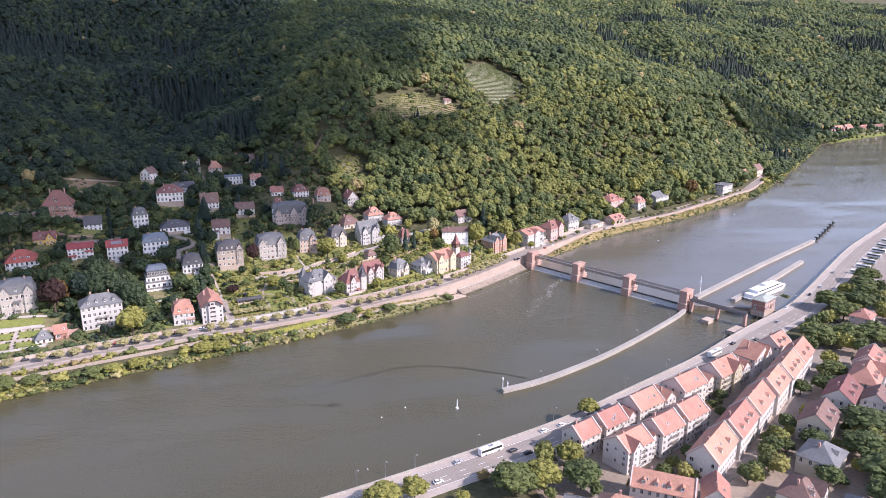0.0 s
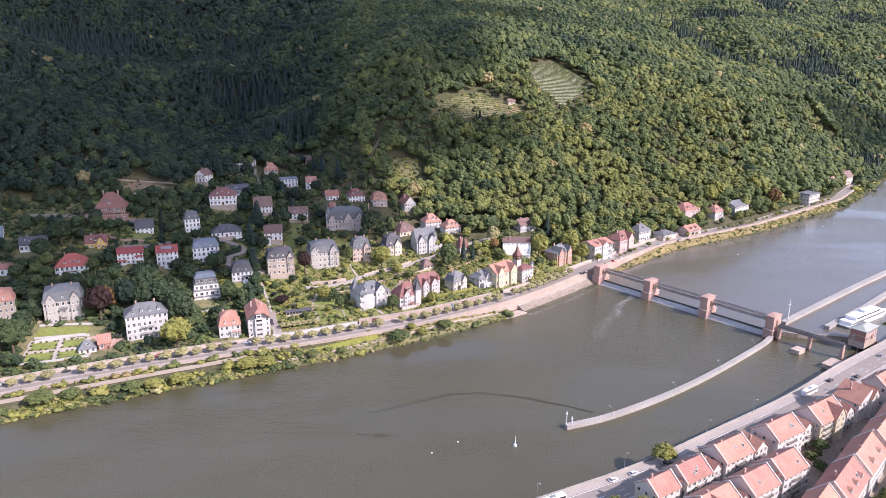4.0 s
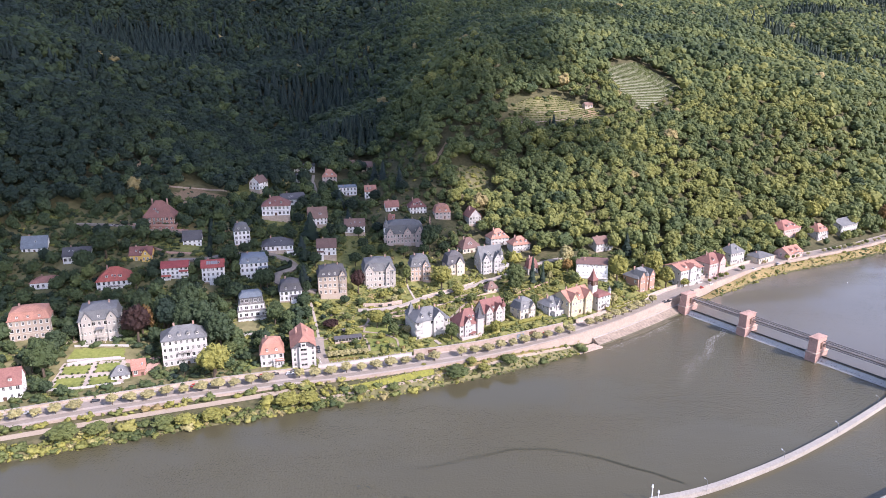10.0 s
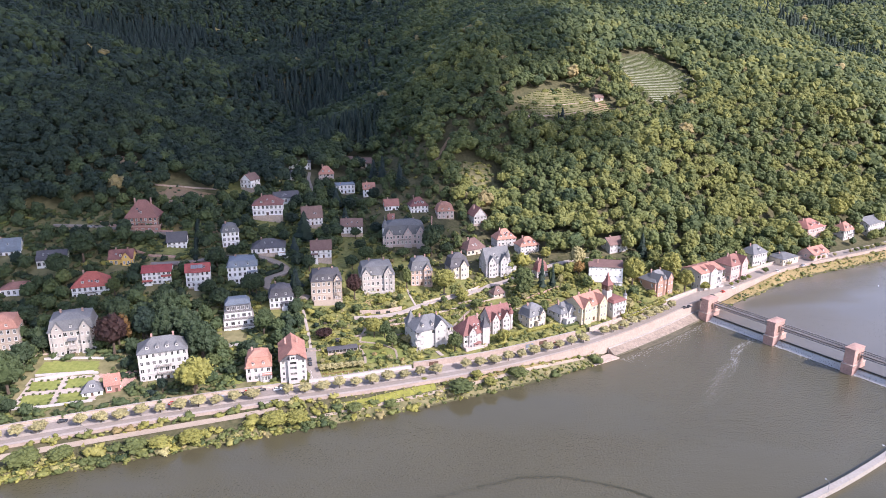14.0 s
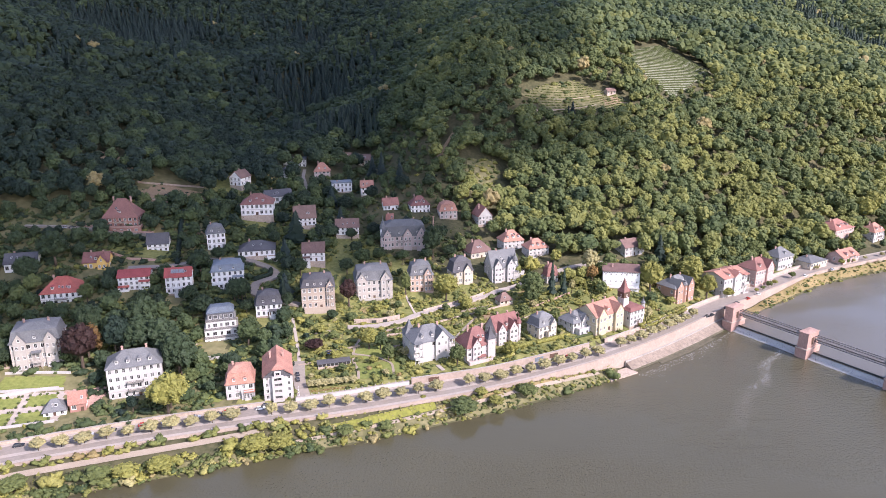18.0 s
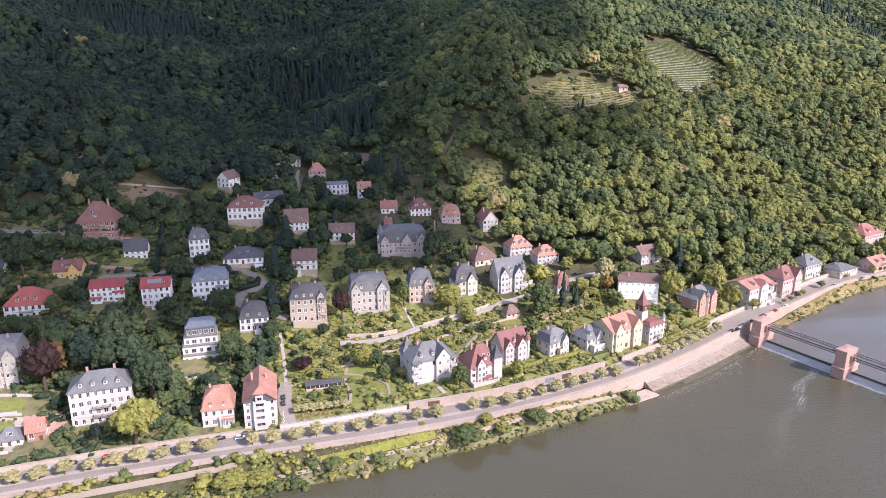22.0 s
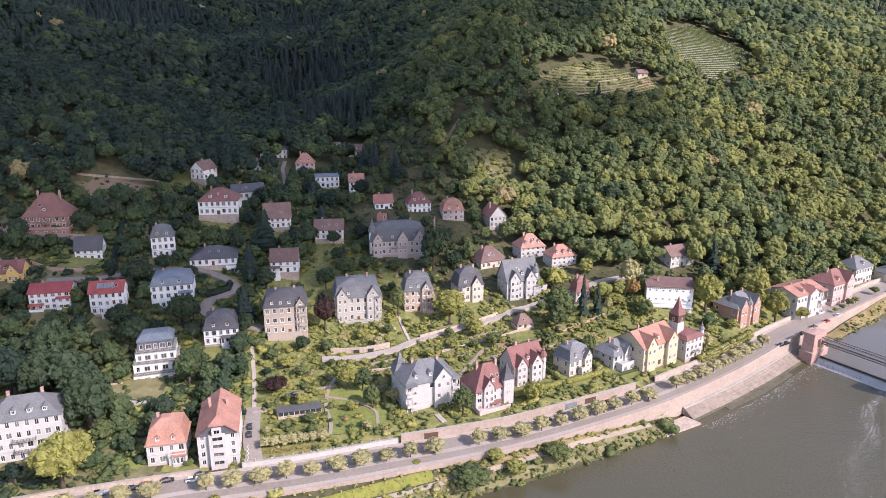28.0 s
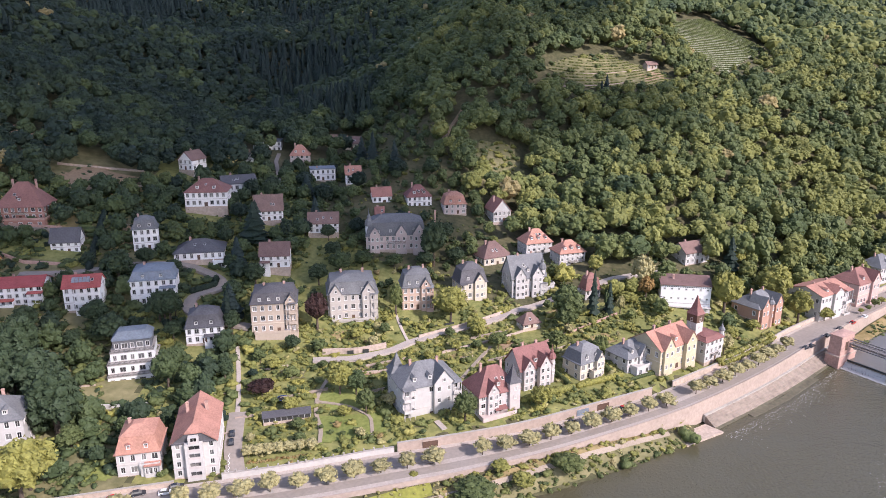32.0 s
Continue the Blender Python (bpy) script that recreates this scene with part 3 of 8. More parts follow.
for i in range(3):
    p = Vector((*WEIR_A, 0)) + ax * (46 * i + 23)
    at = pose(p.x, p.y, 0, 0, 0, turn)
    br = thing("footbridge", "dark steel lattice girder footbridge between weir piers", "footbridge", at, "weir bridges")
    m = Mesh()
    m.box(-20.4, 20.4, 2.6, 5.0, 10.2, 10.5)
    part("deck", m, GIRDER, br)
    for y in (2.6, 5.0):
        for z in (9.0, 12.0):
            m = Mesh()
            m.box(-20.4, 20.4, y - 0.16, y + 0.16, z - 0.2, z + 0.2)
            part("chord", m, GIRDER, br)
        m = Mesh()
        for k in range(21):
            x = -20 + 2 * k
            m.tube((x, y, 9.0), (x, y, 12.0), 0.09, 0.09, 4)
            if k < 20:
                m.tube((x, y, 9.0), (x + 2, y, 12.0), 0.06, 0.06, 4)
        part("lattice", m, GIRDER, br)
    gate = thing("weir_gate", "dark wet steel weir gate with water running over", "weir gate", at, "weir gates")
    m = Mesh()
    m.loft([[(-20.4, 1.2, -3), (20.4, 1.2, -3), (20.4, 3.2, -3), (-20.4, 3.2, -3)], [(-20.4, 1.9, 2.2), (20.4, 1.9, 2.2), (20.4, 2.8, 2.2), (-20.4, 2.8, 2.2)]])
    part("leaf", m, GIRDER, gate)
    m = Mesh()
    m.box(-20.4, 20.4, 2.0, 2.6, 2.2, 2.9)
    part("crest_beam", m, IRON, gate)
    fall = Mesh()
    rnd = random.Random(5 + i)
    cols = 70
    prof = ((1.9, 2.28), (0.9, 2.0), (0.0, 1.1), (-0.7, 0.35), (-1.8, 0.22), (-3.4, 0.12))
    for a in range(cols):
        u0, u1 = -20.4 + 40.8 * a / cols, -20.4 + 40.8 * (a + 1) / cols
        for (ya, za), (yb, zb) in zip(prof, prof[1:]):
            j = rnd.uniform(-0.12, 0.12)
            fall.face([(u0, yb + j * 3, zb + abs(j)), (u1, yb + j, zb), (u1, ya, za), (u0, ya, za)])
    tagged(new("weir_fall", fall.data("weir_fall", FOAM)), "white water falling over the weir gate", "waterfall", kind="stuff").matrix_basis = at


# foam drifting below the weir
rnd = random.Random(9)
foam = Mesh()


def fleck(x, y, r):
    k = rnd.randint(5, 7)
    a0 = rnd.uniform(0, 6.28)
    foam.face([(x + r * rnd.uniform(0.5, 1.2) * math.cos(a0 + 6.283 * i / k) * 1.5, y + r * rnd.uniform(0.4, 1.0) * math.sin(a0 + 6.283 * i / k), 0.03 + rnd.uniform(0, 0.03)) for i in range(k)])


for i in range(2100):
    # tongue from the second pier downstream
    k = rnd.random() ** 0.7
    x, y = 204 - 66 * k + 2.2 * math.sin(k * 17), 520 - 96 * k
    w = 0.8 + 2.6 * k
    if rnd.random() < 1.15 - k:
        fleck(x + rnd.gauss(0, w), y + rnd.gauss(0, w), rnd.uniform(0.05, 0.2) * (1.25 - 0.6 * k))
for i in range(3200):
    k = rnd.random()
    p = Vector((*WEIR_A, 0)) + ax * (3 + 132 * k)
    d = rnd.expovariate(0.32) + 1.5
    fleck(p.x - 0.833 * d, p.y - 0.553 * d, rnd.uniform(0.06, 0.22) * max(0.3, 1.2 - d / 8))
for i in range(900):
    k = rnd.random()
    x, y = np.interp(k, [0, 0.5, 1], [112, 150, 180]), np.interp(k, [0, 0.5, 1], [482, 510, 538])
    d = rnd.expovariate(0.35)
    fleck(x + 1.2 + 0.75 * d, y - 0.6 - 0.65 * d, rnd.uniform(0.05, 0.16))
tagged(new("foam", foam.data("foam", FOAM)), "white foam flecks drifting below the weir", "foam", kind="stuff")

# a seam of drifting weed curves away from the guide wall, with loose mats below it
WEED = surface("drifting_weed", (0.045, 0.045, 0.028), 0.8, 0.4, 1.5, 0.3, 0.1, 3)
foam = Mesh()
px, py = [115.6, 104.3, 95.3, 87.3, 77.4, 61.7, 45.1, 28.1, 11.9, -0.4], [343.0, 350.8, 355.2, 360.5, 364.8, 369.5, 369.3, 363.2, 356.5, 352.5]
for i in range(1500):
    k = rnd.random() ** 1.35 * 9
    x, y = np.interp(k, range(10), px), np.interp(k, range(10), py)
    if rnd.random() < 1.1 - k / 10:
        fleck(x + rnd.gauss(0, 0.25 + 0.05 * k), y + rnd.gauss(0, 0.3 + 0.06 * k), rnd.uniform(0.12, 0.42))
for cx, cy, w, n in ((8.1, 331.5, 2.6, 60), (-1.4, 333.1, 1.2, 24), (-20, 340, 2.0, 20), (-31, 327, 1.5, 16)):
    for i in range(n):
        fleck(cx + rnd.gauss(0, w), cy + rnd.gauss(0, w * 0.4), rnd.uniform(0.15, 0.5))
tagged(new("weed_drift", foam.data("weed_drift", WEED)), "dark line of weed drifting on the river", "weed", kind="stuff")

# long curved jetty wall below the weir, and the lock moles above it
def mole(name, label, pts, half, z0, z1, mat):
    m = Mesh()
    P = [Vector((x, y, 0)) for x, y in pts]
    L, Rr = [], []
    for i, p in enumerate(P):
        d = (P[min(i + 1, len(P) - 1)] - P[max(i - 1, 0)]).normalized()
        nrm = Vector((-d.y, d.x, 0))
        L.append(p + nrm * half)
        Rr.append(p - nrm * half)
    top = ribbon([(v.x, v.y) for v in L], [(v.x, v.y) for v in Rr], [z1] * len(P), [z1] * len(P), z1 - z0)
    ob = thing(name, label, "mole", pose(0, 0, 0))
    part("wall", top, mat, ob)
    cap = ribbon([(v.x, v.y) for v in [p + (l - p) * 1.12 for p, l in zip(P, L)]], [(v.x, v.y) for v in [p + (r - p) * 1.12 for p, r in zip(P, Rr)]], [z1 + 0.25] * len(P), [z1 + 0.25] * len(P), 0.25)
    part("cap", cap, CONCRETE, ob)
    return ob


def bend(pts, n=24):
    px, py = [p[0] for p in pts], [p[1] for p in pts]
    t = np.linspace(0, len(pts) - 1, n)
    k = np.ones(5) / 5
    X, Y = np.interp(t, range(len(pts)), px), np.interp(t, range(len(pts)), py)
    Xs, Ys = np.convolve(np.pad(X, 2, mode="reflect", reflect_type="odd"), k, "valid"), np.convolve(np.pad(Y, 2, mode="reflect", reflect_type="odd"), k, "valid")
    return list(zip(Xs, Ys))


mole("jetty", "long curved pale concrete guide wall in the river", bend([(97.7, 328.6), (122, 335.2), (164, 356.4), (201, 380), (247, 413), (258, 423)], 28), 1.2, -4, 2.1, CONCRETE)
mole("lock_mole", "long straight concrete lock mole above the weir", [(276, 440), (377, 507), (475, 569)], 1.8, -4, 4.4, CONCRETE)
mole("lock_mole", "concrete lock wall beside the moored ship", [(300, 430), (350, 462), (417, 509)], 1.8, -4, 4.4, CONCRETE)
for k in range(7):
    m = Mesh()
    m.tube((484 + 10.5 * k, 575 + 9.2 * k, -3), (484 + 10.5 * k, 575 + 9.2 * k, 5.2), 0.9, 0.9, 8)
    m.box(482.5 + 10.5 * k, 485.5 + 10.5 * k, 573.5 + 9.2 * k, 576.5 + 9.2 * k, 4.4, 5.0)
    thing("mooring_dolphin", "dark mooring dolphin of piles in the river", "dolphin", pose(0, 0, 0), "mooring dolphins", m, IRON)

lw = tagged(new("lock_wall"), "weathered stone sill wall holding back the upper water", "wall", kind="structure")
edge = [(264, 430.5), (276, 424), (300, 418), (330, 400), (338, 404)]
for (ax_, ay_), (bx_, by_) in zip(edge, edge[1:]):
    d = Vector((bx_ - ax_, by_ - ay_, 0)).normalized()
    n_ = Vector((-d.y, d.x, 0)) * 0.7
    part("wall_section", ribbon([(ax_ + n_.x, ay_ + n_.y), (bx_ + n_.x, by_ + n_.y)], [(ax_ - n_.x, ay_ - n_.y), (bx_ - n_.x, by_ - n_.y)], [2.9, 2.9], [2.9, 2.9], 7.0), RIVERSTONE, lw)

# ---- houses ----
PANES = {}


def window_mesh(w, h):
    key = (round(w, 1), round(h, 1))
    if key not in PANES:
        m = Mesh()
        b = 0.11
        R = lambda k, y, low=0.0: [(-w / 2 + k, y, -h / 2 + k - low), (w / 2 - k, y, -h / 2 + k - low), (w / 2 - k, y, h / 2 - k), (-w / 2 + k, y, h / 2 - k)]
        for slots in range(2):
            q = Mesh()
            q.loft([R(0, 0.16), R(0, -0.012), R(-0.13, -0.012, 0.06), R(-0.13, -0.07, 0.06), R(0, -0.07), R(b, 0.05), R(b, 0.16)], 0, False)
            if slots:
                q.face([(-w / 2 + b, 0.13, -h / 2 + b), (w / 2 - b, 0.13, -h / 2 + b), (w / 2 - b, 0.13, h / 2 - b), (-w / 2 + b, 0.13, h / 2 - b)], 1)
                q.box(-0.04, 0.04, 0.06, 0.14, -h / 2 + b, h / 2 - b)
                whole = q.data("window", [FRAME, GLASS])
            else:
                q.box(-0.04, 0.04, 0.06, 0.14, -h / 2 + b - 0.02, h / 2 - b + 0.02)
                m = q
        g = Mesh()
        g.face([(-w / 2, 0.13, -h / 2), (w / 2, 0.13, -h / 2), (w / 2, 0.13, h / 2), (-w / 2, 0.13, h / 2)])
        PANES[key] = (m.data("window", FRAME), g.data("pane", GLASS), whole)
    return PANES[key]


def add_window(parent, at, w, h, split=True):
    f, g, whole = window_mesh(w, h)
    if not split:
        return part("window", whole, None, parent, at=at)
    ob = part("window", f, None, parent, at=at)
    part("pane", g, None, ob)
    return ob


def facade(m, a, b, z0, z1, holes, depth=0.2):
    """A wall from a to b (plan points, outside on the right) with recessed openings (u, z, w, h)."""
    a, b = Vector((*a, 0)), Vector((*b, 0))
    L = (b - a).length
    d = (b - a) / L
    inward = Vector((-d.y, d.x, 0)) * depth
    P = lambda u, z, k=0: a + d * u + Vector((0, 0, z)) + inward * k
    us = sorted({0.0, L, *[round(h[0] - h[2] / 2, 3) for h in holes], *[round(h[0] + h[2] / 2, 3) for h in holes]})
    zs = sorted({z0, z1, *[round(h[1] - h[3] / 2, 3) for h in holes], *[round(h[1] + h[3] / 2, 3) for h in holes]})
    for i in range(len(us) - 1):
        for j in range(len(zs) - 1):
            uc, zc = (us[i] + us[i + 1]) / 2, (zs[j] + zs[j + 1]) / 2
            if any(abs(uc - h[0]) < h[2] / 2 and abs(zc - h[1]) < h[3] / 2 for h in holes):
                continue
            m.face([P(us[i], zs[j]), P(us[i + 1], zs[j]), P(us[i + 1], zs[j + 1]), P(us[i], zs[j + 1])])
    for u, z, w, h in holes:
        c = [(u - w / 2, z - h / 2), (u + w / 2, z - h / 2), (u + w / 2, z + h / 2), (u - w / 2, z + h / 2)]
        for k in range(4):
            p, q = c[k], c[(k + 1) % 4]
            m.face([P(*p), P(*q), P(*q, 1), P(*p, 1)])


def railing_mesh(x0, x1, y0, y1, z0, z1):
    """One welded railing round three sides of a balcony, with slots between its bars."""
    m = Mesh()
    for a, b in (((x0, y1), (x0, y0)), ((x0, y0), (x1, y0)), ((x1, y0), (x1, y1))):
        L = math.hypot(b[0] - a[0], b[1] - a[1])
        n = max(2, int(L / 0.42))
        facade(m, a, b, z0, z1, [(L * (i + 0.5) / n, (z0 + z1) / 2, L / n - 0.08, z1 - z0 - 0.2) for i in range(n)], 0.05)
    return m


def roof_mesh(kind, w, d, e, r, over=0.55):
    m = Mesh()
    W, D = w / 2 + over, d / 2 + over
    rise = max(r - e, 0.4)
    lo = e - over * rise / (d / 2) * 0.6
    rect = lambda hw, hd, z: [(-hw, -hd, z), (hw, -hd, z), (hw, hd, z), (-hw, hd, z)]
    if kind == "hip":
        k = max(w - d, w * 0.18) / 2
        m.loft([rect(W, D, lo - 0.22), rect(W, D, lo), rect(k, 0.05, r)], 0, True, True)
    elif kind == "man":
        i = min(1.3, d * 0.14)
        zm = e + rise * 0.68
        k = max(w - d, w * 0.25) / 2
        m.loft([rect(W, D, e - 0.2), rect(W, D, e + 0.05), rect(W - 0.5, D - 0.5, e + 0.3), rect(w / 2 - i, d / 2 - i, zm), rect(w / 2 - i + 0.15, d / 2 - i + 0.15, zm + 0.05), rect(k, d * 0.12, r)], 0, True, True)
    elif kind == "flat":
        m.loft([rect(W - 0.2, D - 0.2, e), rect(W - 0.2, D - 0.2, max(r, e + 0.5)), rect(W - 0.6, D - 0.6, max(r, e + 0.5)), rect(W - 0.6, D - 0.6, max(r, e + 0.5) - 0.3)], 0, True, True)
    elif kind == "pent":
        m.loft([[(-W, -D, e - 0.3), (W, -D, e - 0.3), (W, D, r - 0.3), (-W, D, r - 0.3)], [(-W, -D, e), (W, -D, e), (W, D, r), (-W, D, r)]], 0, True, True)
    elif kind in ("gx", "gy"):
        if kind == "gy":
            W, D = D, W
            lo = e - over * rise / (w / 2) * 0.6
        t = 0.28
        prof = [(-D, lo), (0, r), (D, lo), (D, lo - t), (0, r - t - 0.05), (-D, lo - t)]
        for q in ((0, 1, 4, 5), (1, 2, 3, 4)):
            m.loft([[(s, prof[k][0], prof[k][1]) for k in q] for s in (-W, W)], 0, True, True)
        if kind == "gy":
            m.v = [(-y, x, z) for x, y, z in m.v]
    if kind == "half":
        m = Mesh()
        lo, zc = e - 0.4, e + rise * 0.6
        Wc = W * (r - zc) / (r - lo)
        for dz in (0.0, -0.28):
            A, B, C, Dd = (-W, -D, lo + dz), (-Wc, -D, zc + dz), (0, -D + 3.0, r + dz), (0, D, r + dz)
            m.face([A, B, C, Dd, (-W, D, lo + dz)])
            m.face([(W, -D, lo + dz), (W, D, lo + dz), Dd, C, (Wc, -D, zc + dz)])
            m.face([B, (Wc, -D, zc + dz), C])
    return m


def house(x, y, z, w, d, e, r, yaw, roof, wall, tile, storeys, label, dormers=0, gable=0.0, gables=(), tower=None, balcony=0, loggia=(), chimneys=1, name="house", back=False, sink=6.0, group="", plinth=True, blank=False, small=0.0):
    """A house whose front stands towards the river, on ground that falls away below it."""
    H = thing(name, label, "house" if name == "house" else name.replace("_", " "), pose(x, y, z, 0, 0, yaw), group)
    rnd = random.Random(int(x * 7 + y * 13))
    m = Mesh()
    sh = e / storeys
    ww, wh = min(1.35, 0.95 + sh * 0.09), min(sh * 0.58, 2.1)
    if small:
        ww = wh = small
    spots = []
    for side, (a, b, L) in enumerate((((-w / 2, -d / 2), (w / 2, -d / 2), w), ((w / 2, -d / 2), (w / 2, d / 2), d), ((w / 2, d / 2), (-w / 2, d / 2), w), ((-w / 2, d / 2), (-w / 2, -d / 2), d))):
        n = max(2, int(round(L / 3.0))) if side % 2 == 0 else max(2, int(round(L / 4.0)))
        holes = []
        if (side != 2 or back) and not (side == 1 and x > 70) and not (side == 3 and x < -45):
            for k in range(storeys):
                for i in range(n):
                    if (side % 2 and rnd.random() < 0.2) or (blank and side == 0 and (i % 3 or k == 1)):
                        continue
                    u = L * (i + 0.5) / n
                    wide = ww * (1.35 if rnd.random() < 0.18 else 1.0)
                    door = k == 0 and side == 0 and i == n // 2
                    hh = min(sh * 0.72, 2.2) if door else wh
                    holes.append((u, k * sh + (hh / 2 + 0.12 if door else sh * 0.54), wide, hh, door))
        facade(m, a, b, -sink, e, [h[:4] for h in holes])
        rot = Matrix.Rotation(math.atan2(b[1] - a[1], b[0] - a[0]), 4, "Z")
        for u, zz, hw, hh, door in holes:
            k = u / L
            at = Matrix.Translation((a[0] + (b[0] - a[0]) * k, a[1] + (b[1] - a[1]) * k, zz)) @ rot
            spots.append((at, hw, hh, door))
    if roof in ("gx", "gy"):
        ends = [((w / 2, -d / 2), (w / 2, d / 2)), ((-w / 2, d / 2), (-w / 2, -d / 2))] if roof == "gx" else [((-w / 2, -d / 2), (w / 2, -d / 2)), ((w / 2, d / 2), (-w / 2, d / 2))]
        for a, b in ends:
            m.face([(*a, e), (*b, e), ((a[0] + b[0]) / 2, (a[1] + b[1]) / 2, r - 0.3)])
    if roof == "half":
        k = 0.5 * 0.62 * w / 2 * 0.8
        m.face([(-w / 2, -d / 2, e), (w / 2, -d / 2, e), (k, -d / 2, e + (r - e) * 0.58), (-k, -d / 2, e + (r - e) * 0.58)])
        m.face([(w / 2, d / 2, e), (-w / 2, d / 2, e), (0, d / 2, r - 0.4)])
    if roof == "pent":
        for s in (-1, 1):
            m.face([(s * w / 2, -d / 2, e), (s * w / 2, d / 2, e), (s * w / 2, d / 2, r - 0.3)])
        m.face([(w / 2, d / 2, e), (-w / 2, d / 2, e), (-w / 2, d / 2, r - 0.3), (w / 2, d / 2, r - 0.3)])
    part("wall", m, PLASTER[wall], H)
    part("roof", roof_mesh(roof, w, d, e, r), ROOFING[tile], H, {"red": "orange-red clay tile roof", "salmon": "salmon clay tile roof", "maroon": "dark red tile roof", "crimson": "bright red tile roof", "brown": "weathered brown tile roof", "dark": "dark slate roof", "slate": "grey slate roof", "copper": "pale green copper roof", "blue": "blue-grey metal roof"}[tile])
    for at, hw, hh, door in spots:
        if door:
            g = Mesh()
            g.box(-hw / 2, hw / 2, 0.08, 0.16, -hh / 2, hh / 2)
            part("door", g, TIMBER, H, at=at)
        else:
            add_window(H, at, hw, hh, 380 < y < 535 and abs(x) < 140)
    for nm, zc in (("cornice", e - 0.35), ("string_course", sh))[:2 if storeys > 1 else 1]:
        m = Mesh()
        R = lambda k, zz: [(-w / 2 - k, -d / 2 - k, zz), (w / 2 + k, -d / 2 - k, zz), (w / 2 + k, d / 2 + k, zz), (-w / 2 - k, d / 2 + k, zz)]
        m.loft([R(0.003, zc), R(0.12, zc), R(0.16, zc + 0.22), R(0.003, zc + 0.22)], 0, False)
        part(nm, m, PLASTER["pale" if wall in ("white", "sun_white", "stucco", "pale", "pink") else "cream"], H)
    if plinth:
        m = Mesh()
        m.box(-w / 2 - 0.1, w / 2 + 0.1, -d / 2 - 0.1, d / 2 + 0.1, -sink, 0.12)
        part("plinth", m, WALLSTONE, H)
    rise = r - e
    if roof in ("hip", "gx") and rise > 3:
        # skylights in the front slope
        for i in range(rnd.randint(0, 3)):
            u = rnd.uniform(-0.3, 0.3) * w * (1.0 if roof == "gx" else 0.5)
            k = rnd.uniform(0.3, 0.55)
            m = Mesh()
            m.box(-0.5, 0.5, -0.65, 0.65, 0.0, 0.14)
            sk = part("skylight", m, FRAME, H, at=Matrix.Translation((u, -d / 2 * (1 - k), e + rise * k + 0.12)) @ Matrix.Rotation(math.atan2(rise, d / 2), 4, "X"))
            m = Mesh()
            m.box(-0.4, 0.4, -0.55, 0.55, 0.1, 0.16)
            part("pane", m, GLASS, sk)
    for i in range(chimneys):
        cx = (-0.22 + 0.46 * i) * w + rnd.uniform(-0.4, 0.4)
        cy = rnd.uniform(0.0, 0.12) * d
        m = Mesh()
        top = r + rnd.uniform(0.3, 0.9)
        m.box(cx - 0.45, cx + 0.45, cy - 0.35, cy + 0.35, e + rise * 0.3, top)
        m.box(cx - 0.55, cx + 0.55, cy - 0.45, cy + 0.45, top, top + 0.15)
        m.tube((cx - 0.15, cy, top), (cx - 0.15, cy, top + 0.45), 0.13, 0.13, 6)
        m.tube((cx + 0.2, cy, top), (cx + 0.2, cy, top + 0.4), 0.13, 0.13, 6)
        part("chimney", m, SANDSTONE, H)
    for i in range(dormers):
        u = (-0.5 + (i + 0.5) / dormers) * w * 0.8
        z0 = e + rise * (0.16 if roof == "man" else 0.22)
        h = min(1.5, rise * 0.4)
        k = (z0 - e) / rise
        y0 = -d / 2 + (0.45 if roof == "man" else k * d / 2 - 0.1)
        y1 = -d / 2 + (2.2 if roof == "man" else (k + h / rise + 0.2) * d / 2)
        D = Mesh()
        D.box(u - 0.75, u + 0.75, y0, y1, z0, z0 + h)
        dm = part("dormer", D, PLASTER[wall] if roof != "man" else ROOFING[tile], H)
        g = Mesh()
        g.loft([[(u - 0.95, y, z0 + h), (u + 0.95, y, z0 + h), (u, y, z0 + h + 0.65)] for y in (y0 - 0.25, y1 + 0.5)], 0, True, True)
        part("dormer_roof", g, ROOFING[tile], dm)
        part("window", window_mesh(1.0, round(h * 0.75, 1))[2], None, dm, at=Matrix.Translation((u, y0 - 0.18, z0 + h * 0.5)))
    for pos, part_w, gd in (list(gables) or ([(gable, 0.36, 1.3)] if gable else [])):
        # a projecting bay with its own gable on the front
        gw = w * part_w
        gx0 = pos * w - gw / 2
        gh = e + rise * 0.12
        pk = min(e + rise * 0.9, gh + gw * 0.75)
        m = Mesh()
        nb = 2 if gw > 3.6 else 1
        holes = [(gw * (i + 0.5) / nb, sh * (k + 0.54), min(1.1, gw * 0.3), min(wh, 1.7)) for k in range(storeys) for i in range(nb)]
        facade(m, (gx0, -d / 2 - gd), (gx0 + gw, -d / 2 - gd), -sink, gh, holes)
        facade(m, (gx0 + gw, -d / 2 - gd), (gx0 + gw, 0), -sink, gh, [])
        facade(m, (gx0, 0), (gx0, -d / 2 - gd), -sink, gh, [])
        m.face([(gx0, -d / 2 - gd, gh), (gx0 + gw, -d / 2 - gd, gh), (gx0 + gw / 2, -d / 2 - gd, pk)])
        bay = part("gable_bay", m, PLASTER[wall], H)
        for u, zz, hw, hh in holes:
            part("window", window_mesh(hw, hh)[2], None, bay, at=Matrix.Translation((gx0 + u, -d / 2 - gd, zz)))
        if pk - gh > 2.2:
            part("window", window_mesh(0.9, 1.2)[2], None, bay, at=Matrix.Translation((gx0 + gw / 2, -d / 2 - gd - 0.15, gh + 0.7)))
        c = gx0 + gw / 2
        g = Mesh()
        y0, y1 = -d / 2 - gd - 0.35, min(0.0, -d / 2 + (pk - e) / rise * d / 2 + 0.5)
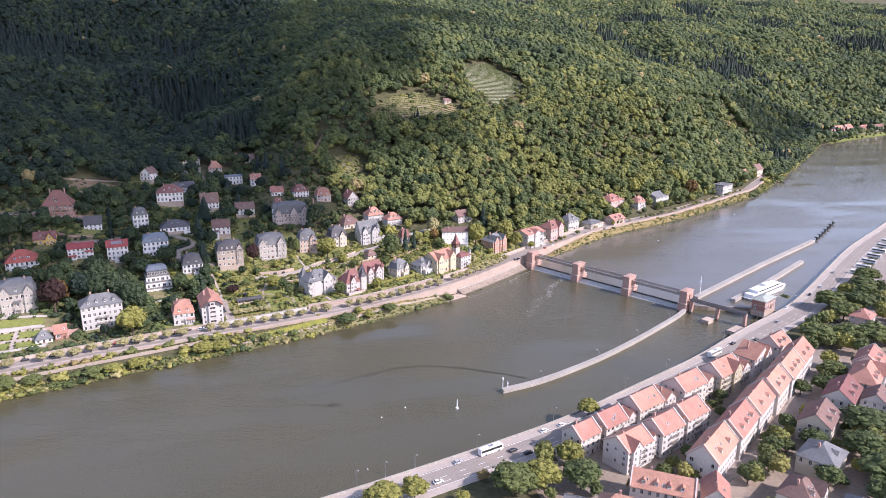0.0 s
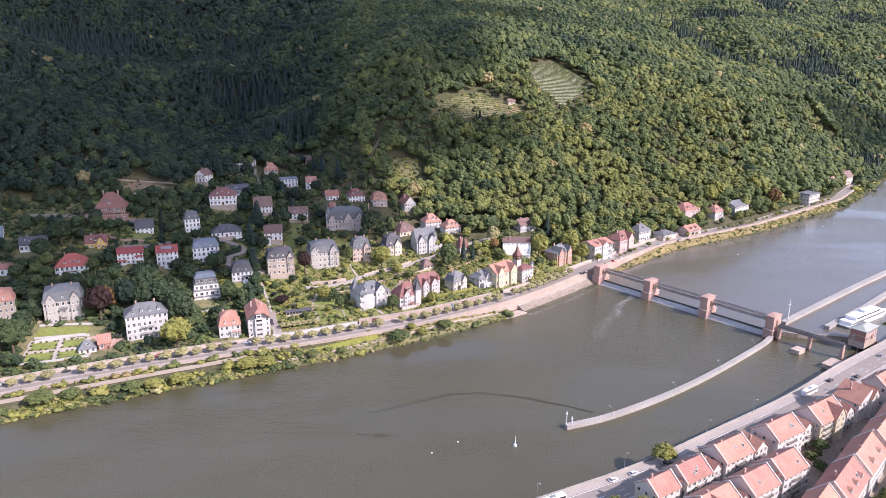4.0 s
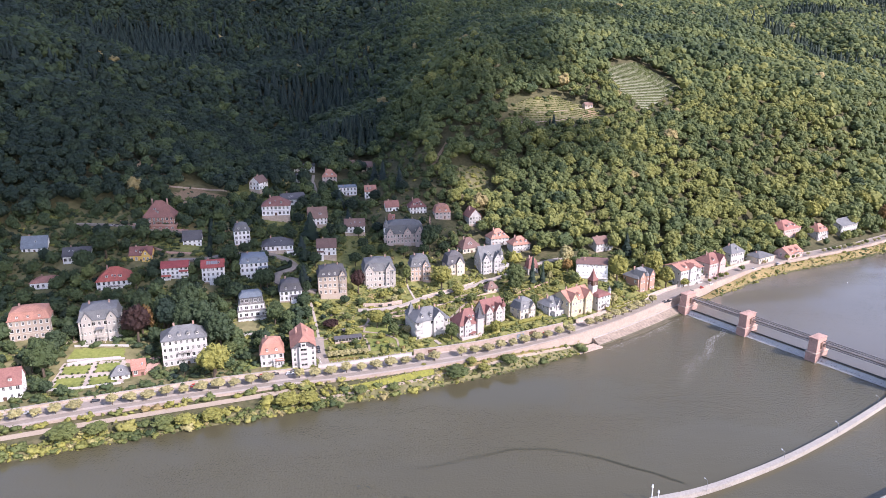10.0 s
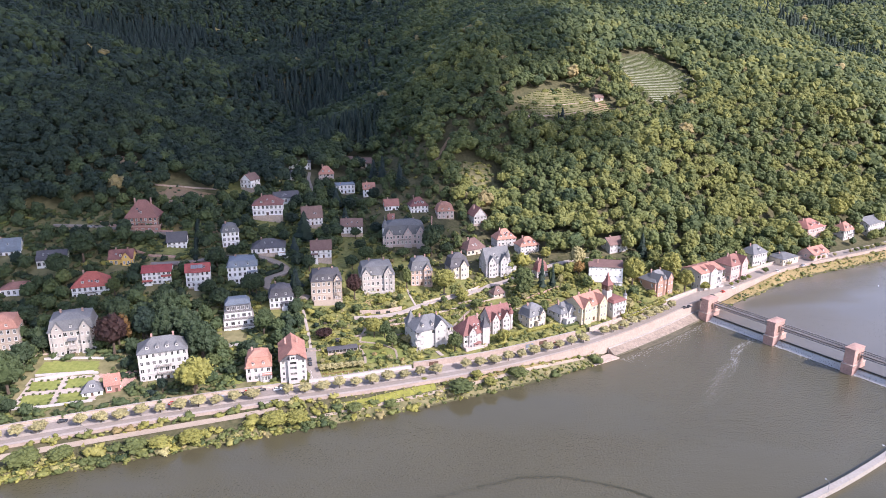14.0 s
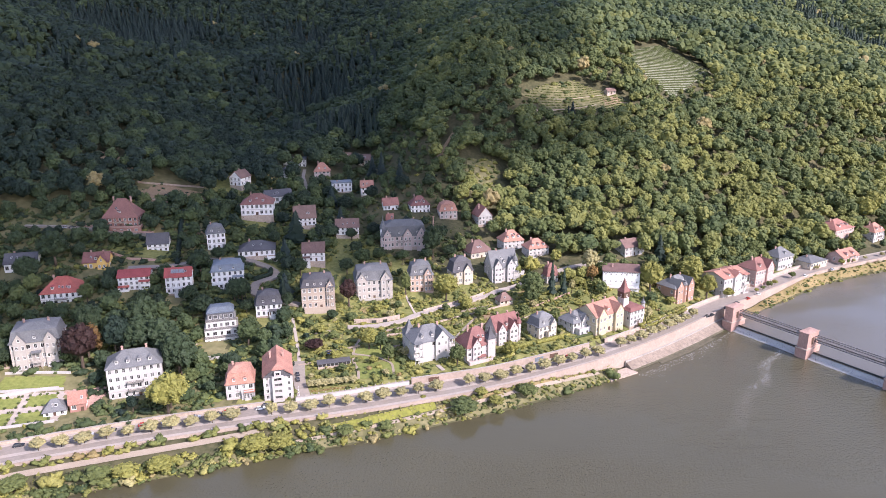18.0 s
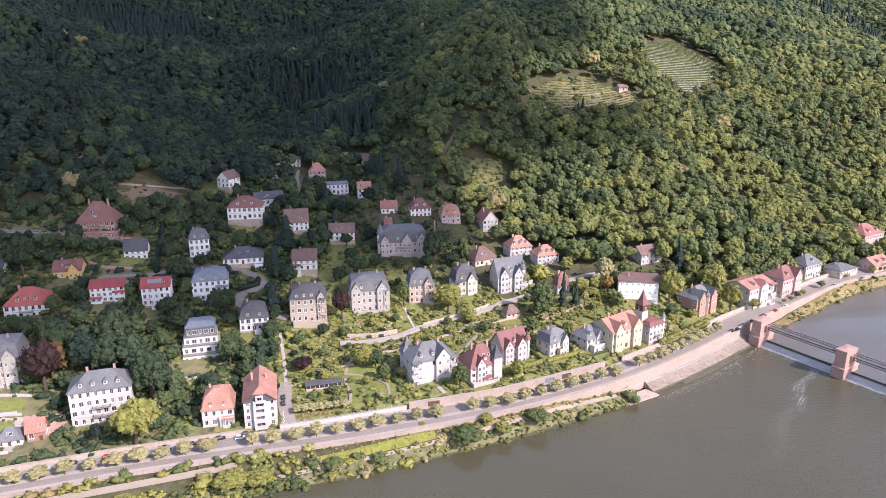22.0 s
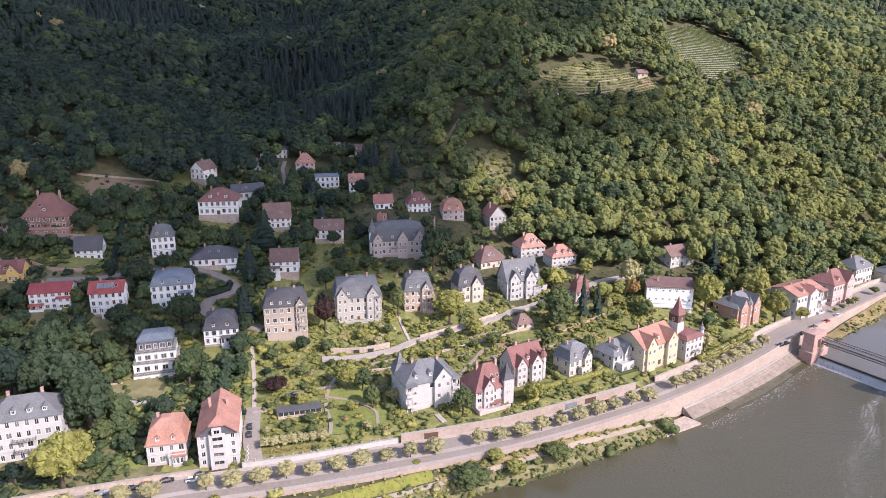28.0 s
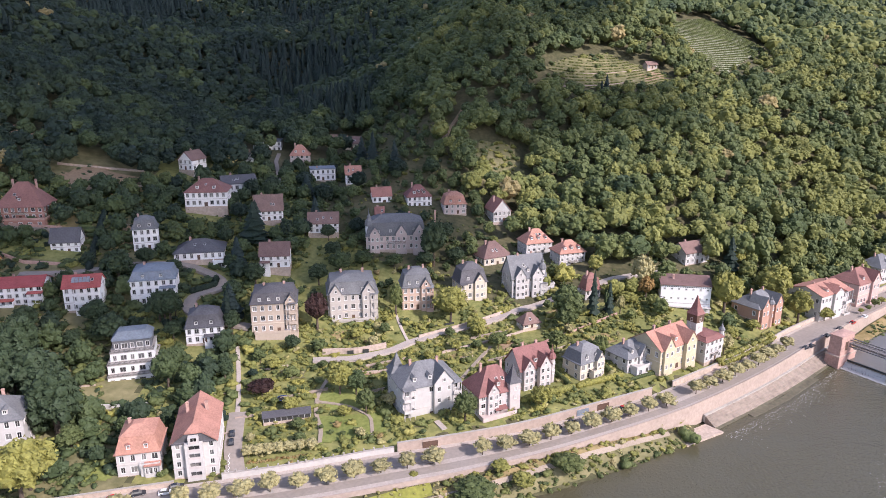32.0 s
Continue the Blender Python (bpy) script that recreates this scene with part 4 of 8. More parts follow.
        g.loft([[(c - gw / 2 - 0.3, y, gh - 0.3), (c, y, pk + 0.2), (c + gw / 2 + 0.3, y, gh - 0.3), (c + gw / 2 + 0.3, y, gh - 0.5), (c, y, pk - 0.05), (c - gw / 2 - 0.3, y, gh - 0.5)] for y in (y0, y1)], 0, True, True)
        part("gable_roof", g, ROOFING[tile], bay)
    if tower:
        tx, ty, rad, z1, ztop, sides = tower[:6]
        turret(H, tx * w, ty * d, -sink, z1, ztop, rad, PLASTER[wall], ROOFING[tower[6] if len(tower) > 6 else tile], sides)
    for side, lw, count in loggia:
        # stacked open verandas at a corner of the front
        x0, x1 = (side * w / 2 - lw, side * w / 2) if side > 0 else (-w / 2, -w / 2 + lw) if side < 0 else (-lw / 2, lw / 2)
        yf = -d / 2 - 1.9
        for k in range(count):
            z0 = sh * k
            m = Mesh()
            m.box(x0, x1, yf, -d / 2 - 0.004, z0 - 0.25 if k else -sink, z0 + 0.05)
            m.box(x0, x1, yf, yf + 0.16, z0 + 0.05, z0 + 0.95)
            for xx in (x0, x1 - 0.16):
                m.box(xx, xx + 0.16, yf + 0.16, -d / 2 - 0.004, z0 + 0.05, z0 + 0.95)
            lg = part("loggia", m, PLASTER[wall], H)
            for j in range(3):
                xx = x0 + 0.12 + (x1 - x0 - 0.24) * j / 2
                m = Mesh()
                m.tube((xx, yf + 0.1, z0 + 0.95), (xx, yf + 0.1, z0 + sh - 0.25), 0.13, 0.11, 6)
                part("post", m, PLASTER[wall], lg)
        m = Mesh()
        zt = sh * count
        m.loft([[(x0 - 0.2, yf - 0.2, zt - 0.25), (x1 + 0.2, yf - 0.2, zt - 0.25), (x1 + 0.2, -d / 2 - 0.004, zt - 0.25), (x0 - 0.2, -d / 2 - 0.004, zt - 0.25)],
                [(x0 - 0.2, yf - 0.2, zt - 0.1), (x1 + 0.2, yf - 0.2, zt - 0.1), (x1 + 0.2, -d / 2 - 0.004, zt + 0.45), (x0 - 0.2, -d / 2 - 0.004, zt + 0.45)]], 0, True, True)
        part("loggia_roof", m, ROOFING[tile], H)
    for i in range(balcony):
        zz = sh * (1 + i)
        bw = w * 0.3
        bx = 0 if gable <= 0 else -w * 0.22
        m = Mesh()
        m.box(bx - bw / 2, bx + bw / 2, -d / 2 - 1.4, -d / 2 - 0.004, zz - 0.2, zz)
        b = part("balcony", m, CONCRETE, H)
        part("railing", railing_mesh(bx - bw / 2 + 0.03, bx + bw / 2 - 0.03, -d / 2 - 1.37, -d / 2 - 0.004, zz, zz + 1.0), IRON, b)
    return H


def turret(H, x, y, z0, z1, ztop, rad, mat, tile, sides=8, timber=0.0):
    m = Mesh()
    ring = lambda r, z: [(x + r * math.cos(2 * math.pi * (i + 0.5) / sides), y + r * math.sin(2 * math.pi * (i + 0.5) / sides), z) for i in range(sides)]
    m.loft([ring(rad, z0), ring(rad, z1)])
    t = part("turret", m, mat, H)
    if timber:
        m = Mesh()
        m.loft([ring(rad + 0.25, z1 - timber), ring(rad + 0.25, z1 + 0.1)], 0, True, True)
        part("timber_belfry", m, TIMBER, t)
    m = Mesh()
    if sides == 8:
        prof = ((rad + 0.35, 0), (rad + 0.5, 0.06), (rad * 0.95, 0.3), (rad * 0.45, 0.42), (rad * 0.55, 0.5), (rad * 0.15, 0.66), (0.05, 1.0))
    else:
        prof = ((rad + 0.7, 0), (rad * 0.62, 0.3), (rad * 0.3, 0.65), (0.06, 1.0))
    m.loft([ring(r, z1 + (ztop - z1) * k) for r, k in prof], 0, True, True)
    part("spire", m, tile, t)
    for k in range(2):
        for i in range(0, sides, max(1, sides // 4)):
            a = 2 * math.pi * (i + (1.0 if sides == 4 else 0.0)) / sides
            rr = rad * math.cos(math.pi / sides) + 0.02
            f = window_mesh(0.8, 1.3)[2]
            zz = z1 - 2.2 - 3.2 * k
            if zz > z0:
                part("window", f, None, t, at=Matrix.Translation((x + rr * math.cos(a), y + rr * math.sin(a), zz)) @ Matrix.Rotation(a + math.pi / 2, 4, "Z") @ Matrix.Translation((0, -0.1, 0)))
    return t


# each house: place, ground, width, depth, eaves, ridge, turn, roof, wall, tiles, storeys
house(-189.7, 576.9, 55.9, 20.8, 15.6, 6.9, 17.2, 8, "hip", "rust", "maroon", 2, "red brick two-storey house with hipped dark red tile roof", balcony=1, chimneys=2, dormers=1)
house(-161.2, 557.6, 45.1, 12.1, 8.7, 5.3, 10.9, 12, "gx", "white", "dark", 2, "white two-storey house with gabled dark slate roof")
house(-129.7, 567.8, 43.8, 10.8, 8.6, 10.1, 15.6, 20, "man", "white", "slate", 3, "white three-storey house with mansard grey slate roof", dormers=2)
house(-104.9, 568.9, 40.1, 21.7, 16.3, 3.7, 8.1, 12, "hip", "white", "dark", 1, "white single-storey house with hipped dark slate roof")
house(-69.5, 567.9, 36.0, 13.3, 9.6, 6.0, 11.3, 8, "gx", "white", "brown", 2, "white two-storey house with gabled brown tile roof", loggia=[(-1, 4.5, 1)])
house(-113.2, 608.2, 56.3, 20.6, 15.5, 7.7, 13.4, 8, "hip", "white", "maroon", 2, "white two-storey house with hipped dark red tile roof", dormers=2)
house(-137.9, 654.7, 66.7, 9.6, 12.1, 5.9, 10.5, -20, "gy", "white", "brown", 2, "white two-storey house with gable-fronted brown tile roof")
house(-108.1, 641.5, 56.8, 18.4, 13.2, 5.1, 8.8, 25, "gx", "white", "dark", 1, "white single-storey house with gabled dark slate roof")
house(-115.5, 700.0, 62.2, 11.8, 14.8, 4.2, 8.3, 10, "gy", "white", "dark", 2, "white two-storey house with gable-fronted dark slate roof")
house(-114.8, 734.5, 66.1, 18.6, 13, 6.7, 7.3, 8, "flat", "white", "slate", 2, "white two-storey house with flat grey slate roof")
house(-88.4, 713.4, 60.7, 12.5, 9.4, 6.2, 12.3, 8, "hip", "pink", "red", 2, "pale pink two-storey house with hipped red tile roof", dormers=2, chimneys=1)
house(-69.6, 690.1, 54.5, 15.2, 10.6, 7.0, 7.6, 15, "flat", "white", "blue", 2, "white two-storey house with flat blue-grey metal roof")
house(-82.3, 607.7, 48.6, 14.1, 10.1, 5.6, 12.9, 15, "gx", "white", "brown", 2, "white two-storey house with gabled brown tile roof")
house(-161.9, 523.5, 31.0, 16.5, 11.9, 10.4, 13.2, 14, "gx", "white", "crimson", 4, "white four-storey house with gabled red tile roof", loggia=[(1, 5.5, 3), (-1, 5.5, 2)])
house(-137.3, 523.7, 31.2, 13.8, 10, 10.0, 13.9, 14, "gx", "white", "crimson", 3, "white three-storey house with gabled red tile roof", loggia=[(0, 5.0, 3)])
house(-114.6, 538.7, 30.0, 17.9, 14.3, 10.1, 15.1, 15, "man", "white", "blue", 3, "white three-storey house with mansard blue-grey metal roof", dormers=2, loggia=[(1, 6.0, 2)])
house(-85.8, 515.9, 21.0, 14, 11.2, 6.8, 13.7, 15, "man", "white", "dark", 2, "white two-storey house with mansard dark slate roof", dormers=2, loggia=[(1, 7.0, 1)])
house(-60.5, 528.7, 21.0, 18.5, 14.8, 13.1, 19.0, 12, "man", "sand", "dark", 3, "brown sandstone three-storey villa with mansard dark slate roof", dormers=4, chimneys=2, gables=[(0.36, 0.22, 1.0)], loggia=[(1, 3.4, 3)])
house(-30.9, 546.7, 20.5, 21.3, 17, 12.0, 19.3, 12, "man", "stone", "slate", 3, "grey sandstone three-storey villa with mansard grey slate roof", gables=[(-0.34, 0.24, 1.0), (0.32, 0.26, 1.2)], dormers=2, chimneys=2, loggia=[(1, 3.0, 3)])
house(-2.8, 554.0, 21.6, 13.7, 11, 10.6, 18.4, 12, "man", "peach", "slate", 3, "peach three-storey house with mansard grey slate roof", dormers=3, gables=[(0.26, 0.3, 1.2)], chimneys=2, loggia=[(1, 3.2, 3)])
house(21.6, 566.5, 22.0, 13.4, 10.7, 8.2, 16.7, 20, "man", "cream", "dark", 2, "cream two-storey house with mansard dark slate roof", gables=[(0.2, 0.34, 1.2)], dormers=2, chimneys=2, loggia=[(-1, 3.0, 2)])
house(47.7, 575.4, 20.7, 17.3, 12.4, 10.0, 19.4, 20, "gx", "sun_white", "slate", 3, "white three-storey house with gabled grey slate roof", gables=[(-0.28, 0.28, 1.2), (0.22, 0.3, 1.6)], dormers=1, chimneys=2, tower=(0.42, -0.4, 1.5, 12.8, 20.6, 8), loggia=[(1, 3.5, 2)])
house(33.4, 601.9, 27.6, 16.1, 12.1, 4.9, 11.6, 30, "hip", "cream", "brown", 1, "cream single-storey house with hipped brown tile roof")
house(56.7, 612.3, 29.4, 14.8, 11.1, 7.8, 13.9, 20, "hip", "sun_white", "red", 3, "white three-storey house with hipped red tile roof", dormers=3, balcony=1)
house(72.4, 601.2, 27.9, 14.5, 10.9, 7.3, 12.5, 20, "hip", "sun_white", "red", 3, "white three-storey house with hipped red tile roof", dormers=3, balcony=1)
house(38.5, 643.5, 40.4, 10.5, 13.1, 6.4, 13.0, 20, "gy", "sun_white", "red", 2, "white two-storey house with gable-fronted red tile roof")
house(13.3, 644.1, 44.4, 12.8, 10.3, 5.7, 12.1, 12, "man", "pink", "red", 2, "pale pink two-storey house with mansard red tile roof", dormers=2, chimneys=1)
house(-7.2, 648.2, 47.3, 13.9, 10.4, 6.4, 12.2, 15, "hip", "white", "maroon", 2, "white two-storey house with hipped dark red tile roof", dormers=2)
house(-28.0, 646.0, 49.2, 10.8, 7.7, 4.8, 9.2, 15, "gx", "white", "red", 1, "white single-storey house with gabled red tile roof")
house(-26.5, 623.4, 44.3, 4.5, 3.2, 3.6, 7.7, 15, "gx", "white", "red", 1, "white single-storey house with gabled red tile roof")
grand_villa = house(-16.2, 601.4, 36.1, 30, 15, 7.8, 17.0, 10, "man", "pink", "slate", 2, "pale pink two-storey villa with mansard grey slate roof", dormers=4, gables=[(-0.36, 0.16, 1.2), (0.08, 0.18, 1.0), (0.38, 0.2, 1.6)], chimneys=3, balcony=1)
house(-53.6, 605.6, 43.0, 15.2, 11, 5.3, 9.9, 8, "gx", "white", "brown", 2, "white two-storey house with gabled brown tile roof")
house(-47.8, 673.9, 54.8, 9.2, 6.6, 6.4, 11.1, 12, "gx", "white", "red", 2, "white two-storey house with gabled red tile roof")
house(-75.1, 754.8, 66.7, 8.9, 6.4, 4.0, 8.1, 10, "gx", "cream", "brown", 1, "cream single-storey house with gabled brown tile roof")
house(-60.6, 756.3, 64.2, 13.6, 9.8, 4.8, 9.1, 10, "gx", "cream", "brown", 1, "cream single-storey house with gabled brown tile roof")
house(78.2, 567.7, 19.5, 7.8, 6.3, 6.7, 14.0, 20, "man", "sun_white", "maroon", 2, "white two-storey house with mansard dark red tile roof")
house(121.6, 565.3, 16.8, 22.1, 9.3, 13.4, 15.6, -8, "pent", "white", "brown", 3, "white three-storey house with lean-to brown tile roof", small=0.8, chimneys=1)
house(136.5, 606.0, 28.3, 15.9, 11.4, 6.4, 10.8, 25, "gx", "sun_white", "brown", 2, "white two-storey house with gabled brown tile roof")
tower_house = house(117.1, 527.7, 11.0, 11.4, 14.3, 9.2, 11.3, 36, "man", "sun_white", "maroon", 3, "white three-storey house with mansard dark red tile roof", balcony=1, chimneys=1)
house(99.2, 518.9, 11.6, 21.5, 15.4, 10.2, 15.5, 36, "gx", "yellow", "red", 2, "pale yellow two-storey house with gabled red tile roof", gables=[(-0.3, 0.26, 1.0), (0.3, 0.3, 1.6)], dormers=1, chimneys=2)
house(85.4, 515.6, 11.2, 15.5, 11.6, 7.0, 11.6, 36, "hip", "sun_white", "slate", 2, "white two-storey house with hipped grey slate roof", gables=[(0.05, 0.3, 0.8)], dormers=3, chimneys=1, loggia=[(1, 5.0, 2)])
house(65.1, 506.9, 11.3, 12, 9.6, 7.3, 13.7, 36, "man", "cream", "slate", 2, "cream two-storey house with mansard grey slate roof", gables=[(0.3, 0.34, 1.4)], dormers=2, chimneys=1, balcony=1)
house(43.4, 500.5, 10.8, 14.7, 10.6, 8.8, 15.7, 30, "gx", "pale", "maroon", 3, "off-white three-storey house with gabled dark red tile roof", gables=[(-0.3, 0.3, 1.4), (0.18, 0.34, 2.0)], dormers=1, chimneys=2, tower=(0.46, -0.5, 1.3, 10.8, 16.4, 8))
house(28.3, 482.2, 10.2, 16.4, 12.3, 8.8, 16.4, 27, "hip", "pale", "maroon", 3, "off-white three-storey house with hipped dark red tile roof", gables=[(-0.18, 0.26, 1.0)], dormers=1, chimneys=2, tower=(0.34, -0.42, 3.0, 11.4, 17.8, 4, "dark"), loggia=[(0, 4.5, 1)])
house(3.9, 483.9, 8.7, 21.5, 16.1, 12.9, 18.6, 24, "hip", "sun_white", "slate", 3, "white three-storey villa with hipped grey slate roof", gables=[(0.2, 0.34, 1.2)], dormers=3, chimneys=2, tower=(-0.36, 0.42, 3.8, 13.5, 20.2, 4), loggia=[(-1, 4.0, 3), (1, 3.0, 3)], blank=True)
house(47.3, 542.3, 17.1, 8.4, 6.3, 2.5, 6.3, 24, "hip", "cream", "brown", 1, "cream single-storey garden house with hipped brown tile roof", name="garden_house", chimneys=0)
gable_house = house(-66.2, 451.7, 7.8, 13.0, 23.0, 12.2, 17.2, 14, "half", "sun_white", "red", 4, "white four-storey house with gable-fronted red tile roof", balcony=2, chimneys=2)
house(-82.6, 446.8, 8.0, 12.6, 13.0, 7.8, 14.9, 14, "man", "sun_white", "red", 2, "white two-storey house with mansard red tile roof", dormers=2, loggia=[(1, 4.5, 1)])
house(-131.5, 447.8, 8.7, 23.5, 14.6, 15.8, 21.3, 20, "hip", "sun_white", "slate", 4, "white four-storey villa with hipped grey slate roof", dormers=4, balcony=2, chimneys=3)
house(-184.5, 463.3, 15.1, 21.6, 17.3, 15.0, 22.7, 20, "man", "stone", "slate", 3, "grey sandstone three-storey villa with mansard grey slate roof", gables=[(-0.3, 0.24, 1.0), (0.3, 0.24, 1.0)], dormers=3, chimneys=2, loggia=[(0, 4.0, 2)])
house(-222.5, 459.5, 18.5, 21.0, 14.0, 12.4, 18.8, 20, "man", "sand", "red", 3, "brown sandstone three-storey house with mansard red tile roof", dormers=3)
house(-195.5, 509.9, 30.1, 20.3, 15.2, 7.5, 14.4, 15, "hip", "white", "crimson", 2, "white two-storey house with hipped red tile roof", dormers=2, balcony=1)
house(-188.4, 536.3, 40.3, 13.9, 10, 5.4, 10.1, 10, "gx", "ochre", "maroon", 1, "ochre yellow single-storey house with gabled dark red tile roof", gable=0.25, dormers=1, chimneys=2)
house(-255.7, 531.4, 48.4, 15.1, 10.8, 3.8, 10.6, 15, "gx", "white", "blue", 1, "white single-storey house with gabled blue-grey metal roof")
house(-226.7, 527.8, 42.4, 16.5, 11.9, 5.6, 10.1, 15, "gx", "white", "dark", 1, "white single-storey house with gabled dark slate roof")
house(-235.6, 504.7, 32.8, 17.9, 13.4, 5.0, 7.2, 15, "hip", "white", "red", 1, "white single-storey house with hipped red tile roof")
house(-207.4, 405.7, 8.1, 15.7, 11.3, 8.6, 15.6, 20, "gx", "white", "maroon", 2, "white two-storey house with gabled dark red tile roof", dormers=2)
house(-159.4, 427.1, 8.1, 9.0, 6.7, 3.1, 7.2, 20, "hip", "white", "slate", 1, "white single-storey garden pavilion with hipped grey slate roof", name="garden_pavilion", chimneys=0)
house(-150.7, 430.2, 8.2, 6.6, 4.8, 4.7, 9.3, 20, "gx", "rust", "red", 1, "red brick single-storey shed with gabled red tile roof", name="shed", chimneys=0)
house(156.4, 566.6, 8.8, 18.4, 13.8, 12.0, 17.4, 36, "hip", "orange", "slate", 2, "orange brick two-storey house with hipped grey slate roof", gables=[(-0.28, 0.3, 1.2), (0.28, 0.3, 1.4)], dormers=1, chimneys=2, tower=(0.0, -0.5, 1.5, 12.7, 17.5, 8))
house(193.7, 583.8, 9.0, 23.4, 16.9, 12.9, 15.8, 33, "gx", "sun_white", "red", 2, "white two-storey house with gabled red tile roof", gables=[(0.05, 0.3, 1.2)], dormers=2, chimneys=2, loggia=[(1, 5.0, 2)])
house(221.6, 602.6, 8.4, 19.6, 14.7, 12.5, 18.3, 33, "hip", "rose", "maroon", 2, "rose pink two-storey house with hipped dark red tile roof", gables=[(0.22, 0.34, 1.2)], dormers=2, chimneys=2)
house(251.2, 633.9, 9.5, 16.6, 12.5, 9.8, 15.4, 31, "hip", "sun_white", "slate", 2, "white two-storey house with hipped grey slate roof", dormers=1)
house(276.5, 638.5, 9.5, 19.1, 14.3, 4.8, 7.5, 31, "hip", "cream", "slate", 1, "cream single-storey house with hipped grey slate roof")
house(306.8, 651.1, 9.5, 19.4, 13.9, 4.5, 8.8, 31, "gx", "rose", "red", 1, "rose pink single-storey house with gabled red tile roof", dormers=2, balcony=1)
house(319.4, 690.5, 14.0, 24.7, 18.6, 11.6, 17.3, 31, "hip", "rose", "red", 2, "rose pink two-storey house with hipped red tile roof", dormers=2, chimneys=1)
house(355.3, 698.3, 11.7, 15.9, 11.9, 8.9, 14.6, 31, "hip", "sun_white", "red", 2, "white two-storey house with hipped red tile roof", dormers=2, balcony=1)
house(385.9, 717.1, 10.2, 25.9, 18.6, 12.3, 16.5, 31, "gx", "sun_white", "slate", 3, "white three-storey house with gabled grey slate roof")
house(502.7, 769.0, 9.5, 23.0, 14.0, 11.5, 13.0, 30, "flat", "sun_white", "slate", 3, "white three-storey house with flat grey slate roof")
house(578.4, 841.8, 12.3, 12.7, 9.1, 9.1, 14.2, 30, "gx", "sun_white", "red", 2, "white two-storey house with gabled red tile roof")
house(623.4, 878.1, 11.4, 17.0, 12.3, 9.4, 16.1, 30, "gx", "cream", "brown", 2, "cream two-storey house with gabled brown tile roof")

# ---- lanes, steps and retaining walls on the slope ----
LANES = []


def lane(name, label, pts, half, mat, lift=0.45, step=2.5):
    P = np.array(pts, float)
    d = np.concatenate([[0], np.cumsum(np.hypot(*np.diff(P, axis=0).T))])
    t = np.arange(0, d[-1] + step, step)
    x, y = np.interp(t, d, P[:, 0]), np.interp(t, d, P[:, 1])
    LANES.extend((a, b, half) for a, b in zip(x, y))
    k = np.ones(3) / 3
    if len(x) > 6:
        x[1:-1], y[1:-1] = np.convolve(x, k, "valid"), np.convolve(y, k, "valid")
    dx, dy = np.gradient(x), np.gradient(y)
    L = np.hypot(dx, dy)
    a, b = np.stack([x - dy / L * half, y + dx / L * half], 1), np.stack([x + dy / L * half, y - dx / L * half], 1)
    z = np.maximum(land(a[:, 0], a[:, 1]), land(b[:, 0], b[:, 1])) + lift
    return tagged(new(name, ribbon(a, b, z, z, 1.2).data(name, mat)), label, "path", kind="structure")


def retaining(label, pts, h, mat, thick=0.5, category="wall"):
    m = Mesh()
    P = np.array(pts, float)
    d = np.concatenate([[0], np.cumsum(np.hypot(*np.diff(P, axis=0).T))])
    t = np.linspace(0, d[-1], max(3, int(d[-1] / 2.5)))
    x, y = np.interp(t, d, P[:, 0]), np.interp(t, d, P[:, 1])
    dx, dy = np.gradient(x), np.gradient(y)
    L = np.hypot(dx, dy)
    a = np.stack([x - dy / L * thick, y + dx / L * thick], 1)
    b = np.stack([x, y], 1)
    z = land(x, y) + h
    w = tagged(new("terrace_wall", ribbon(a, b, z, z, h + 2.0).data("terrace_wall", mat)), label, category, kind="structure")
    return w


lane("hill_lane", "pale lane climbing behind the riverside villas", [(-41, 508), (-26, 510), (-11, 517), (-4, 524), (9, 533), (24, 541), (34, 548), (46, 558), (64, 567), (92, 582), (120, 590)], 2.0, PAVING)
lane("garden_steps", "long straight pale stone steps up the slope", [(-61, 474), (-63, 482), (-67, 496), (-72, 512)], 0.8, PAVING)
lane("side_street", "short paved street beside the gabled house", [(-48.6, 433.5), (-52, 442), (-57, 455), (-60, 468), (-61, 474)], 2.9, ASPHALT)
lane("hairpin_lane", "asphalt hairpin lane between the hillside villas", [(-70, 524), (-84, 525), (-98, 529), (-99, 538), (-90, 545), (-89, 551), (-95, 555), (-110, 559), (-130, 552), (-150, 540), (-170, 533)], 2.6, ASPHALT)
lane("upper_lane", "grey lane between the upper houses", [(-86, 650), (-92, 670), (-97, 687), (-102, 703), (-104, 720)], 1.2, ASPHALT)
lane("upper_lane", "pale lane past the brick villa's terrace", [(-240, 556), (-215, 562), (-190, 563), (-165, 566)], 1.6, ASPHALT)
lane("garden_steps", "narrow steps between garden hedges", [(-4, 524), (-8, 534), (-11, 543)], 0.6, PAVING)
lane("hill_path", "bare earth path climbing through the wood", [(6, 712), (12, 728), (20, 746)], 1.4, SOIL, 0.6)
lane("garden_path", "narrow gravel path between lawns", [(-29, 458), (-30, 466), (-34, 476), (-35, 486), (-33, 496)], 0.7, GRAVEL)
lane("garden_path", "narrow gravel path between lawns", [(-12, 462), (-14, 474), (-22, 480), (-35, 482)], 0.6, GRAVEL)
lane("garden_path", "paved walk to the villa's door", [(12, 466), (9, 471)], 1.0, PAVING)
lane("garden_path", "pale path beside the pink houses", [(18, 500), (24, 512), (30, 524)], 0.7, GRAVEL)
LANES = np.array(LANES)


def clear_of_lanes(x, y, d):
    ok = np.ones(x.shape, bool)
    for a, b, half in LANES:
        ok &= np.hypot(x - a, y - b) > half + d
    return ok

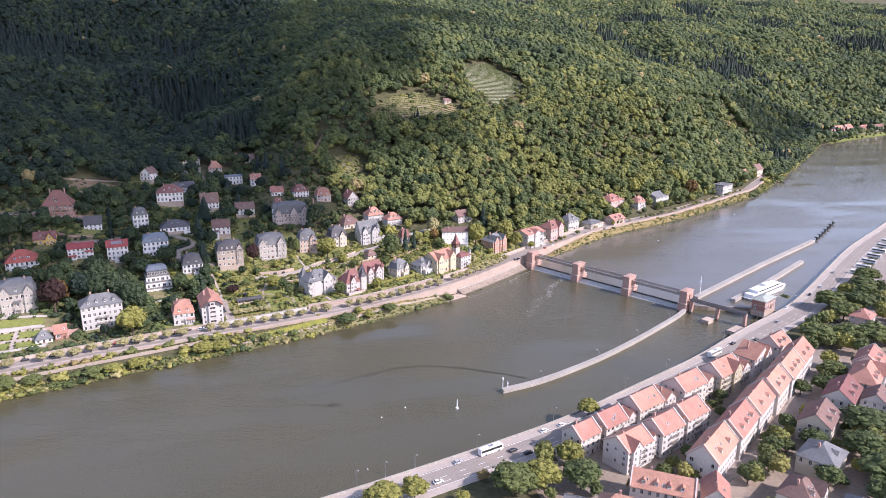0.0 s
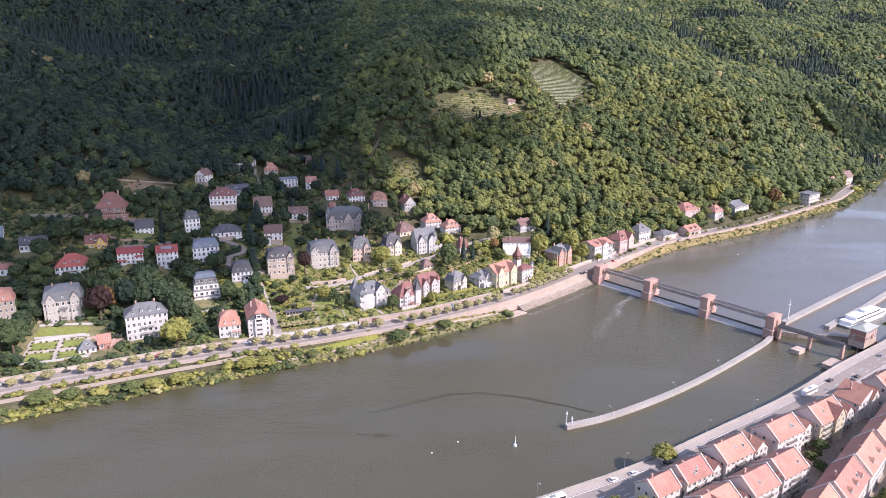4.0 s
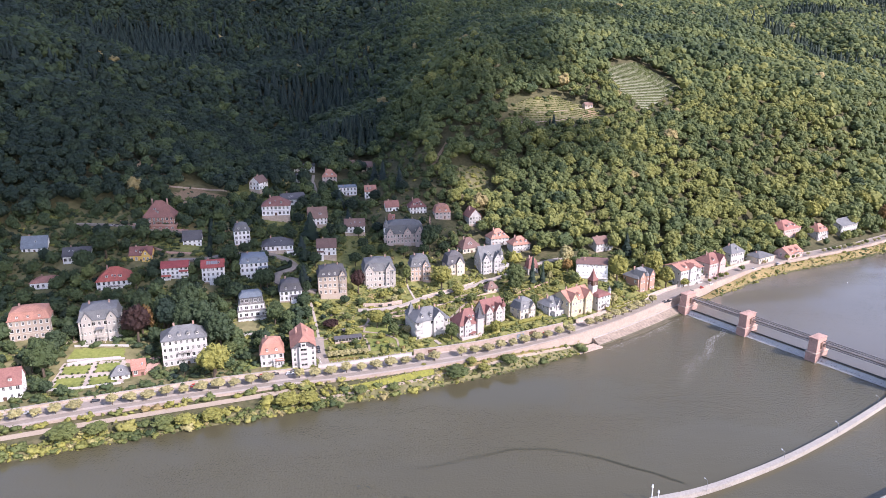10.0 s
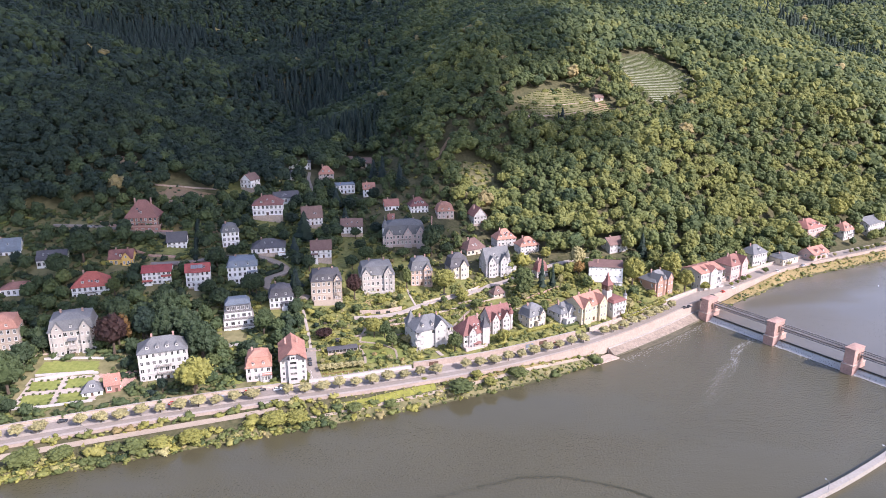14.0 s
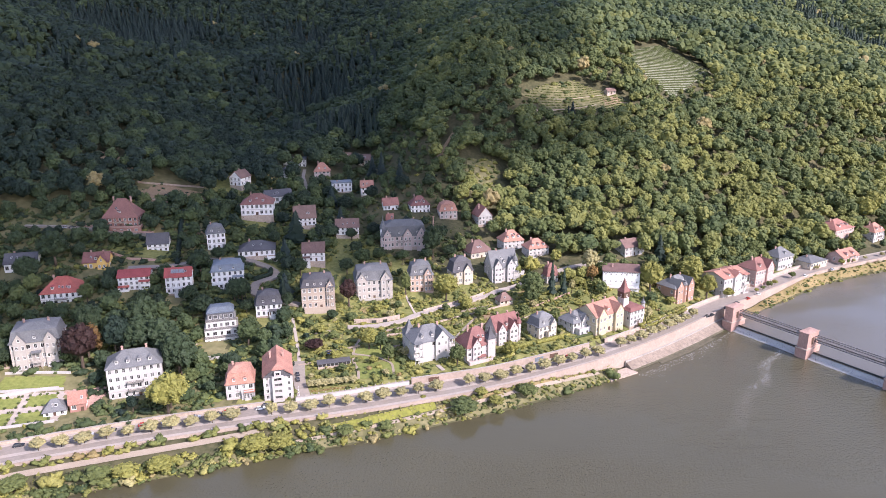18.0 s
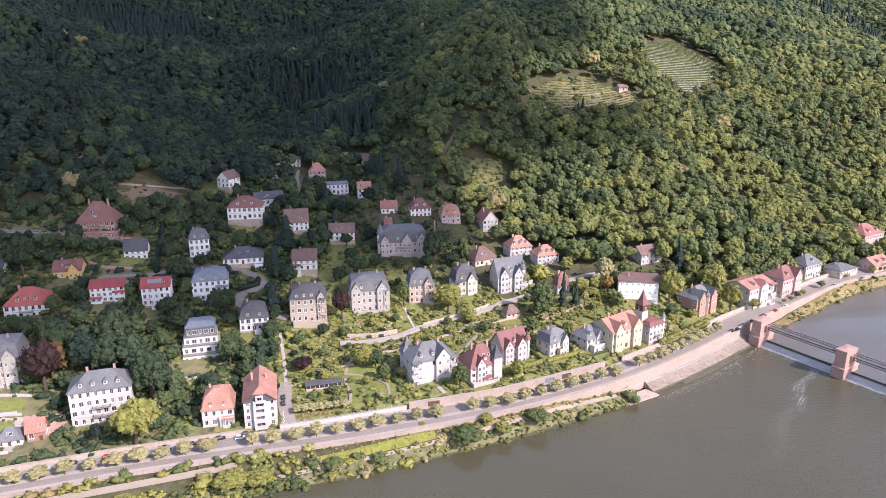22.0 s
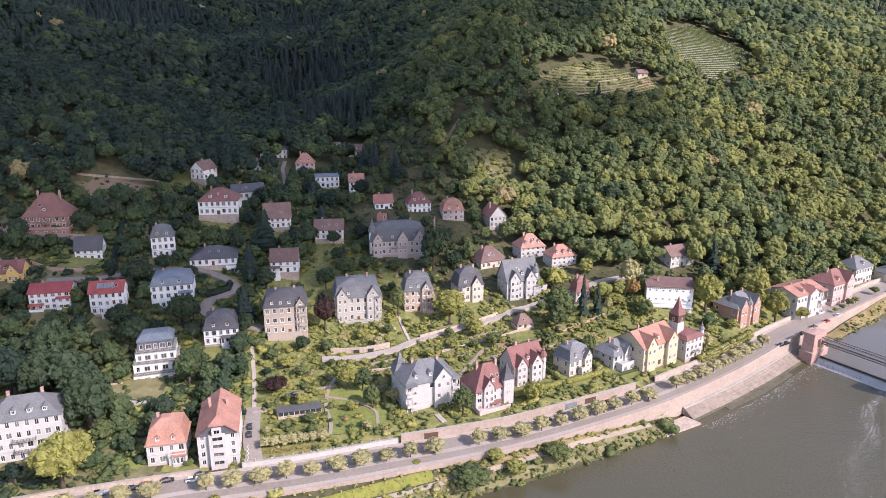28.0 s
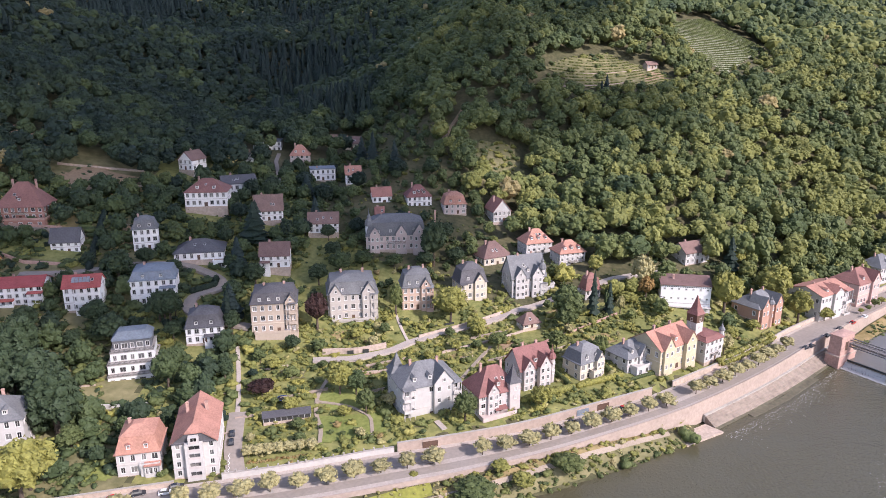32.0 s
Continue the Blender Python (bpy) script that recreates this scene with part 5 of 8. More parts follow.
# ---- trees ----
BROADLEAF = []
BROADLEAF += [
    (-109, 426, 20.7, 9.0, 0.8), (-161, 456, 24.0, 9.0, 1), (-147, 466, 24.0, 8.1, 0.2), (-126, 468, 24.0, 9.0, 0.25), (-114, 455, 24.0, 9.0, 0.3),
    (-196, 420, 24.0, 9.0, 0.4), (-199, 439, 17.1, 6.6, 0.3), (13, 542, 17.3, 8.5, 0.74), (-43, 528, 17.2, 5.4, 1), (64, 541, 20.2, 7.7, 0.45),
    (104, 573, 18.1, 5.7, 0.88), (139, 560, 22.7, 8.1, 0.62), (177, 567, 17.8, 6.1, 0.76), (19, 471, 11.8, 4.5, 0.35), (46, 479, 9.6, 4.4, 0.62),
    (-21, 487, 10.4, 4.6, 0.4), (-16, 476, 10.0, 3.6, 0.4), (-89, 484, 16.4, 6.2, 0.42)]
BROADLEAF += [
    (-120, 464, 20.7, 9.0, 0.28), (-138, 473, 21.4, 7.9, 0.3), (-110, 432, 17.4, 9.0, 0.8), (-107, 450, 10.0, 4.5, 0.5), (-27, 487, 12.6, 5.8, 0.8),
    (-55, 484, 7.0, 5.4, 1), (-106, 520, 14.0, 5.3, 0.3), (4, 587, 24.0, 7.3, 0.1), (-50, 513, 7.7, 3.6, 0.3), (3, 444, 2.2, 1.8, 0.6),
    (-11, 543, 15.8, 3.2, 0.5), (33, 523, 7.5, 4.7, 0.5), (25, 531, 7.7, 3.6, 0.6), (107, 515, 4.8, 2.9, 0.5), (150, 553, 5.5, 3.3, 0.7),
    (192, 572, 7.8, 4.6, 0.75), (175, 580, 7.3, 5.5, 0.6), (235, 634, 13.4, 7.1, 0.5)]
BROADLEAF += [
    (263, 650, 14.0, 8.2, 0.4), (57, 522, 9.9, 4.1, 0.5), (94, 559, 6.9, 5.2, 0.6), (74, 517, 9.8, 3.5, 0.5), (-102, 521, 14.4, 6.0, 0.3),
    (-137, 467, 22.1, 8.1, 0.3), (-150, 468, 22.2, 7.0, 0.3), (-114, 456, 24.0, 9.0, 0.28), (-161, 463, 19.4, 8.0, 0.95), (-164, 472, 24.0, 7.1, 0.3),
    (169, 578, 21.2, 9.0, 0.6), (299, 683, 20.4, 9.0, 0.4), (334, 718, 21.4, 9.0, 0.35), (372, 730, 21.9, 9.0, 0.75), (438, 788, 20.7, 9.0, 0.2),
    (-216, 513, 18.3, 7.7, 0.3), (-209, 529, 22.6, 8.9, 0.3), (-216, 473, 13.4, 7.9, 0.3)]
BROADLEAF += [
    (-185, 538, 11.5, 4.5, 0.4), (-142, 483, 24.0, 9.0, 0.3), (-131, 540, 15.5, 7.3, 0.3), (444, 741, 24.0, 9.0, 0.97), (357, 715, 24.0, 9.0, 0.6),
    (431, 762, 21.6, 9.0, 0.6)]
CONIFER = [
    (-84, 585, 21.3, 7.2, 0.12), (-79, 528, 16.4, 5.5, 0.1), (77, 551, 21.1, 2.8, 0.3), (84, 551, 16.2, 2.5, 0.3), (-71, 650, 13.8, 4.9, 0.1),
    (-23, 680, 18.4, 4.3, 0.05), (-47, 709, 17.6, 4.6, 0.05), (-39, 703, 19.3, 4.0, 0.05), (-84, 589, 20.1, 6.0, 0.12), (-59, 612, 15.8, 4.5, 0.1),
    (-87, 566, 14.0, 4.0, 0.1), (155, 599, 18.4, 4.3, 0.2)]



def ico(sub):
    bm = bmesh.new()
    bmesh.ops.create_icosphere(bm, subdivisions=sub, radius=1)
    bm.verts.ensure_lookup_table()
    v = np.array([x.co[:] for x in bm.verts])
    f = np.array([[q.index for q in p.verts] for p in bm.faces])
    bm.free()
    return v, f


def crown(seed, sub, flakes, size=0.26, lump=0.34, squash=0.85, base=-0.5):
    """A lumpy crown of radius one with loose leaf clumps standing out of it."""
    r = random.Random(seed)
    v, f = ico(sub)
    o = Vector((r.uniform(0, 99), r.uniform(0, 99), r.uniform(0, 99)))
    k = np.array([1 + lump * (noise.noise(Vector(p) * 1.7 + o) + 0.6 * noise.noise(Vector(p) * 3.9 + o)) for p in v])
    v = v * k[:, None] * np.array([1, 1, squash])
    f = f[~np.all(v[f][:, :, 2] < base, axis=1)]
    vs, fs = [v], [f]
    n = len(v)
    for _ in range(flakes):
        p = Vector((r.gauss(0, 1), r.gauss(0, 1), r.gauss(0.25, 0.9))).normalized()
        q = 1 + lump * (noise.noise(p * 1.7 + o) + 0.6 * noise.noise(p * 3.9 + o))
        c = Vector((p.x, p.y, p.z * squash)) * q * r.uniform(0.94, 1.1)
        if c.z < base:
            continue
        t = Vector((r.gauss(0, 1), r.gauss(0, 1), r.gauss(0, 1))).normalized()
        t = (p * 0.85 + t * 0.5).normalized()
        u = t.orthogonal().normalized()
        w = t.cross(u)
        s = size * r.uniform(0.6, 1.3)
        a = r.uniform(0, 6.28)
        vs.append(np.array([c + (u * math.cos(a + b) + w * math.sin(a + b)) * s for b in (0, 2.0, 4.1)]))
        fs.append(np.array([[n, n + 1, n + 2]]))
        n += 3
    return np.concatenate(vs), np.concatenate(fs)


def leafy(seed, lobes, sub, flakes, size=0.12, squash=0.9, base=-0.45):
    """A crown of radius one: boughs of foliage set round a core, with loose leaf clumps between them."""
    r = random.Random(seed)
    v0, f0 = ico(sub)
    vc, fc = ico(1)
    core = vc * np.array([0.78, 0.78, 0.78 * squash])
    vs, fs, n = [core], [fc[~np.all(core[fc][:, :, 2] < base, axis=1)]], len(core)
    spots = []
    for i in range(lobes):
        h = 1 - 1.45 * (i + 0.5) / lobes
        a = 2.399 * i + r.uniform(-0.5, 0.5)
        w = math.sqrt(max(1 - h * h, 0.05))
        c = Vector((w * math.cos(a), w * math.sin(a), (h + r.uniform(-0.12, 0.12)) * squash)) * r.uniform(0.56, 0.76)
        rad = r.uniform(0.72, 1.2) * 0.98 / math.sqrt(lobes) ** 0.82
        spots.append((c, rad))
        o = Vector((r.uniform(0, 99), r.uniform(0, 99), 0))
        k = np.array([1 + 0.55 * noise.noise(Vector(p) * 2.3 + o) + r.uniform(-0.14, 0.14) for p in v0])
        v = v0 * k[:, None] * rad * np.array([1, 1, 0.82]) + np.array(c)
        mid = v[f0].mean(axis=1)
        out = (np.linalg.norm(mid / np.array([1, 1, squash]), axis=1) > 0.62) & (mid[:, 2] > base)
        vs.append(v)
        fs.append(f0[out] + n)
        n += len(v)
    for _ in range(flakes):
        c, rad = r.choice(spots)
        p = Vector((r.gauss(0, 1), r.gauss(0, 1), r.gauss(0.3, 0.9))).normalized()
        q = c + p * rad * r.uniform(0.9, 1.25)
        if q.z < base:
            continue
        t = (p * 0.7 + Vector((r.gauss(0, 1), r.gauss(0, 1), r.gauss(0, 1))).normalized() * 0.7).normalized()
        u = t.orthogonal().normalized()
        w = t.cross(u)
        a = r.uniform(0, 6.28)
        g = size * r.uniform(0.6, 1.4)
        vs.append(np.array([q + (u * math.cos(a + b) + w * math.sin(a + b)) * g for b in (0, 2.0, 4.1)]))
        fs.append(np.array([[n, n + 1, n + 2]]))
        n += 3
    return np.concatenate(vs), np.concatenate(fs)


def fir(seed, layers=5, sides=7):
    """A conifer of height one: stacked ragged skirts."""
    r = random.Random(seed)
    vs, fs, n = [], [], 0
    for i in range(layers):
        z0, z1 = 0.06 + 0.9 * i / layers, min(1.0, 0.06 + 0.9 * (i + 1.7) / layers)
        rad = 0.24 * (1 - i / layers) + 0.03
        ring = [(rad * r.uniform(0.7, 1.2) * math.cos(6.283 * k / sides + i), rad * r.uniform(0.7, 1.2) * math.sin(6.283 * k / sides + i), z0 + r.uniform(-0.03, 0.03)) for k in range(sides)]
        vs += ring + [(0, 0, z1)]
        fs += [[n + k, n + (k + 1) % sides, n + sides] for k in range(sides)]
        n += sides + 1
    return np.array(vs), np.array(fs)


def woods(name, label, templates, pos, scale, tint, mat, smooth=True):
    """Many trees joined into one mesh. pos: n x 3, scale: n x 3."""
    rnd = np.random.default_rng(len(pos))
    pick = rnd.integers(0, len(templates), len(pos))
    V, F, T, n = [], [], [], 0
    for k, (v, f) in enumerate(templates):
        i = np.where(pick == k)[0]
        if not len(i):
            continue
        a = rnd.uniform(0, 6.283, len(i))
        c, s = np.cos(a)[:, None], np.sin(a)[:, None]
        x, y = v[:, 0] * c - v[:, 1] * s, v[:, 0] * s + v[:, 1] * c
        p = np.stack([x, y, np.broadcast_to(v[:, 2], x.shape)], -1) * scale[i][:, None, :] + pos[i][:, None, :]
        V.append(p.reshape(-1, 3))
        F.append((f[None] + (np.arange(len(i)) * len(v))[:, None, None] + n).reshape(-1, 3))
        T.append(np.repeat(tint[i], len(v)))
        n += len(i) * len(v)
    V, F, T = np.concatenate(V), np.concatenate(F), np.concatenate(T)
    me = bpy.data.meshes.new(name)
    me.vertices.add(len(V))
    me.vertices.foreach_set("co", V.ravel())
    me.loops.add(len(F) * 3)
    me.loops.foreach_set("vertex_index", F.ravel())
    me.polygons.add(len(F))
    me.polygons.foreach_set("loop_start", np.arange(len(F)) * 3)
    me.polygons.foreach_set("use_smooth", np.full(len(F), smooth))
    me.update(calc_edges=True)
    me.attributes.new("tint", "FLOAT", "POINT").data.foreach_set("value", T)
    me.materials.append(mat)
    return tagged(new(name, me), label, "woods", kind="stuff")


HOUSE_SPOTS = np.array([(o.matrix_basis.translation.x, o.matrix_basis.translation.y) for o in scene.objects if o.get("category") in ("house", "garden house", "shed", "garden pavilion")])


HOUSE_SPOTS = np.concatenate([HOUSE_SPOTS, [(-106.0, 496.0), (-103.0, 486.0)]])


def clear_of_houses(x, y, d, front=7):
    ok = np.ones(x.shape, bool)
    for hx, hy in HOUSE_SPOTS:
        # keep the houses and the sight of their fronts free
        ok &= ~((np.abs(x - hx) < d) & (y - hy < d) & (y - hy > -d - front))
    return ok


def inside(poly, x, y):
    c = np.zeros(x.shape, bool)
    for (ax, ay), (bx, by) in zip(poly, poly[1:] + poly[:1]):
        c ^= ((ay > y) != (by > y)) & (x < (bx - ax) * (y - ay) / (by - ay + 1e-9) + ax)
    return c


VINEYARD = [(203, 925), (254, 974), (292, 922), (256, 872), (231, 842), (214, 870)]
CLEARINGS = [VINEYARD, [(80, 800), (103, 823), (133, 841), (150, 832), (170, 826), (186, 812), (165, 800), (140, 803), (118, 792), (95, 793)], [(-200, 604), (-165, 606), (-150, 628), (-185, 634)], [(-235, 640), (-208, 636), (-212, 652), (-235, 655)], [(20, 690), (50, 672), (62, 690), (52, 722), (30, 715)], [(1085, 1296), (1330, 1400), (1300, 1455), (1060, 1345)]]
PARTERRE = [(-194, 408), (-197, 449), (-160, 452), (-154, 418)]
TOWN = lambda x: np.interp(x, [-420, -330, -260, -150, -30, 20, 60, 130, 190, 260, 420, 620, 700], [150, 180, 215, 240, 330, 200, 118, 74, 52, 44, 26, 22, 9])


def scatter(x0, x1, y0, y1, step, seed):
    r = np.random.default_rng(seed)
    X, Y = np.meshgrid(np.arange(x0, x1, step), np.arange(y0, y1, step))
    X[::2] += step / 2
    x, y = X.ravel() + r.uniform(-0.38, 0.38, X.size) * step, Y.ravel() + r.uniform(-0.38, 0.38, X.size) * step
    return x, y, offset(BANK, x, y), r


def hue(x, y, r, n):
    """Tint of a crown: patches of darker and yellower wood, a few autumn trees, and shade or sun by place."""
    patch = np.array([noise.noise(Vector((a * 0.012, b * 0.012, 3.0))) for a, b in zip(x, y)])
    # cloud shade in the west and sunlight on the slopes, put into the tint
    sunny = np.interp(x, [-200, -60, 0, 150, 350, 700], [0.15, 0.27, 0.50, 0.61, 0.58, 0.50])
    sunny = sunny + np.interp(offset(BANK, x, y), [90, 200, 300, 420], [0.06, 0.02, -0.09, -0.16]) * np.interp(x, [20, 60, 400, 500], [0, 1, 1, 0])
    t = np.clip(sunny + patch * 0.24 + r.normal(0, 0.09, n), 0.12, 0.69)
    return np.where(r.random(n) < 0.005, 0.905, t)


def faces_valley(x, y):
    """Slopes that look on to the valley: the backs of the hills carry no trees."""
    seen = np.zeros(x.shape, bool)
    top = land(x, y) + 26
    for ex, ey, ez in ((0, 0, 176), (40, 130, 178), (80, 250, 178)):
        high = np.full(x.shape, -9.0)
        for k in np.linspace(0.3, 0.985, 30):
            px, py = ex + (x - ex) * k, ey + (y - ey) * k
            high = np.maximum(high, (land(px, py) + 6 - ez) / np.hypot(px - ex, py - ey))
        seen |= (top - ez) / np.hypot(x - ex, y - ey) >= high
    return seen


NEAR = [leafy(s, 15, 1, 120, 0.1) for s in range(10, 17)]
MID = [leafy(s, 5, 1, 5, 0.16) for s in range(20, 26)]
FAR = [leafy(s, 2, 1, 0, 0.2, 0.85, -0.3) for s in range(30, 35)]
FIRS = [fir(s) for s in range(5)]
FAR_FIRS = [fir(s, 3, 6) for s in range(5)]

bands = (("hillside_wood", "dense mixed broadleaf wood on the steep hillside", NEAR, (-340, 440, 480, 900), 8.4, 1), ("upper_wood", "dense broadleaf wood higher on the hills", MID, (-760, 900, 480, 1420), 9.0, 2), ("distant_wood", "distant wooded ridges", FAR, (-800, 2500, 500, 2500), 11.0, 3))
for name, label, temp, (x0, x1, y0, y1), step, seed in bands:
    leaf = LEAF
    x, y, s, r = scatter(x0, x1, y0, y1, step, seed)
    near = (x > -340) & (x < 440) & (y > 480) & (y < 900)
    mid = (x > -760) & (x < 900) & (y > 480) & (y < 1420) & ~near
    ok = (s > TOWN(x)) & clear_of_houses(x, y, 9)
    ok &= near if seed == 1 else mid if seed == 2 else ~near & ~mid
    for c in CLEARINGS:
        ok &= ~inside(c, x, y)
    ok &= clear_of_lanes(x, y, 2.5)
    # the valley seen from the river; the backs of the hills stay bare
    bearing = np.degrees(np.arctan2(x, y))
    ok &= (bearing > -44) & (bearing < 47)
    ok[ok] = faces_valley(x[ok], y[ok])
    x, y, s = x[ok], y[ok], s[ok]
    # younger growth below the vineyard and the terraces
    young = np.zeros(x.shape, bool)
    for c, reach in ((VINEYARD, 44), (CLEARINGS[1], 22)):
        for back in range(6, reach, 6):
            young |= inside(c, x + back * 0.15, y + back)
    z = land(x, y)
    n = len(x)
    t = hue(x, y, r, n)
    dark = np.array([noise.noise(Vector((a * 0.006, b * 0.006, 9.0))) for a, b in zip(x, y)])
    conif = (dark + np.interp(x, [-300, -60, 0, 300, 700], [-0.08, -0.12, -0.9, -0.9, -0.22]) + np.interp(y, [740, 800, 1100], [-0.9, 0, 0.12]) + r.normal(0, 0.12, n)) > 0.16
    k = ~conif
    rad = step * np.clip(r.lognormal(-0.44, 0.24, n), 0.36, 0.95)
    rad = np.where(young, rad * 0.62, rad)
    tall = rad * r.uniform(0.85, 1.25, n)
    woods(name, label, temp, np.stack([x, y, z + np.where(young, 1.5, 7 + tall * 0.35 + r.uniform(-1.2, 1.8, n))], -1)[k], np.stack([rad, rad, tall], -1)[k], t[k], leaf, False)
    hgt = r.uniform(15, 25, n)
    girth = 1.15 if seed == 3 else 0.95 if seed == 2 else 0.85
    if conif.any():
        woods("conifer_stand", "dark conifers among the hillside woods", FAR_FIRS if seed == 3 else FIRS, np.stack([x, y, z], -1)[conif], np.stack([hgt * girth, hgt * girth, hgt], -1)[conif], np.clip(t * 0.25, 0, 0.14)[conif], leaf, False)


def crown_mesh(seed, tint, small, squash=0.95):
    v, f = leafy(seed, 14, 1, 300, 0.11, squash, -0.75) if small else leafy(seed, 36, 1, 1000, 0.07, squash, -0.75)
    me = bpy.data.meshes.new("crown")
    me.from_pydata(v.tolist(), [], f.tolist())
    me.attributes.new("tint", "FLOAT", "POINT").data.foreach_set("value", np.full(len(v), tint))
    me.materials.append(LEAF)
    return me


def trunk_mesh(seed):
    r = random.Random(seed)
    m = Mesh()
    m.tube((0, 0, -0.15), (0.02, 0, 0.5), 0.045, 0.028, 7)
    for i in range(4):
        a = 6.283 * i / 4 + r.uniform(-0.4, 0.4)
        m.tube((0.01, 0, 0.3 + 0.05 * i), (0.16 * math.cos(a), 0.16 * math.sin(a), 0.62 + 0.05 * i), 0.02, 0.008, 5)
    return m.data("trunk", BARK)


TRUNKS = [trunk_mesh(s) for s in range(3)]
CROWN_CACHE = {}
TONE = ((0.2, "dark green"), (0.45, "deep green"), (0.65, "mid-green"), (0.85, "yellow-green"), (0.95, "golden yellow"), (2, "dark purple-leaved"))


def tree(x, y, h, rad, tint, seed, name="tree", label="", group=""):
    q = min(round(tint * 50) / 50, 1.0) if tint > 0.84 else round(tint * 8) / 8
    key = (q, seed % 3, h < 6.5)
    if key not in CROWN_CACHE:
        CROWN_CACHE[key] = crown_mesh(100 + seed % 3, q, h < 6.5)
    tone = next(n for k, n in TONE if tint < k)
    ob = thing(name, label or f"{tone} broadleaf tree in full leaf", "tree", pose(x, y, gz(x, y), 0, 0, seed * 47 % 360), group)
    t = part("trunk", TRUNKS[seed % 3], None, ob, at=Matrix.Diagonal((h * 0.8, h * 0.8, h, 1)))
    ch = h * 0.42
    part("crown", CROWN_CACHE[key], None, ob, at=Matrix.Translation((0, 0, h - ch * 0.98)) @ Matrix.Diagonal((rad, rad, ch, 1)))
    return ob


def conifer(x, y, h, rad, tint, seed):
    key = ("fir", seed % 3, tint > 0.1)
    if key not in CROWN_CACHE:
        v, f = fir(40 + seed, 9, 11)
        me = bpy.data.meshes.new("crown")
        me.from_pydata(v.tolist(), [], f.tolist())
        me.attributes.new("tint", "FLOAT", "POINT").data.foreach_set("value", np.full(len(v), 0.12 if tint > 0.1 else 0.0))
        me.materials.append(LEAF)
        CROWN_CACHE[key] = me
    ob = thing("conifer", "tall dark conifer with layered branches", "tree", pose(x, y, gz(x, y), 0, 0, seed * 31))
    m = Mesh()
    m.tube((0, 0, -0.5), (0, 0, h * 0.3), 0.3, 0.2, 6)
    part("trunk", m, BARK, ob)
    part("crown", CROWN_CACHE[key], None, ob, at=Matrix.Diagonal((rad * 4.2, rad * 4.2, h, 1)))


BROADLEAF = [b for b in BROADLEAF if np.min(np.hypot(HOUSE_SPOTS[:, 0] - b[0], HOUSE_SPOTS[:, 1] - b[1])) > 8 + 0.3 * b[3] and not inside(PARTERRE, np.array([b[0]]), np.array([b[1]]))[0]]
BROADLEAF += [(-104, 521, 12, 5, 0.3), (-97, 511, 9, 4.5, 0.3), (-76, 519, 11, 4, 0.3), (-110, 548, 10, 4.5, 0.3), (-82, 540, 10, 4.5, 0.25), (-75, 552, 12, 5, 0.3), (-88, 560, 9, 4, 0.3), (-124, 553, 10, 5, 0.3), (-48, 560, 11, 5, 0.3), (-40, 570, 12, 6, 0.35), (-150, 502, 13, 6, 0.25), (-128, 512, 12, 6, 0.25), (-118, 503, 14, 7, 0.25)]
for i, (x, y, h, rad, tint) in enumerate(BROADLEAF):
    # western crowns tinted down for shade, eastern ones up for sun
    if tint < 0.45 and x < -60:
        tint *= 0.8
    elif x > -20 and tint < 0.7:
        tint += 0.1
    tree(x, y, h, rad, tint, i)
for i, (x, y, h, rad, tint) in enumerate(CONIFER):
    conifer(x, y, h, rad, tint, i)
# garden and slope trees between the houses
taken = np.array([(b[0], b[1]) for b in BROADLEAF + CONIFER])
x, y, s, r = scatter(-345, 330, 380, 800, 8.4, 7)
ok = (s > road_edge(x) + road_width(x) + 5) & (s < TOWN(x) + 6) & clear_of_houses(x, y, 9.5, 9) & clear_of_lanes(x, y, 2.5)
open_garden = (x > -62) & (x < 105) & (s < 100)
ok &= r.random(len(x)) < np.where(open_garden, 0.3, np.where(x < -62, 0.85, np.where(y > 590, 0.95, 0.7)))
for c in CLEARINGS + [PARTERRE]:
    ok &= ~inside(c, x, y)
more = []
for k, (a, b) in enumerate(zip(x[ok], y[ok])):
    if np.min(np.hypot(taken[:, 0] - a, taken[:, 1] - b)) < 6:
        continue
    hh = r.uniform(7, 14) if a > 55 and b > 560 else r.uniform(6.5, 12.5) if a < -62 else r.uniform(5, 12) if not (-62 < a < 105) else r.uniform(5, 10) if b > 590 else r.uniform(3.0, 6.5)
    if (k % 5 and a < -62) or b > 545:
        more.append((a, b, hh))
        continue
    # tint takes in the light: low among shaded houses, high in sunny gardens
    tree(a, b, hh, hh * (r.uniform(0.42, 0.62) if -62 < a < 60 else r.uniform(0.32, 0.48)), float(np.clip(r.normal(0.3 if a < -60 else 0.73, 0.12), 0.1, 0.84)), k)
more = np.array(more)
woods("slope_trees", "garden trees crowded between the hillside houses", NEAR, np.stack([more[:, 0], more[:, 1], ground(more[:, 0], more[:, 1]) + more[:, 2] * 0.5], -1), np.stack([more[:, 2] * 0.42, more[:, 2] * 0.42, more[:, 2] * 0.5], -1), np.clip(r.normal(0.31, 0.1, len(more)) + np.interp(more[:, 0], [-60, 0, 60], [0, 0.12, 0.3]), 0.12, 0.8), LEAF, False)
# trees along the wooded bank round the bend
x, y, s, r = scatter(640, 2200, 840, 1560, 7.0, 17)
ok = (s > 0.5) & (s < 24) & (r.random(len(x)) < 0.85) & ~((x > 1100) & (x < 1320) & (s > 4))
x, y = x[ok], y[ok]
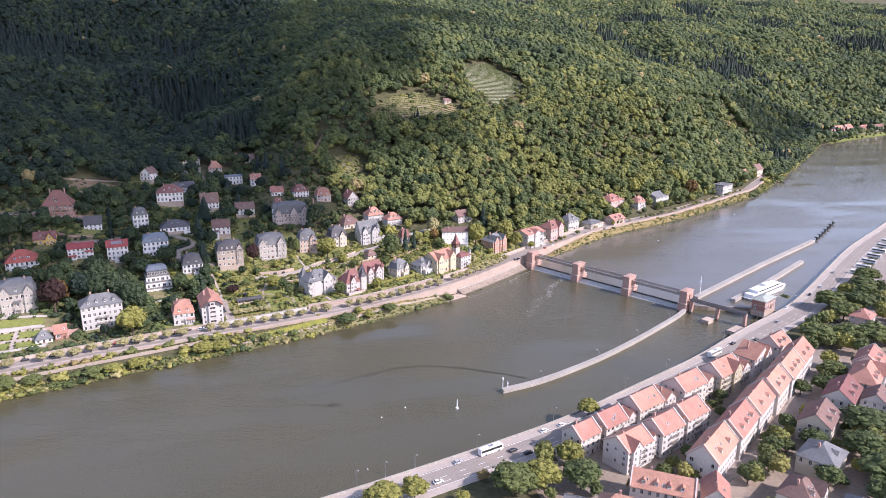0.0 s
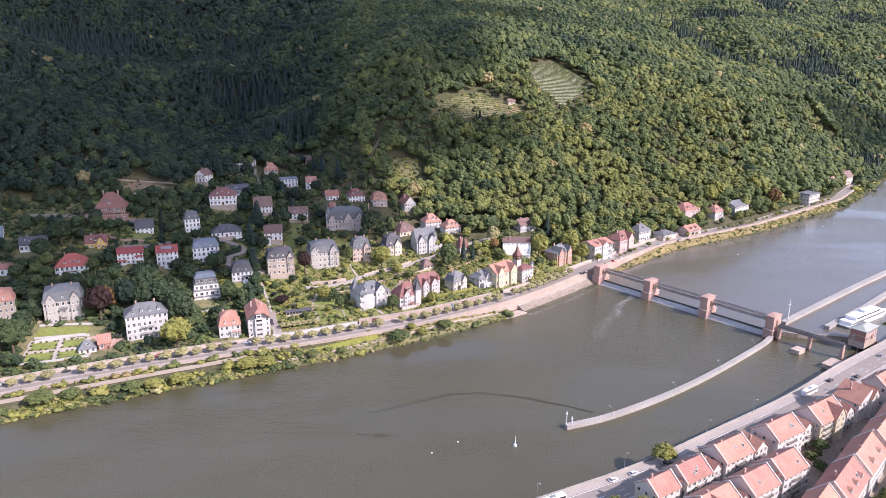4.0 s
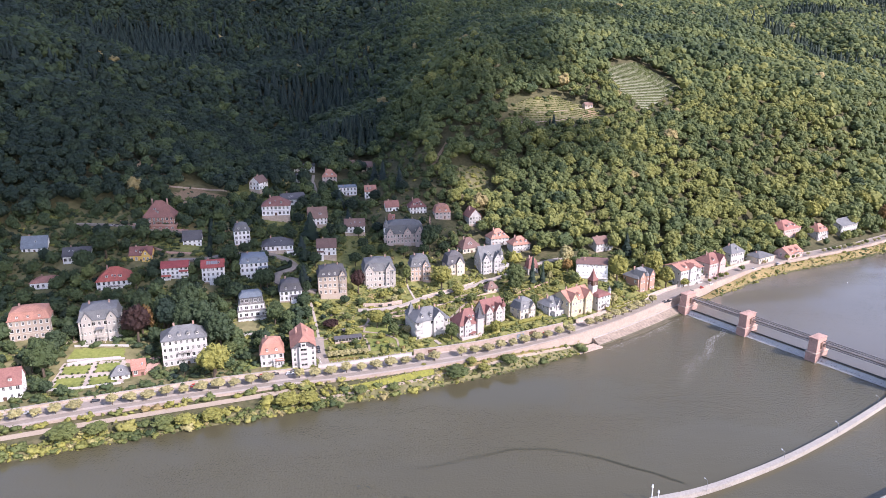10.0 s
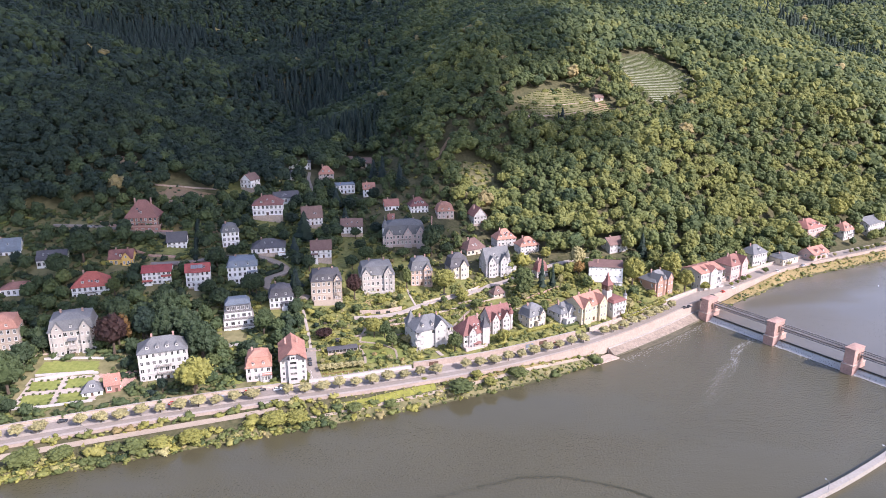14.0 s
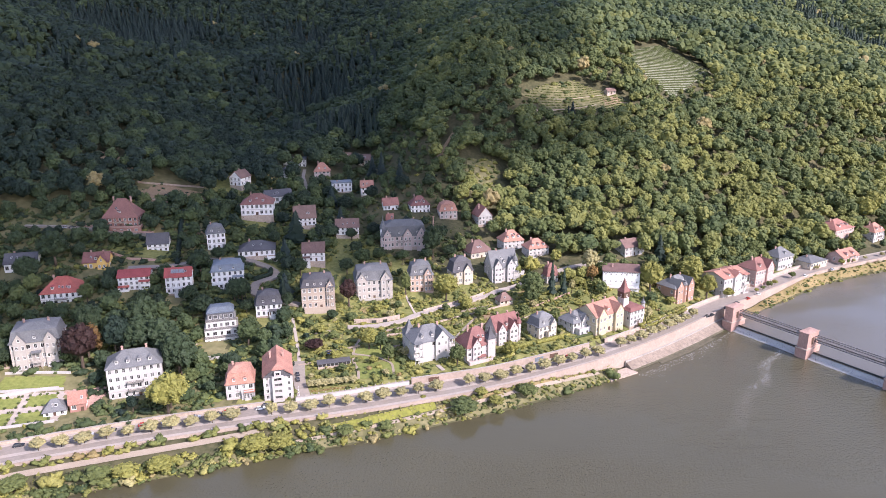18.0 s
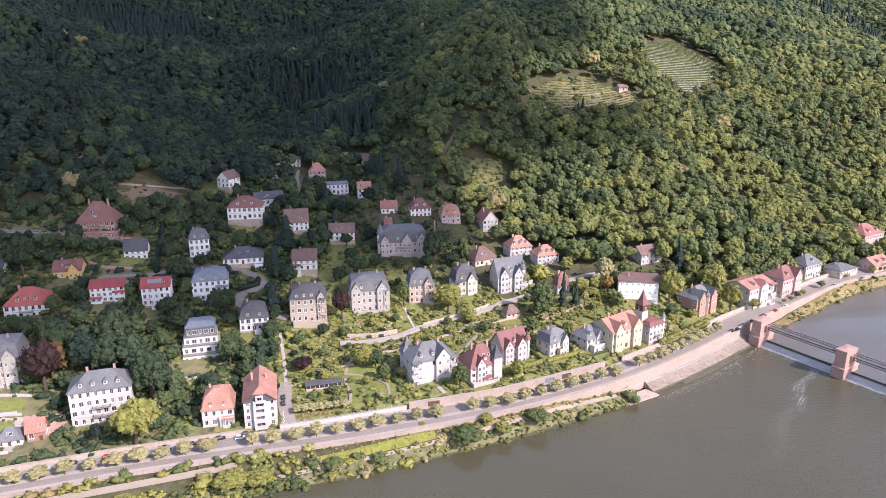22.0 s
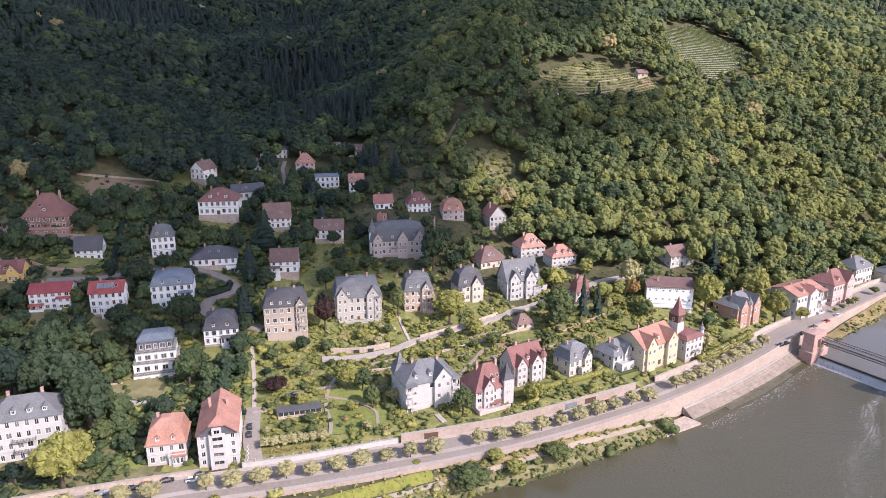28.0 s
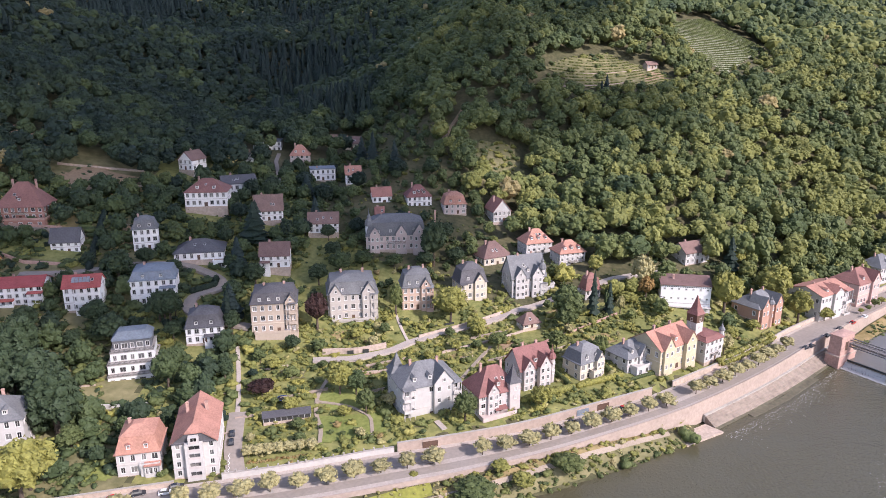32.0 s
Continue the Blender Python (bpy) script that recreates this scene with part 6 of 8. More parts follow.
woods("bank_woods", "trees hanging over the wooded bank round the bend", MID, np.stack([x, y, ground(x, y) + 3.5 + r.uniform(0, 3, len(x))], -1), np.stack([r.uniform(3.6, 6, len(x))] * 2 + [r.uniform(4, 6.5, len(x))], -1) * np.where((x > 1075) & (x < 1320), 0.5, 1.0)[:, None], np.clip(r.normal(0.4, 0.12, len(x)), 0.12, 0.7), LEAF, False)
x, y, s, r = scatter(185, 660, 560, 960, 7.5, 27)
ok = (s > 22) & (s < 52) & clear_of_houses(x, y, 9.5) & (r.random(len(x)) < 0.75)
x, y = x[ok], y[ok]
hh = r.uniform(5, 12, len(x))
woods("roadside_trees", "trees crowded round the houses along the river road", NEAR, np.stack([x, y, ground(x, y) + hh * 0.5], -1), np.stack([hh * 0.45, hh * 0.45, hh * 0.5], -1), np.clip(r.normal(0.5, 0.14, len(x)), 0.12, 0.72), LEAF, False)
row = along(BANK, 222, 545, lambda t: float(road_edge(t)) + 3.4, 1.0)
rr = random.Random(4)
for k in range(0, len(row), 6):
    if rr.random() < 0.75:
        a, b = row[k]
        hh = rr.uniform(2.6, 4.8)
        tr = tree(a, b, hh, hh * 0.55, rr.choice((0.62, 0.7, 0.88)), k, "plane_tree", "small clipped plane tree between the upstream path and road", "upstream plane trees")
        tr.location.z = float(road_level(a)) + 0.1
# clipped plane trees along the promenade
row = along(BANK, -340, 168, lambda t: float(road_edge(t)) + float(road_width(t)) * 0.4, 1.0)
d = np.concatenate([[0], np.cumsum(np.hypot(*np.diff(row, axis=0).T))])
for k, dist in enumerate(np.arange(4, d[-1], 8.4)):
    a, b = np.interp(dist, d, row[:, 0]), np.interp(dist, d, row[:, 1])
    if 100 < a < 106 or (k * 7) % 11 == 3:
        continue
    hh = 5.3 + 0.7 * math.sin(k * 2.3)
    tr = tree(a, b, hh, 3.6 + 0.45 * math.sin(k * 1.7), 0.88, k, "plane_tree", "clipped pale-green plane tree on the promenade", "plane trees along the road")
    tr.location.z = float(road_level(a)) + 0.14
    m = Mesh()
    m.box(-1.0, 1.0, -1.0, 1.0, -0.1, 0.05)
    part("tree_pit", m, CONCRETE, tr, "pale square kerb round the trunk")


def shrubs(name, label, x, y, rad, tint, seed):
    z = ground(x, y)
    woods(name, label, [leafy(s, 3, 1, 18, 0.28, 0.85, -0.6) for s in range(50 + seed, 54 + seed)], np.stack([x, y, z + rad * 0.35], -1), np.stack([rad, rad, rad * 0.8], -1), tint, LEAF)


# shrubs and hedges in the gardens
x, y, s, r = scatter(-345, 330, 380, 780, 3.4, 11)
ok = (s > road_edge(x) + road_width(x) + 2) & (s < TOWN(x) + 6) & clear_of_houses(x, y, 5.5) & clear_of_lanes(x, y, 1.0)
ok &= r.random(len(x)) < np.where((x > -62) & (x < 105), np.where(s < 118, 0.22, 0.6), 0.85)
patch = np.array([noise.noise(Vector((a * 0.11, b * 0.11, 5.0))) for a, b in zip(x, y)])
ok &= ((x < -62) | (patch > -0.25)) & ~inside(PARTERRE, x, y)
x, y = x[ok], y[ok]
# shrub tint is lowered where cloud shade lies, to the west and uphill
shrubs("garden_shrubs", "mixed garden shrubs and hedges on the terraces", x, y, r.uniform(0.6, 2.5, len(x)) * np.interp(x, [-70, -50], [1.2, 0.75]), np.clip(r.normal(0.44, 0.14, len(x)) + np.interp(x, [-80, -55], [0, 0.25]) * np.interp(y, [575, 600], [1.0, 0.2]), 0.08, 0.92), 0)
# growth along the water's edge
x, y, s, r = scatter(-400, 1000, 250, 1230, 1.8, 12)
ok = (s > -0.8) & (s < np.interp(x, [-60, 60, 96, 105, 200, 215, 600, 700], [8.5, 4.6, 4.0, -1, -1, 6.5, 6.5, 9]))
ok &= r.random(len(x)) < np.where(s < 3, 0.9, 0.7)
x, y, s = x[ok], y[ok], s[ok]
shrubs("bank_growth", "reeds, grasses and low willow scrub along the water", x, y, r.lognormal(-0.4, 0.5, len(x)) * np.interp(x, [-70, -40, 100, 200, 210, 500, 800], [1.7, 1.3, 1.1, 1.0, 0.8, 1.2, 2.2]), np.clip(r.normal(0.66, 0.12, len(x)) + 0.14 * np.sin(x * 0.11) * np.sin(x * 0.037), 0.35, 0.9), 8)
x, y, s, r = scatter(-340, 100, 330, 480, 2.7, 13)
ok = (s > np.where(x > -62, 6.0, 15.2)) & (s < road_edge(x) - 0.8) & (r.random(len(x)) < 0.8) & ~((x > -36) & (x < 13))
x, y = x[ok], y[ok]
patch = np.array([noise.noise(Vector((a * 0.06, b * 0.06, 2.0))) for a, b in zip(x, y)])
shrubs("slope_shrubs", "olive and yellow shrubs on the slope below the road", x, y, r.uniform(0.7, 2.3, len(x)) * np.interp(x, [-62, 10], [1.15, 0.7]), np.clip(0.74 + patch * 0.3 + r.normal(0, 0.07, len(x)), 0.45, 0.93), 16)
x, y, s, r = scatter(-36, 14, 400, 460, 1.5, 14)
ok = (s > 6.4) & (s < road_edge(x) - 0.8) & (r.random(len(x)) < 0.4)
x, y = x[ok], y[ok]
shrubs("meadow_tufts", "tall yellow-green grass tufts in the meadow strip", x, y, r.uniform(0.3, 0.65, len(x)), np.clip(r.normal(0.84, 0.02, len(x)), 0.78, 0.88), 32)
x, y, s, r = scatter(10, 102, 430, 500, 1.6, 18)
ok = (s > 5.9) & (s < road_edge(x) - 0.5) & (r.random(len(x)) < 0.7)
x, y = x[ok], y[ok]
shrubs("bank_tufts", "dry grass tufts and brambles on the bank", x, y, r.uniform(0.3, 1.0, len(x)), np.clip(r.normal(0.82, 0.06, len(x)), 0.6, 0.93), 44)
x, y, s, r = scatter(15, 66, 664, 726, 3.6, 15)
ok = inside(CLEARINGS[4], x, y) & (r.random(len(x)) < 0.85)
x, y = x[ok], y[ok]
shrubs("slope_scrub", "scattered scrub on the open slope", x, y, r.uniform(0.8, 2.9, len(x)), np.clip(r.normal(0.66, 0.12, len(x)), 0.4, 0.9), 36)
for k, (x, y, rad, h, tint) in enumerate(((-163, 373, 6.0, 9, 0.62), (-150, 378, 4.5, 7, 0.66), (-122, 386, 4.5, 6.5, 0.68), (-112, 389, 4.0, 6, 0.7), (-100, 393, 4.6, 7, 0.70), (-66, 406, 5.6, 8.5, 0.78), (-56, 409, 4.6, 7.5, 0.74), (-30, 419, 3.0, 5, 0.66), (-13, 424, 2.8, 4.5, 0.66), (22, 438, 5.6, 8.5, 0.5), (37, 445, 3.0, 6, 0.7), (52, 453, 4.6, 7.0, 0.66), (-205, 356, 5, 8, 0.5), (-235, 345, 5, 8, 0.55), (-270, 332, 5, 8, 0.5), (88, 481, 2.4, 3.4, 0.78), (30, 448, 2.4, 4.5, 0.8), (97, 486, 2.2, 3.0, 0.8))):
    tree(x, y, h * 0.95, rad * 1.3, tint, k, "willow_bush", "rounded willow bush leaning over the water's edge", "bank bushes")

# ---- gardens, vineyard and clearings ----
def drape(name, label, poly, mat, lift=0.25, step=3.0, category="meadow"):
    xs = np.arange(min(p[0] for p in poly), max(p[0] for p in poly) + step, step)
    ys = np.arange(min(p[1] for p in poly), max(p[1] for p in poly) + step, step)
    X, Y = np.meshgrid(xs, ys)
    Z = land(X, Y) + lift
    m = Mesh()
    cx, cy = (X[:-1, :-1] + step / 2), (Y[:-1, :-1] + step / 2)
    keep = inside(poly, cx, cy)
    for j, i in zip(*np.where(keep)):
        m.face([(X[b, a], Y[b, a], Z[b, a]) for b, a in ((j, i), (j, i + 1), (j + 1, i + 1), (j + 1, i))])
    return tagged(new(name, m.data(name, mat, True)), label, category, kind="structure")


drape("shore_meadow", "green meadow by the river under the far village", [(1050, 1246), (1100, 1272), (1330, 1386), (1330, 1400), (1085, 1300), (1040, 1262)], LAWN, 0.3, 6.0)
drape("vineyard_ground", "grassy vineyard slope among the woods", VINEYARD, VINE_GROUND, 0.8)
drape("terrace_meadow", "pale terraced meadow in a clearing", CLEARINGS[1], SCRUB, 0.9)
for k in (2, 3, 4):
    drape("clearing", "bare brownish clearing on the slope", CLEARINGS[k], SOIL if k < 4 else SCRUB, 0.5)
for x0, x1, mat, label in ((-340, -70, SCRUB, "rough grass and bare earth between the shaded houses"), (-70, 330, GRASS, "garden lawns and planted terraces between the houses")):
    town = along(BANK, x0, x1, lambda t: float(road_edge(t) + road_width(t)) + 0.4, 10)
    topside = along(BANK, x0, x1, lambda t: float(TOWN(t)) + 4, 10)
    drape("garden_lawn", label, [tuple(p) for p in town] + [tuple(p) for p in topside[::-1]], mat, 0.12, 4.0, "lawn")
x, y, s, r = scatter(76, 190, 788, 845, 6.5, 19)
ok = inside(CLEARINGS[1], x, y) & (r.random(len(x)) < 0.33)
x, y = x[ok], y[ok]
shrubs("terrace_scrub", "bushes grown up between the terraces", x, y, r.uniform(1.2, 3.4, len(x)), np.clip(r.normal(0.55, 0.14, len(x)), 0.2, 0.8), 40)
vines = tagged(new("vine_rows"), "rows of staked vines across the slope", "vineyard", kind="stuff")
VR = [crown(s, 1, 6, 0.5, 0.3, 0.8, -0.9) for s in (70, 71)]
for poly, gap, nm in ((VINEYARD, 3.6, "vine_row"), (CLEARINGS[1], 3.4, "terrace_row")):
    pts = []
    for c in np.arange(700, 1000, gap):
        for a in np.arange(60, 300, 1.9):
            pts.append((a, c + 0.35 * (a - 180)))
    p = np.array(pts)
    p = p[inside(poly, p[:, 0], p[:, 1])]
    jr = np.random.default_rng(3)
    if nm == "terrace_row":
        p = p[jr.random(len(p)) < 0.7]
    sc = np.tile([[1.4, 0.55, 0.8]], (len(p), 1)) * jr.uniform(0.6, 1.2, (len(p), 1))
    v = woods(nm, "", VR, np.stack([p[:, 0], p[:, 1], land(p[:, 0], p[:, 1]) + 1.4], -1), sc, np.full(len(p), 0.6 if nm == "vine_row" else 0.66), LEAF)
    v.parent = vines
    for key in ("label", "category", "kind"):
        if key in v:
            del v[key]

# ---- the near bank ----
drape("courtyards", "paved courtyards and parking between the quayside houses", [(85, 235), (112, 272), (235, 330), (300, 345), (420, 440), (560, 560), (640, 540), (300, 240), (190, 180), (90, 190)], COURT, 0.06, 8.0, "pavement")
for pts, half in (([(118, 196), (150, 222), (190, 240), (222, 265), (255, 295), (285, 325), (310, 352)], 4.0), ([(80, 250), (110, 225), (140, 200)], 3.5), ([(330, 340), (420, 430), (520, 520)], 9.0)):
    P = np.array(pts, float)
    t = np.linspace(0, len(P) - 1, 40)
    x, y = np.interp(t, range(len(P)), P[:, 0]), np.interp(t, range(len(P)), P[:, 1])
    dx, dy = np.gradient(x), np.gradient(y)
    L = np.hypot(dx, dy)
    tagged(new("side_road", ribbon(np.stack([x - dy / L * half, y + dx / L * half], 1), np.stack([x + dy / L * half, y - dx / L * half], 1), [6.1] * 40, [6.1] * 40, 0.4).data("side_road", ASPHALT)), "asphalt side street behind the quay", "road", kind="structure")
for x, y, w, d, e, r, roof, wall, tile, st, yaw, kw in (
        (114, 259, 13, 11, 9.6, 14.0, "gx", "salmon", "salmon", 3, 27, {}), (129, 266, 15, 12, 10.4, 15.0, "gx", "salmon", "salmon", 3, 27, {"balcony": 2}),
        (151, 277, 18, 13, 11.5, 16.5, "gx", "salmon", "salmon", 4, 27, {"balcony": 3}), (181, 290, 19, 13, 12, 17, "gx", "salmon", "salmon", 4, 27, {"balcony": 3}),
        (208, 302, 20, 14, 12, 17.5, "gx", "yellow", "salmon", 4, 27, {"balcony": 3, "gable": 0.2}), (130, 246, 17, 13, 11, 15.5, "gx", "white", "salmon", 4, 27, {"balcony": 3, "gable": -0.2}),
        (150, 255, 16, 13, 11.5, 16.5, "gx", "white", "salmon", 4, 27, {"balcony": 3}), (167, 264, 16, 13, 12, 17, "gx", "white", "salmon", 4, 27, {"balcony": 3}),
        (163, 235, 25, 13, 10.5, 17.0, "gx", "white", "salmon", 3, 40, {"dormers": 2}), (184, 251, 25, 13, 11, 17.5, "gx", "salmon", "salmon", 3, 40, {"dormers": 3}),
        (204, 267, 25, 13, 11.5, 18, "gx", "white", "salmon", 3, 40, {"dormers": 2}), (223, 281, 22, 13, 12, 18.5, "gx", "salmon", "salmon", 3, 40, {"dormers": 2}),
        (242, 296, 24, 13, 12, 18.5, "gx", "white", "salmon", 3, 40, {"dormers": 3}), (260, 311, 22, 13, 12, 18.5, "gx", "white", "red", 3, 40, {"dormers": 2}),
        (240, 320, 18, 12, 10, 16, "gy", "white", "salmon", 3, 27, {"gable": 0.2}), (131, 217, 24, 11, 8.5, 13.5, "gx", "white", "salmon", 2, -32, {"dormers": 4}),
        (150, 211, 13, 10, 7, 12, "gx", "white", "red", 2, 60, {}), (113, 205, 26, 12, 8, 13, "hip", "white", "salmon", 2, -32, {"dormers": 2}),
        (227, 251, 20, 14, 9.5, 15, "gx", "cream", "brown", 3, 40, {"dormers": 2}), (254, 269, 22, 14, 10.5, 16, "gx", "white", "maroon", 3, 40, {"dormers": 2}),
        (280, 283, 26, 14, 11, 17, "hip", "white", "salmon", 3, 40, {"dormers": 3, "gable": 0.25}), (208, 225, 17, 15, 8.5, 13.5, "hip", "cream", "slate", 2, 35, {"dormers": 1}),
        (183, 205, 16, 13, 7.5, 12.5, "hip", "white", "brown", 2, 35, {"dormers": 2, "gable": 0.2}), (470, 440, 60, 16, 7, 9, "flat", "stone", "slate", 2, 40, {}), (350, 365, 14, 12, 8, 12, "hip", "pink", "salmon", 2, 35, {}),
        (121, 262, 8, 8, 8.0, 11.5, "gy", "salmon", "salmon", 2, 27, {"balcony": 1}), (140, 271, 8, 9, 8.5, 12.5, "gy", "white", "salmon", 3, 27, {"balcony": 2}), (166, 283.5, 9, 9, 9.5, 13.5, "gy", "white", "salmon", 3, 27, {"balcony": 2}),
        (195, 296, 9, 9, 9.5, 13.5, "gy", "salmon", "salmon", 3, 27, {"balcony": 2}), (140, 250, 7, 9, 9.0, 13.0, "gy", "white", "red", 3, 27, {"balcony": 2}), (159, 259.5, 7, 9, 9.5, 13.5, "gy", "white", "salmon", 3, 27, {"balcony": 2}),
        (176, 268.5, 8, 9, 9.5, 13.5, "gy", "white", "red", 3, 27, {"balcony": 2}), (224, 309, 8, 9, 9.0, 13.0, "gy", "white", "salmon", 3, 27, {"balcony": 2}), (262, 332, 15, 12, 10, 15, "gx", "white", "salmon", 3, 30, {"dormers": 2}), (96, 214, 14, 9, 5, 6, "flat", "stone", "slate", 1, -32, {}),
        (196, 190, 15, 12, 7.5, 12, "hip", "cream", "slate", 2, 35, {"dormers": 2}), (268, 262, 14, 12, 9.5, 14, "gx", "white", "brown", 3, 40, {}), (297, 300, 20, 13, 10.5, 16, "gx", "white", "salmon", 3, 40, {"dormers": 2})):
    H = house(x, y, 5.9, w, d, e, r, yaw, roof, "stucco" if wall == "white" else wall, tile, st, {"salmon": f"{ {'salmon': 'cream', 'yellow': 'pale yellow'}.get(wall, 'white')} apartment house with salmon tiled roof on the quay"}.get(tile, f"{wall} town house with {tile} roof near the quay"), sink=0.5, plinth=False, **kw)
    if roof == "gx" and tile == "salmon":
        for side in (-1, 1):
            m = Mesh()
            a, b = side * w / 2 - 0.22, side * w / 2 + 0.22
            prof = [(-d / 2 - 0.5, e - 0.6), (-d / 2 - 0.5, e + 0.25), (0, r + 0.55), (d / 2 + 0.5, e + 0.25), (d / 2 + 0.5, e - 0.6)]
            m.loft([[(a, u, v) for u, v in prof], [(b, u, v) for u, v in prof]], 0, True, True)
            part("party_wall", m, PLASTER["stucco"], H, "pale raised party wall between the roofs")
for k, (x, y, h, rad, tint) in enumerate(((129, 287, 8, 4.5, 0.55), (23, 234, 9, 6.5, 0.62), (36, 238, 8, 5, 0.66), (75, 233, 12, 8, 0.45), (88, 235, 11, 6.5, 0.6), (104, 247, 11, 5.5, 0.62), (103, 231, 12, 7, 0.4), (54, 231, 5, 2.2, 0.7), (66, 245, 3.5, 2.4, 0.93), (223, 342, 7, 4.5, 0.35), (350, 394, 13, 9, 0.45), (369, 390, 13, 9, 0.4), (388, 405, 12, 8, 0.5), (300, 342, 12, 9, 0.45), (316, 338, 13, 9, 0.5), (332, 335, 13, 9, 0.5), (196, 240, 8, 4, 0.4), (215, 256, 8, 4, 0.4), (246, 287, 8, 4, 0.4), (203, 240, 6, 3, 0.4), (203, 214, 9, 5, 0.4), (232, 229, 12, 8, 0.35), (247, 245, 13, 9, 0.35), (226, 210, 13, 9, 0.3), (157, 243, 6, 3, 0.35), (201, 288, 6, 3, 0.4), (178, 226, 7, 3, 0.4), (336, 428, 6, 4, 0.35), (346, 434, 7, 4, 0.35), (405, 478, 6, 4.5, 0.3), (456, 518, 6, 4, 0.35), (478, 535, 6, 4, 0.35), (520, 566, 5, 4, 0.3), (540, 580, 5, 4, 0.3), (265, 230, 12, 8, 0.35), (260, 215, 12, 8, 0.35), (285, 255, 12, 8, 0.4), (300, 270, 12, 8, 0.4), (120, 270, 5, 2.5, 0.45), (95, 255, 5, 3, 0.8), (140, 232, 6, 3, 0.5), (172, 222, 8, 4, 0.4), (186, 228, 8, 4, 0.45), (216, 240, 9, 5, 0.35), (238, 262, 9, 4, 0.4), (262, 285, 9, 5, 0.4), (218, 302, 5, 2.5, 0.5), (165, 282, 5, 2.5, 0.5), (140, 262, 5, 2.2, 0.45), (244, 210, 13, 9, 0.35), (215, 196, 12, 8, 0.4), (238, 190, 13, 9, 0.35), (275, 300, 10, 6, 0.45), (345, 375, 12, 8, 0.45), (400, 420, 12, 8, 0.4), (420, 440, 12, 8, 0.45))):
    tree(x, y, h * 1.12, rad * 1.3, min(tint + 0.14, 0.8) if tint < 0.8 else tint, k, group="trees on the near bank")

x, y, s, r = scatter(90, 420, 170, 420, 8.0, 31)
q = -offset(QUAY, x, y)
near_spots = np.array([(o.matrix_basis.translation.x, o.matrix_basis.translation.y) for o in scene.objects if o.get("category") == "house"])
ok = (q > 24) & (q < 150) & (r.random(len(x)) < 0.36)
court = []
for k, (a, b) in enumerate(zip(x[ok], y[ok])):
    d = np.min(np.hypot(near_spots[:, 0] - a, near_spots[:, 1] - b))
    if d > 11.5:
        hh = min(11.0, 3.5 + (d - 11.5) * 0.9)
        court.append((a, b, 5.9 + hh * 0.58, hh * 0.46, hh * 0.5))
court = np.array(court)
woods("courtyard_trees", "green trees between the quayside houses", [leafy(s, 16, 1, 300, 0.1, 0.9, -0.8) for s in (81, 82, 83)], court[:, :3], court[:, [3, 3, 4]], np.clip(r.normal(0.64, 0.1, len(court)), 0.3, 0.82), LEAF, False)


# ---- street lamps ----
def street_lamp(x, y, z, yaw, h=8.0):
    ob = thing("street_lamp", "grey steel street lamp with curved arm", "street lamp", pose(x, y, z, 0, 0, yaw), "street lamps")
    m = Mesh()
    m.tube((0, 0, 0), (0, 0, h - 0.6), 0.11, 0.07, 8)
    part("pole", m, STEEL, ob)
    m = Mesh()
    m.tube((0, 0, h - 0.65), (0.5, 0, h - 0.1), 0.06, 0.05, 6)
    m.tube((0.45, 0, h - 0.12), (1.3, 0, h), 0.05, 0.05, 6)
    part("arm", m, STEEL, ob)
    m = Mesh()
    m.loft([[(1.1, -0.14, h - 0.08), (2.0, -0.1, h + 0.02), (2.0, 0.1, h + 0.02), (1.1, 0.14, h - 0.08)], [(1.15, -0.1, h + 0.1), (1.95, -0.06, h + 0.14), (1.95, 0.06, h + 0.14), (1.15, 0.1, h + 0.1)]], 0, True, True)
    part("lamp_head", m, PAINT, ob)


for x, y in ((39, 256.5), (26, 253.4), (68.5, 267.3), (110.5, 284.5), (158, 307.5), (14, 249.5), (190, 324), (246, 357), (285, 381), (330, 406), (380, 447), (430, 489)):
    street_lamp(x, y, 6.14, -65)
for x, y in ((122, 333.6), (164, 355), (201, 379), (236, 405)):
    street_lamp(x, y, 2.3, 120, 5.5)


# ---- vehicles ----
CAR_PAINT = {k: glass_like("car_" + k, c, 0.25) for k, c in {"white": (0.75, 0.75, 0.75), "red": (0.45, 0.03, 0.02), "dark": (0.03, 0.033, 0.04), "silver": (0.45, 0.46, 0.48), "blue": (0.04, 0.08, 0.2)}.items()}


def wheels(ob, spots, r, wide):
    for x, y in spots:
        m = Mesh()
        m.tube((x, y - wide / 2, r), (x, y + wide / 2, r), r, r, 12)
        w = part("wheel", m, RUBBER, ob)
        m = Mesh()
        s = 1 if y > 0 else -1
        m.tube((x, y + s * (wide / 2 - 0.02), r), (x, y + s * (wide / 2 + 0.02), r), r * 0.6, r * 0.55, 10)
        part("rim", m, STEEL, w)


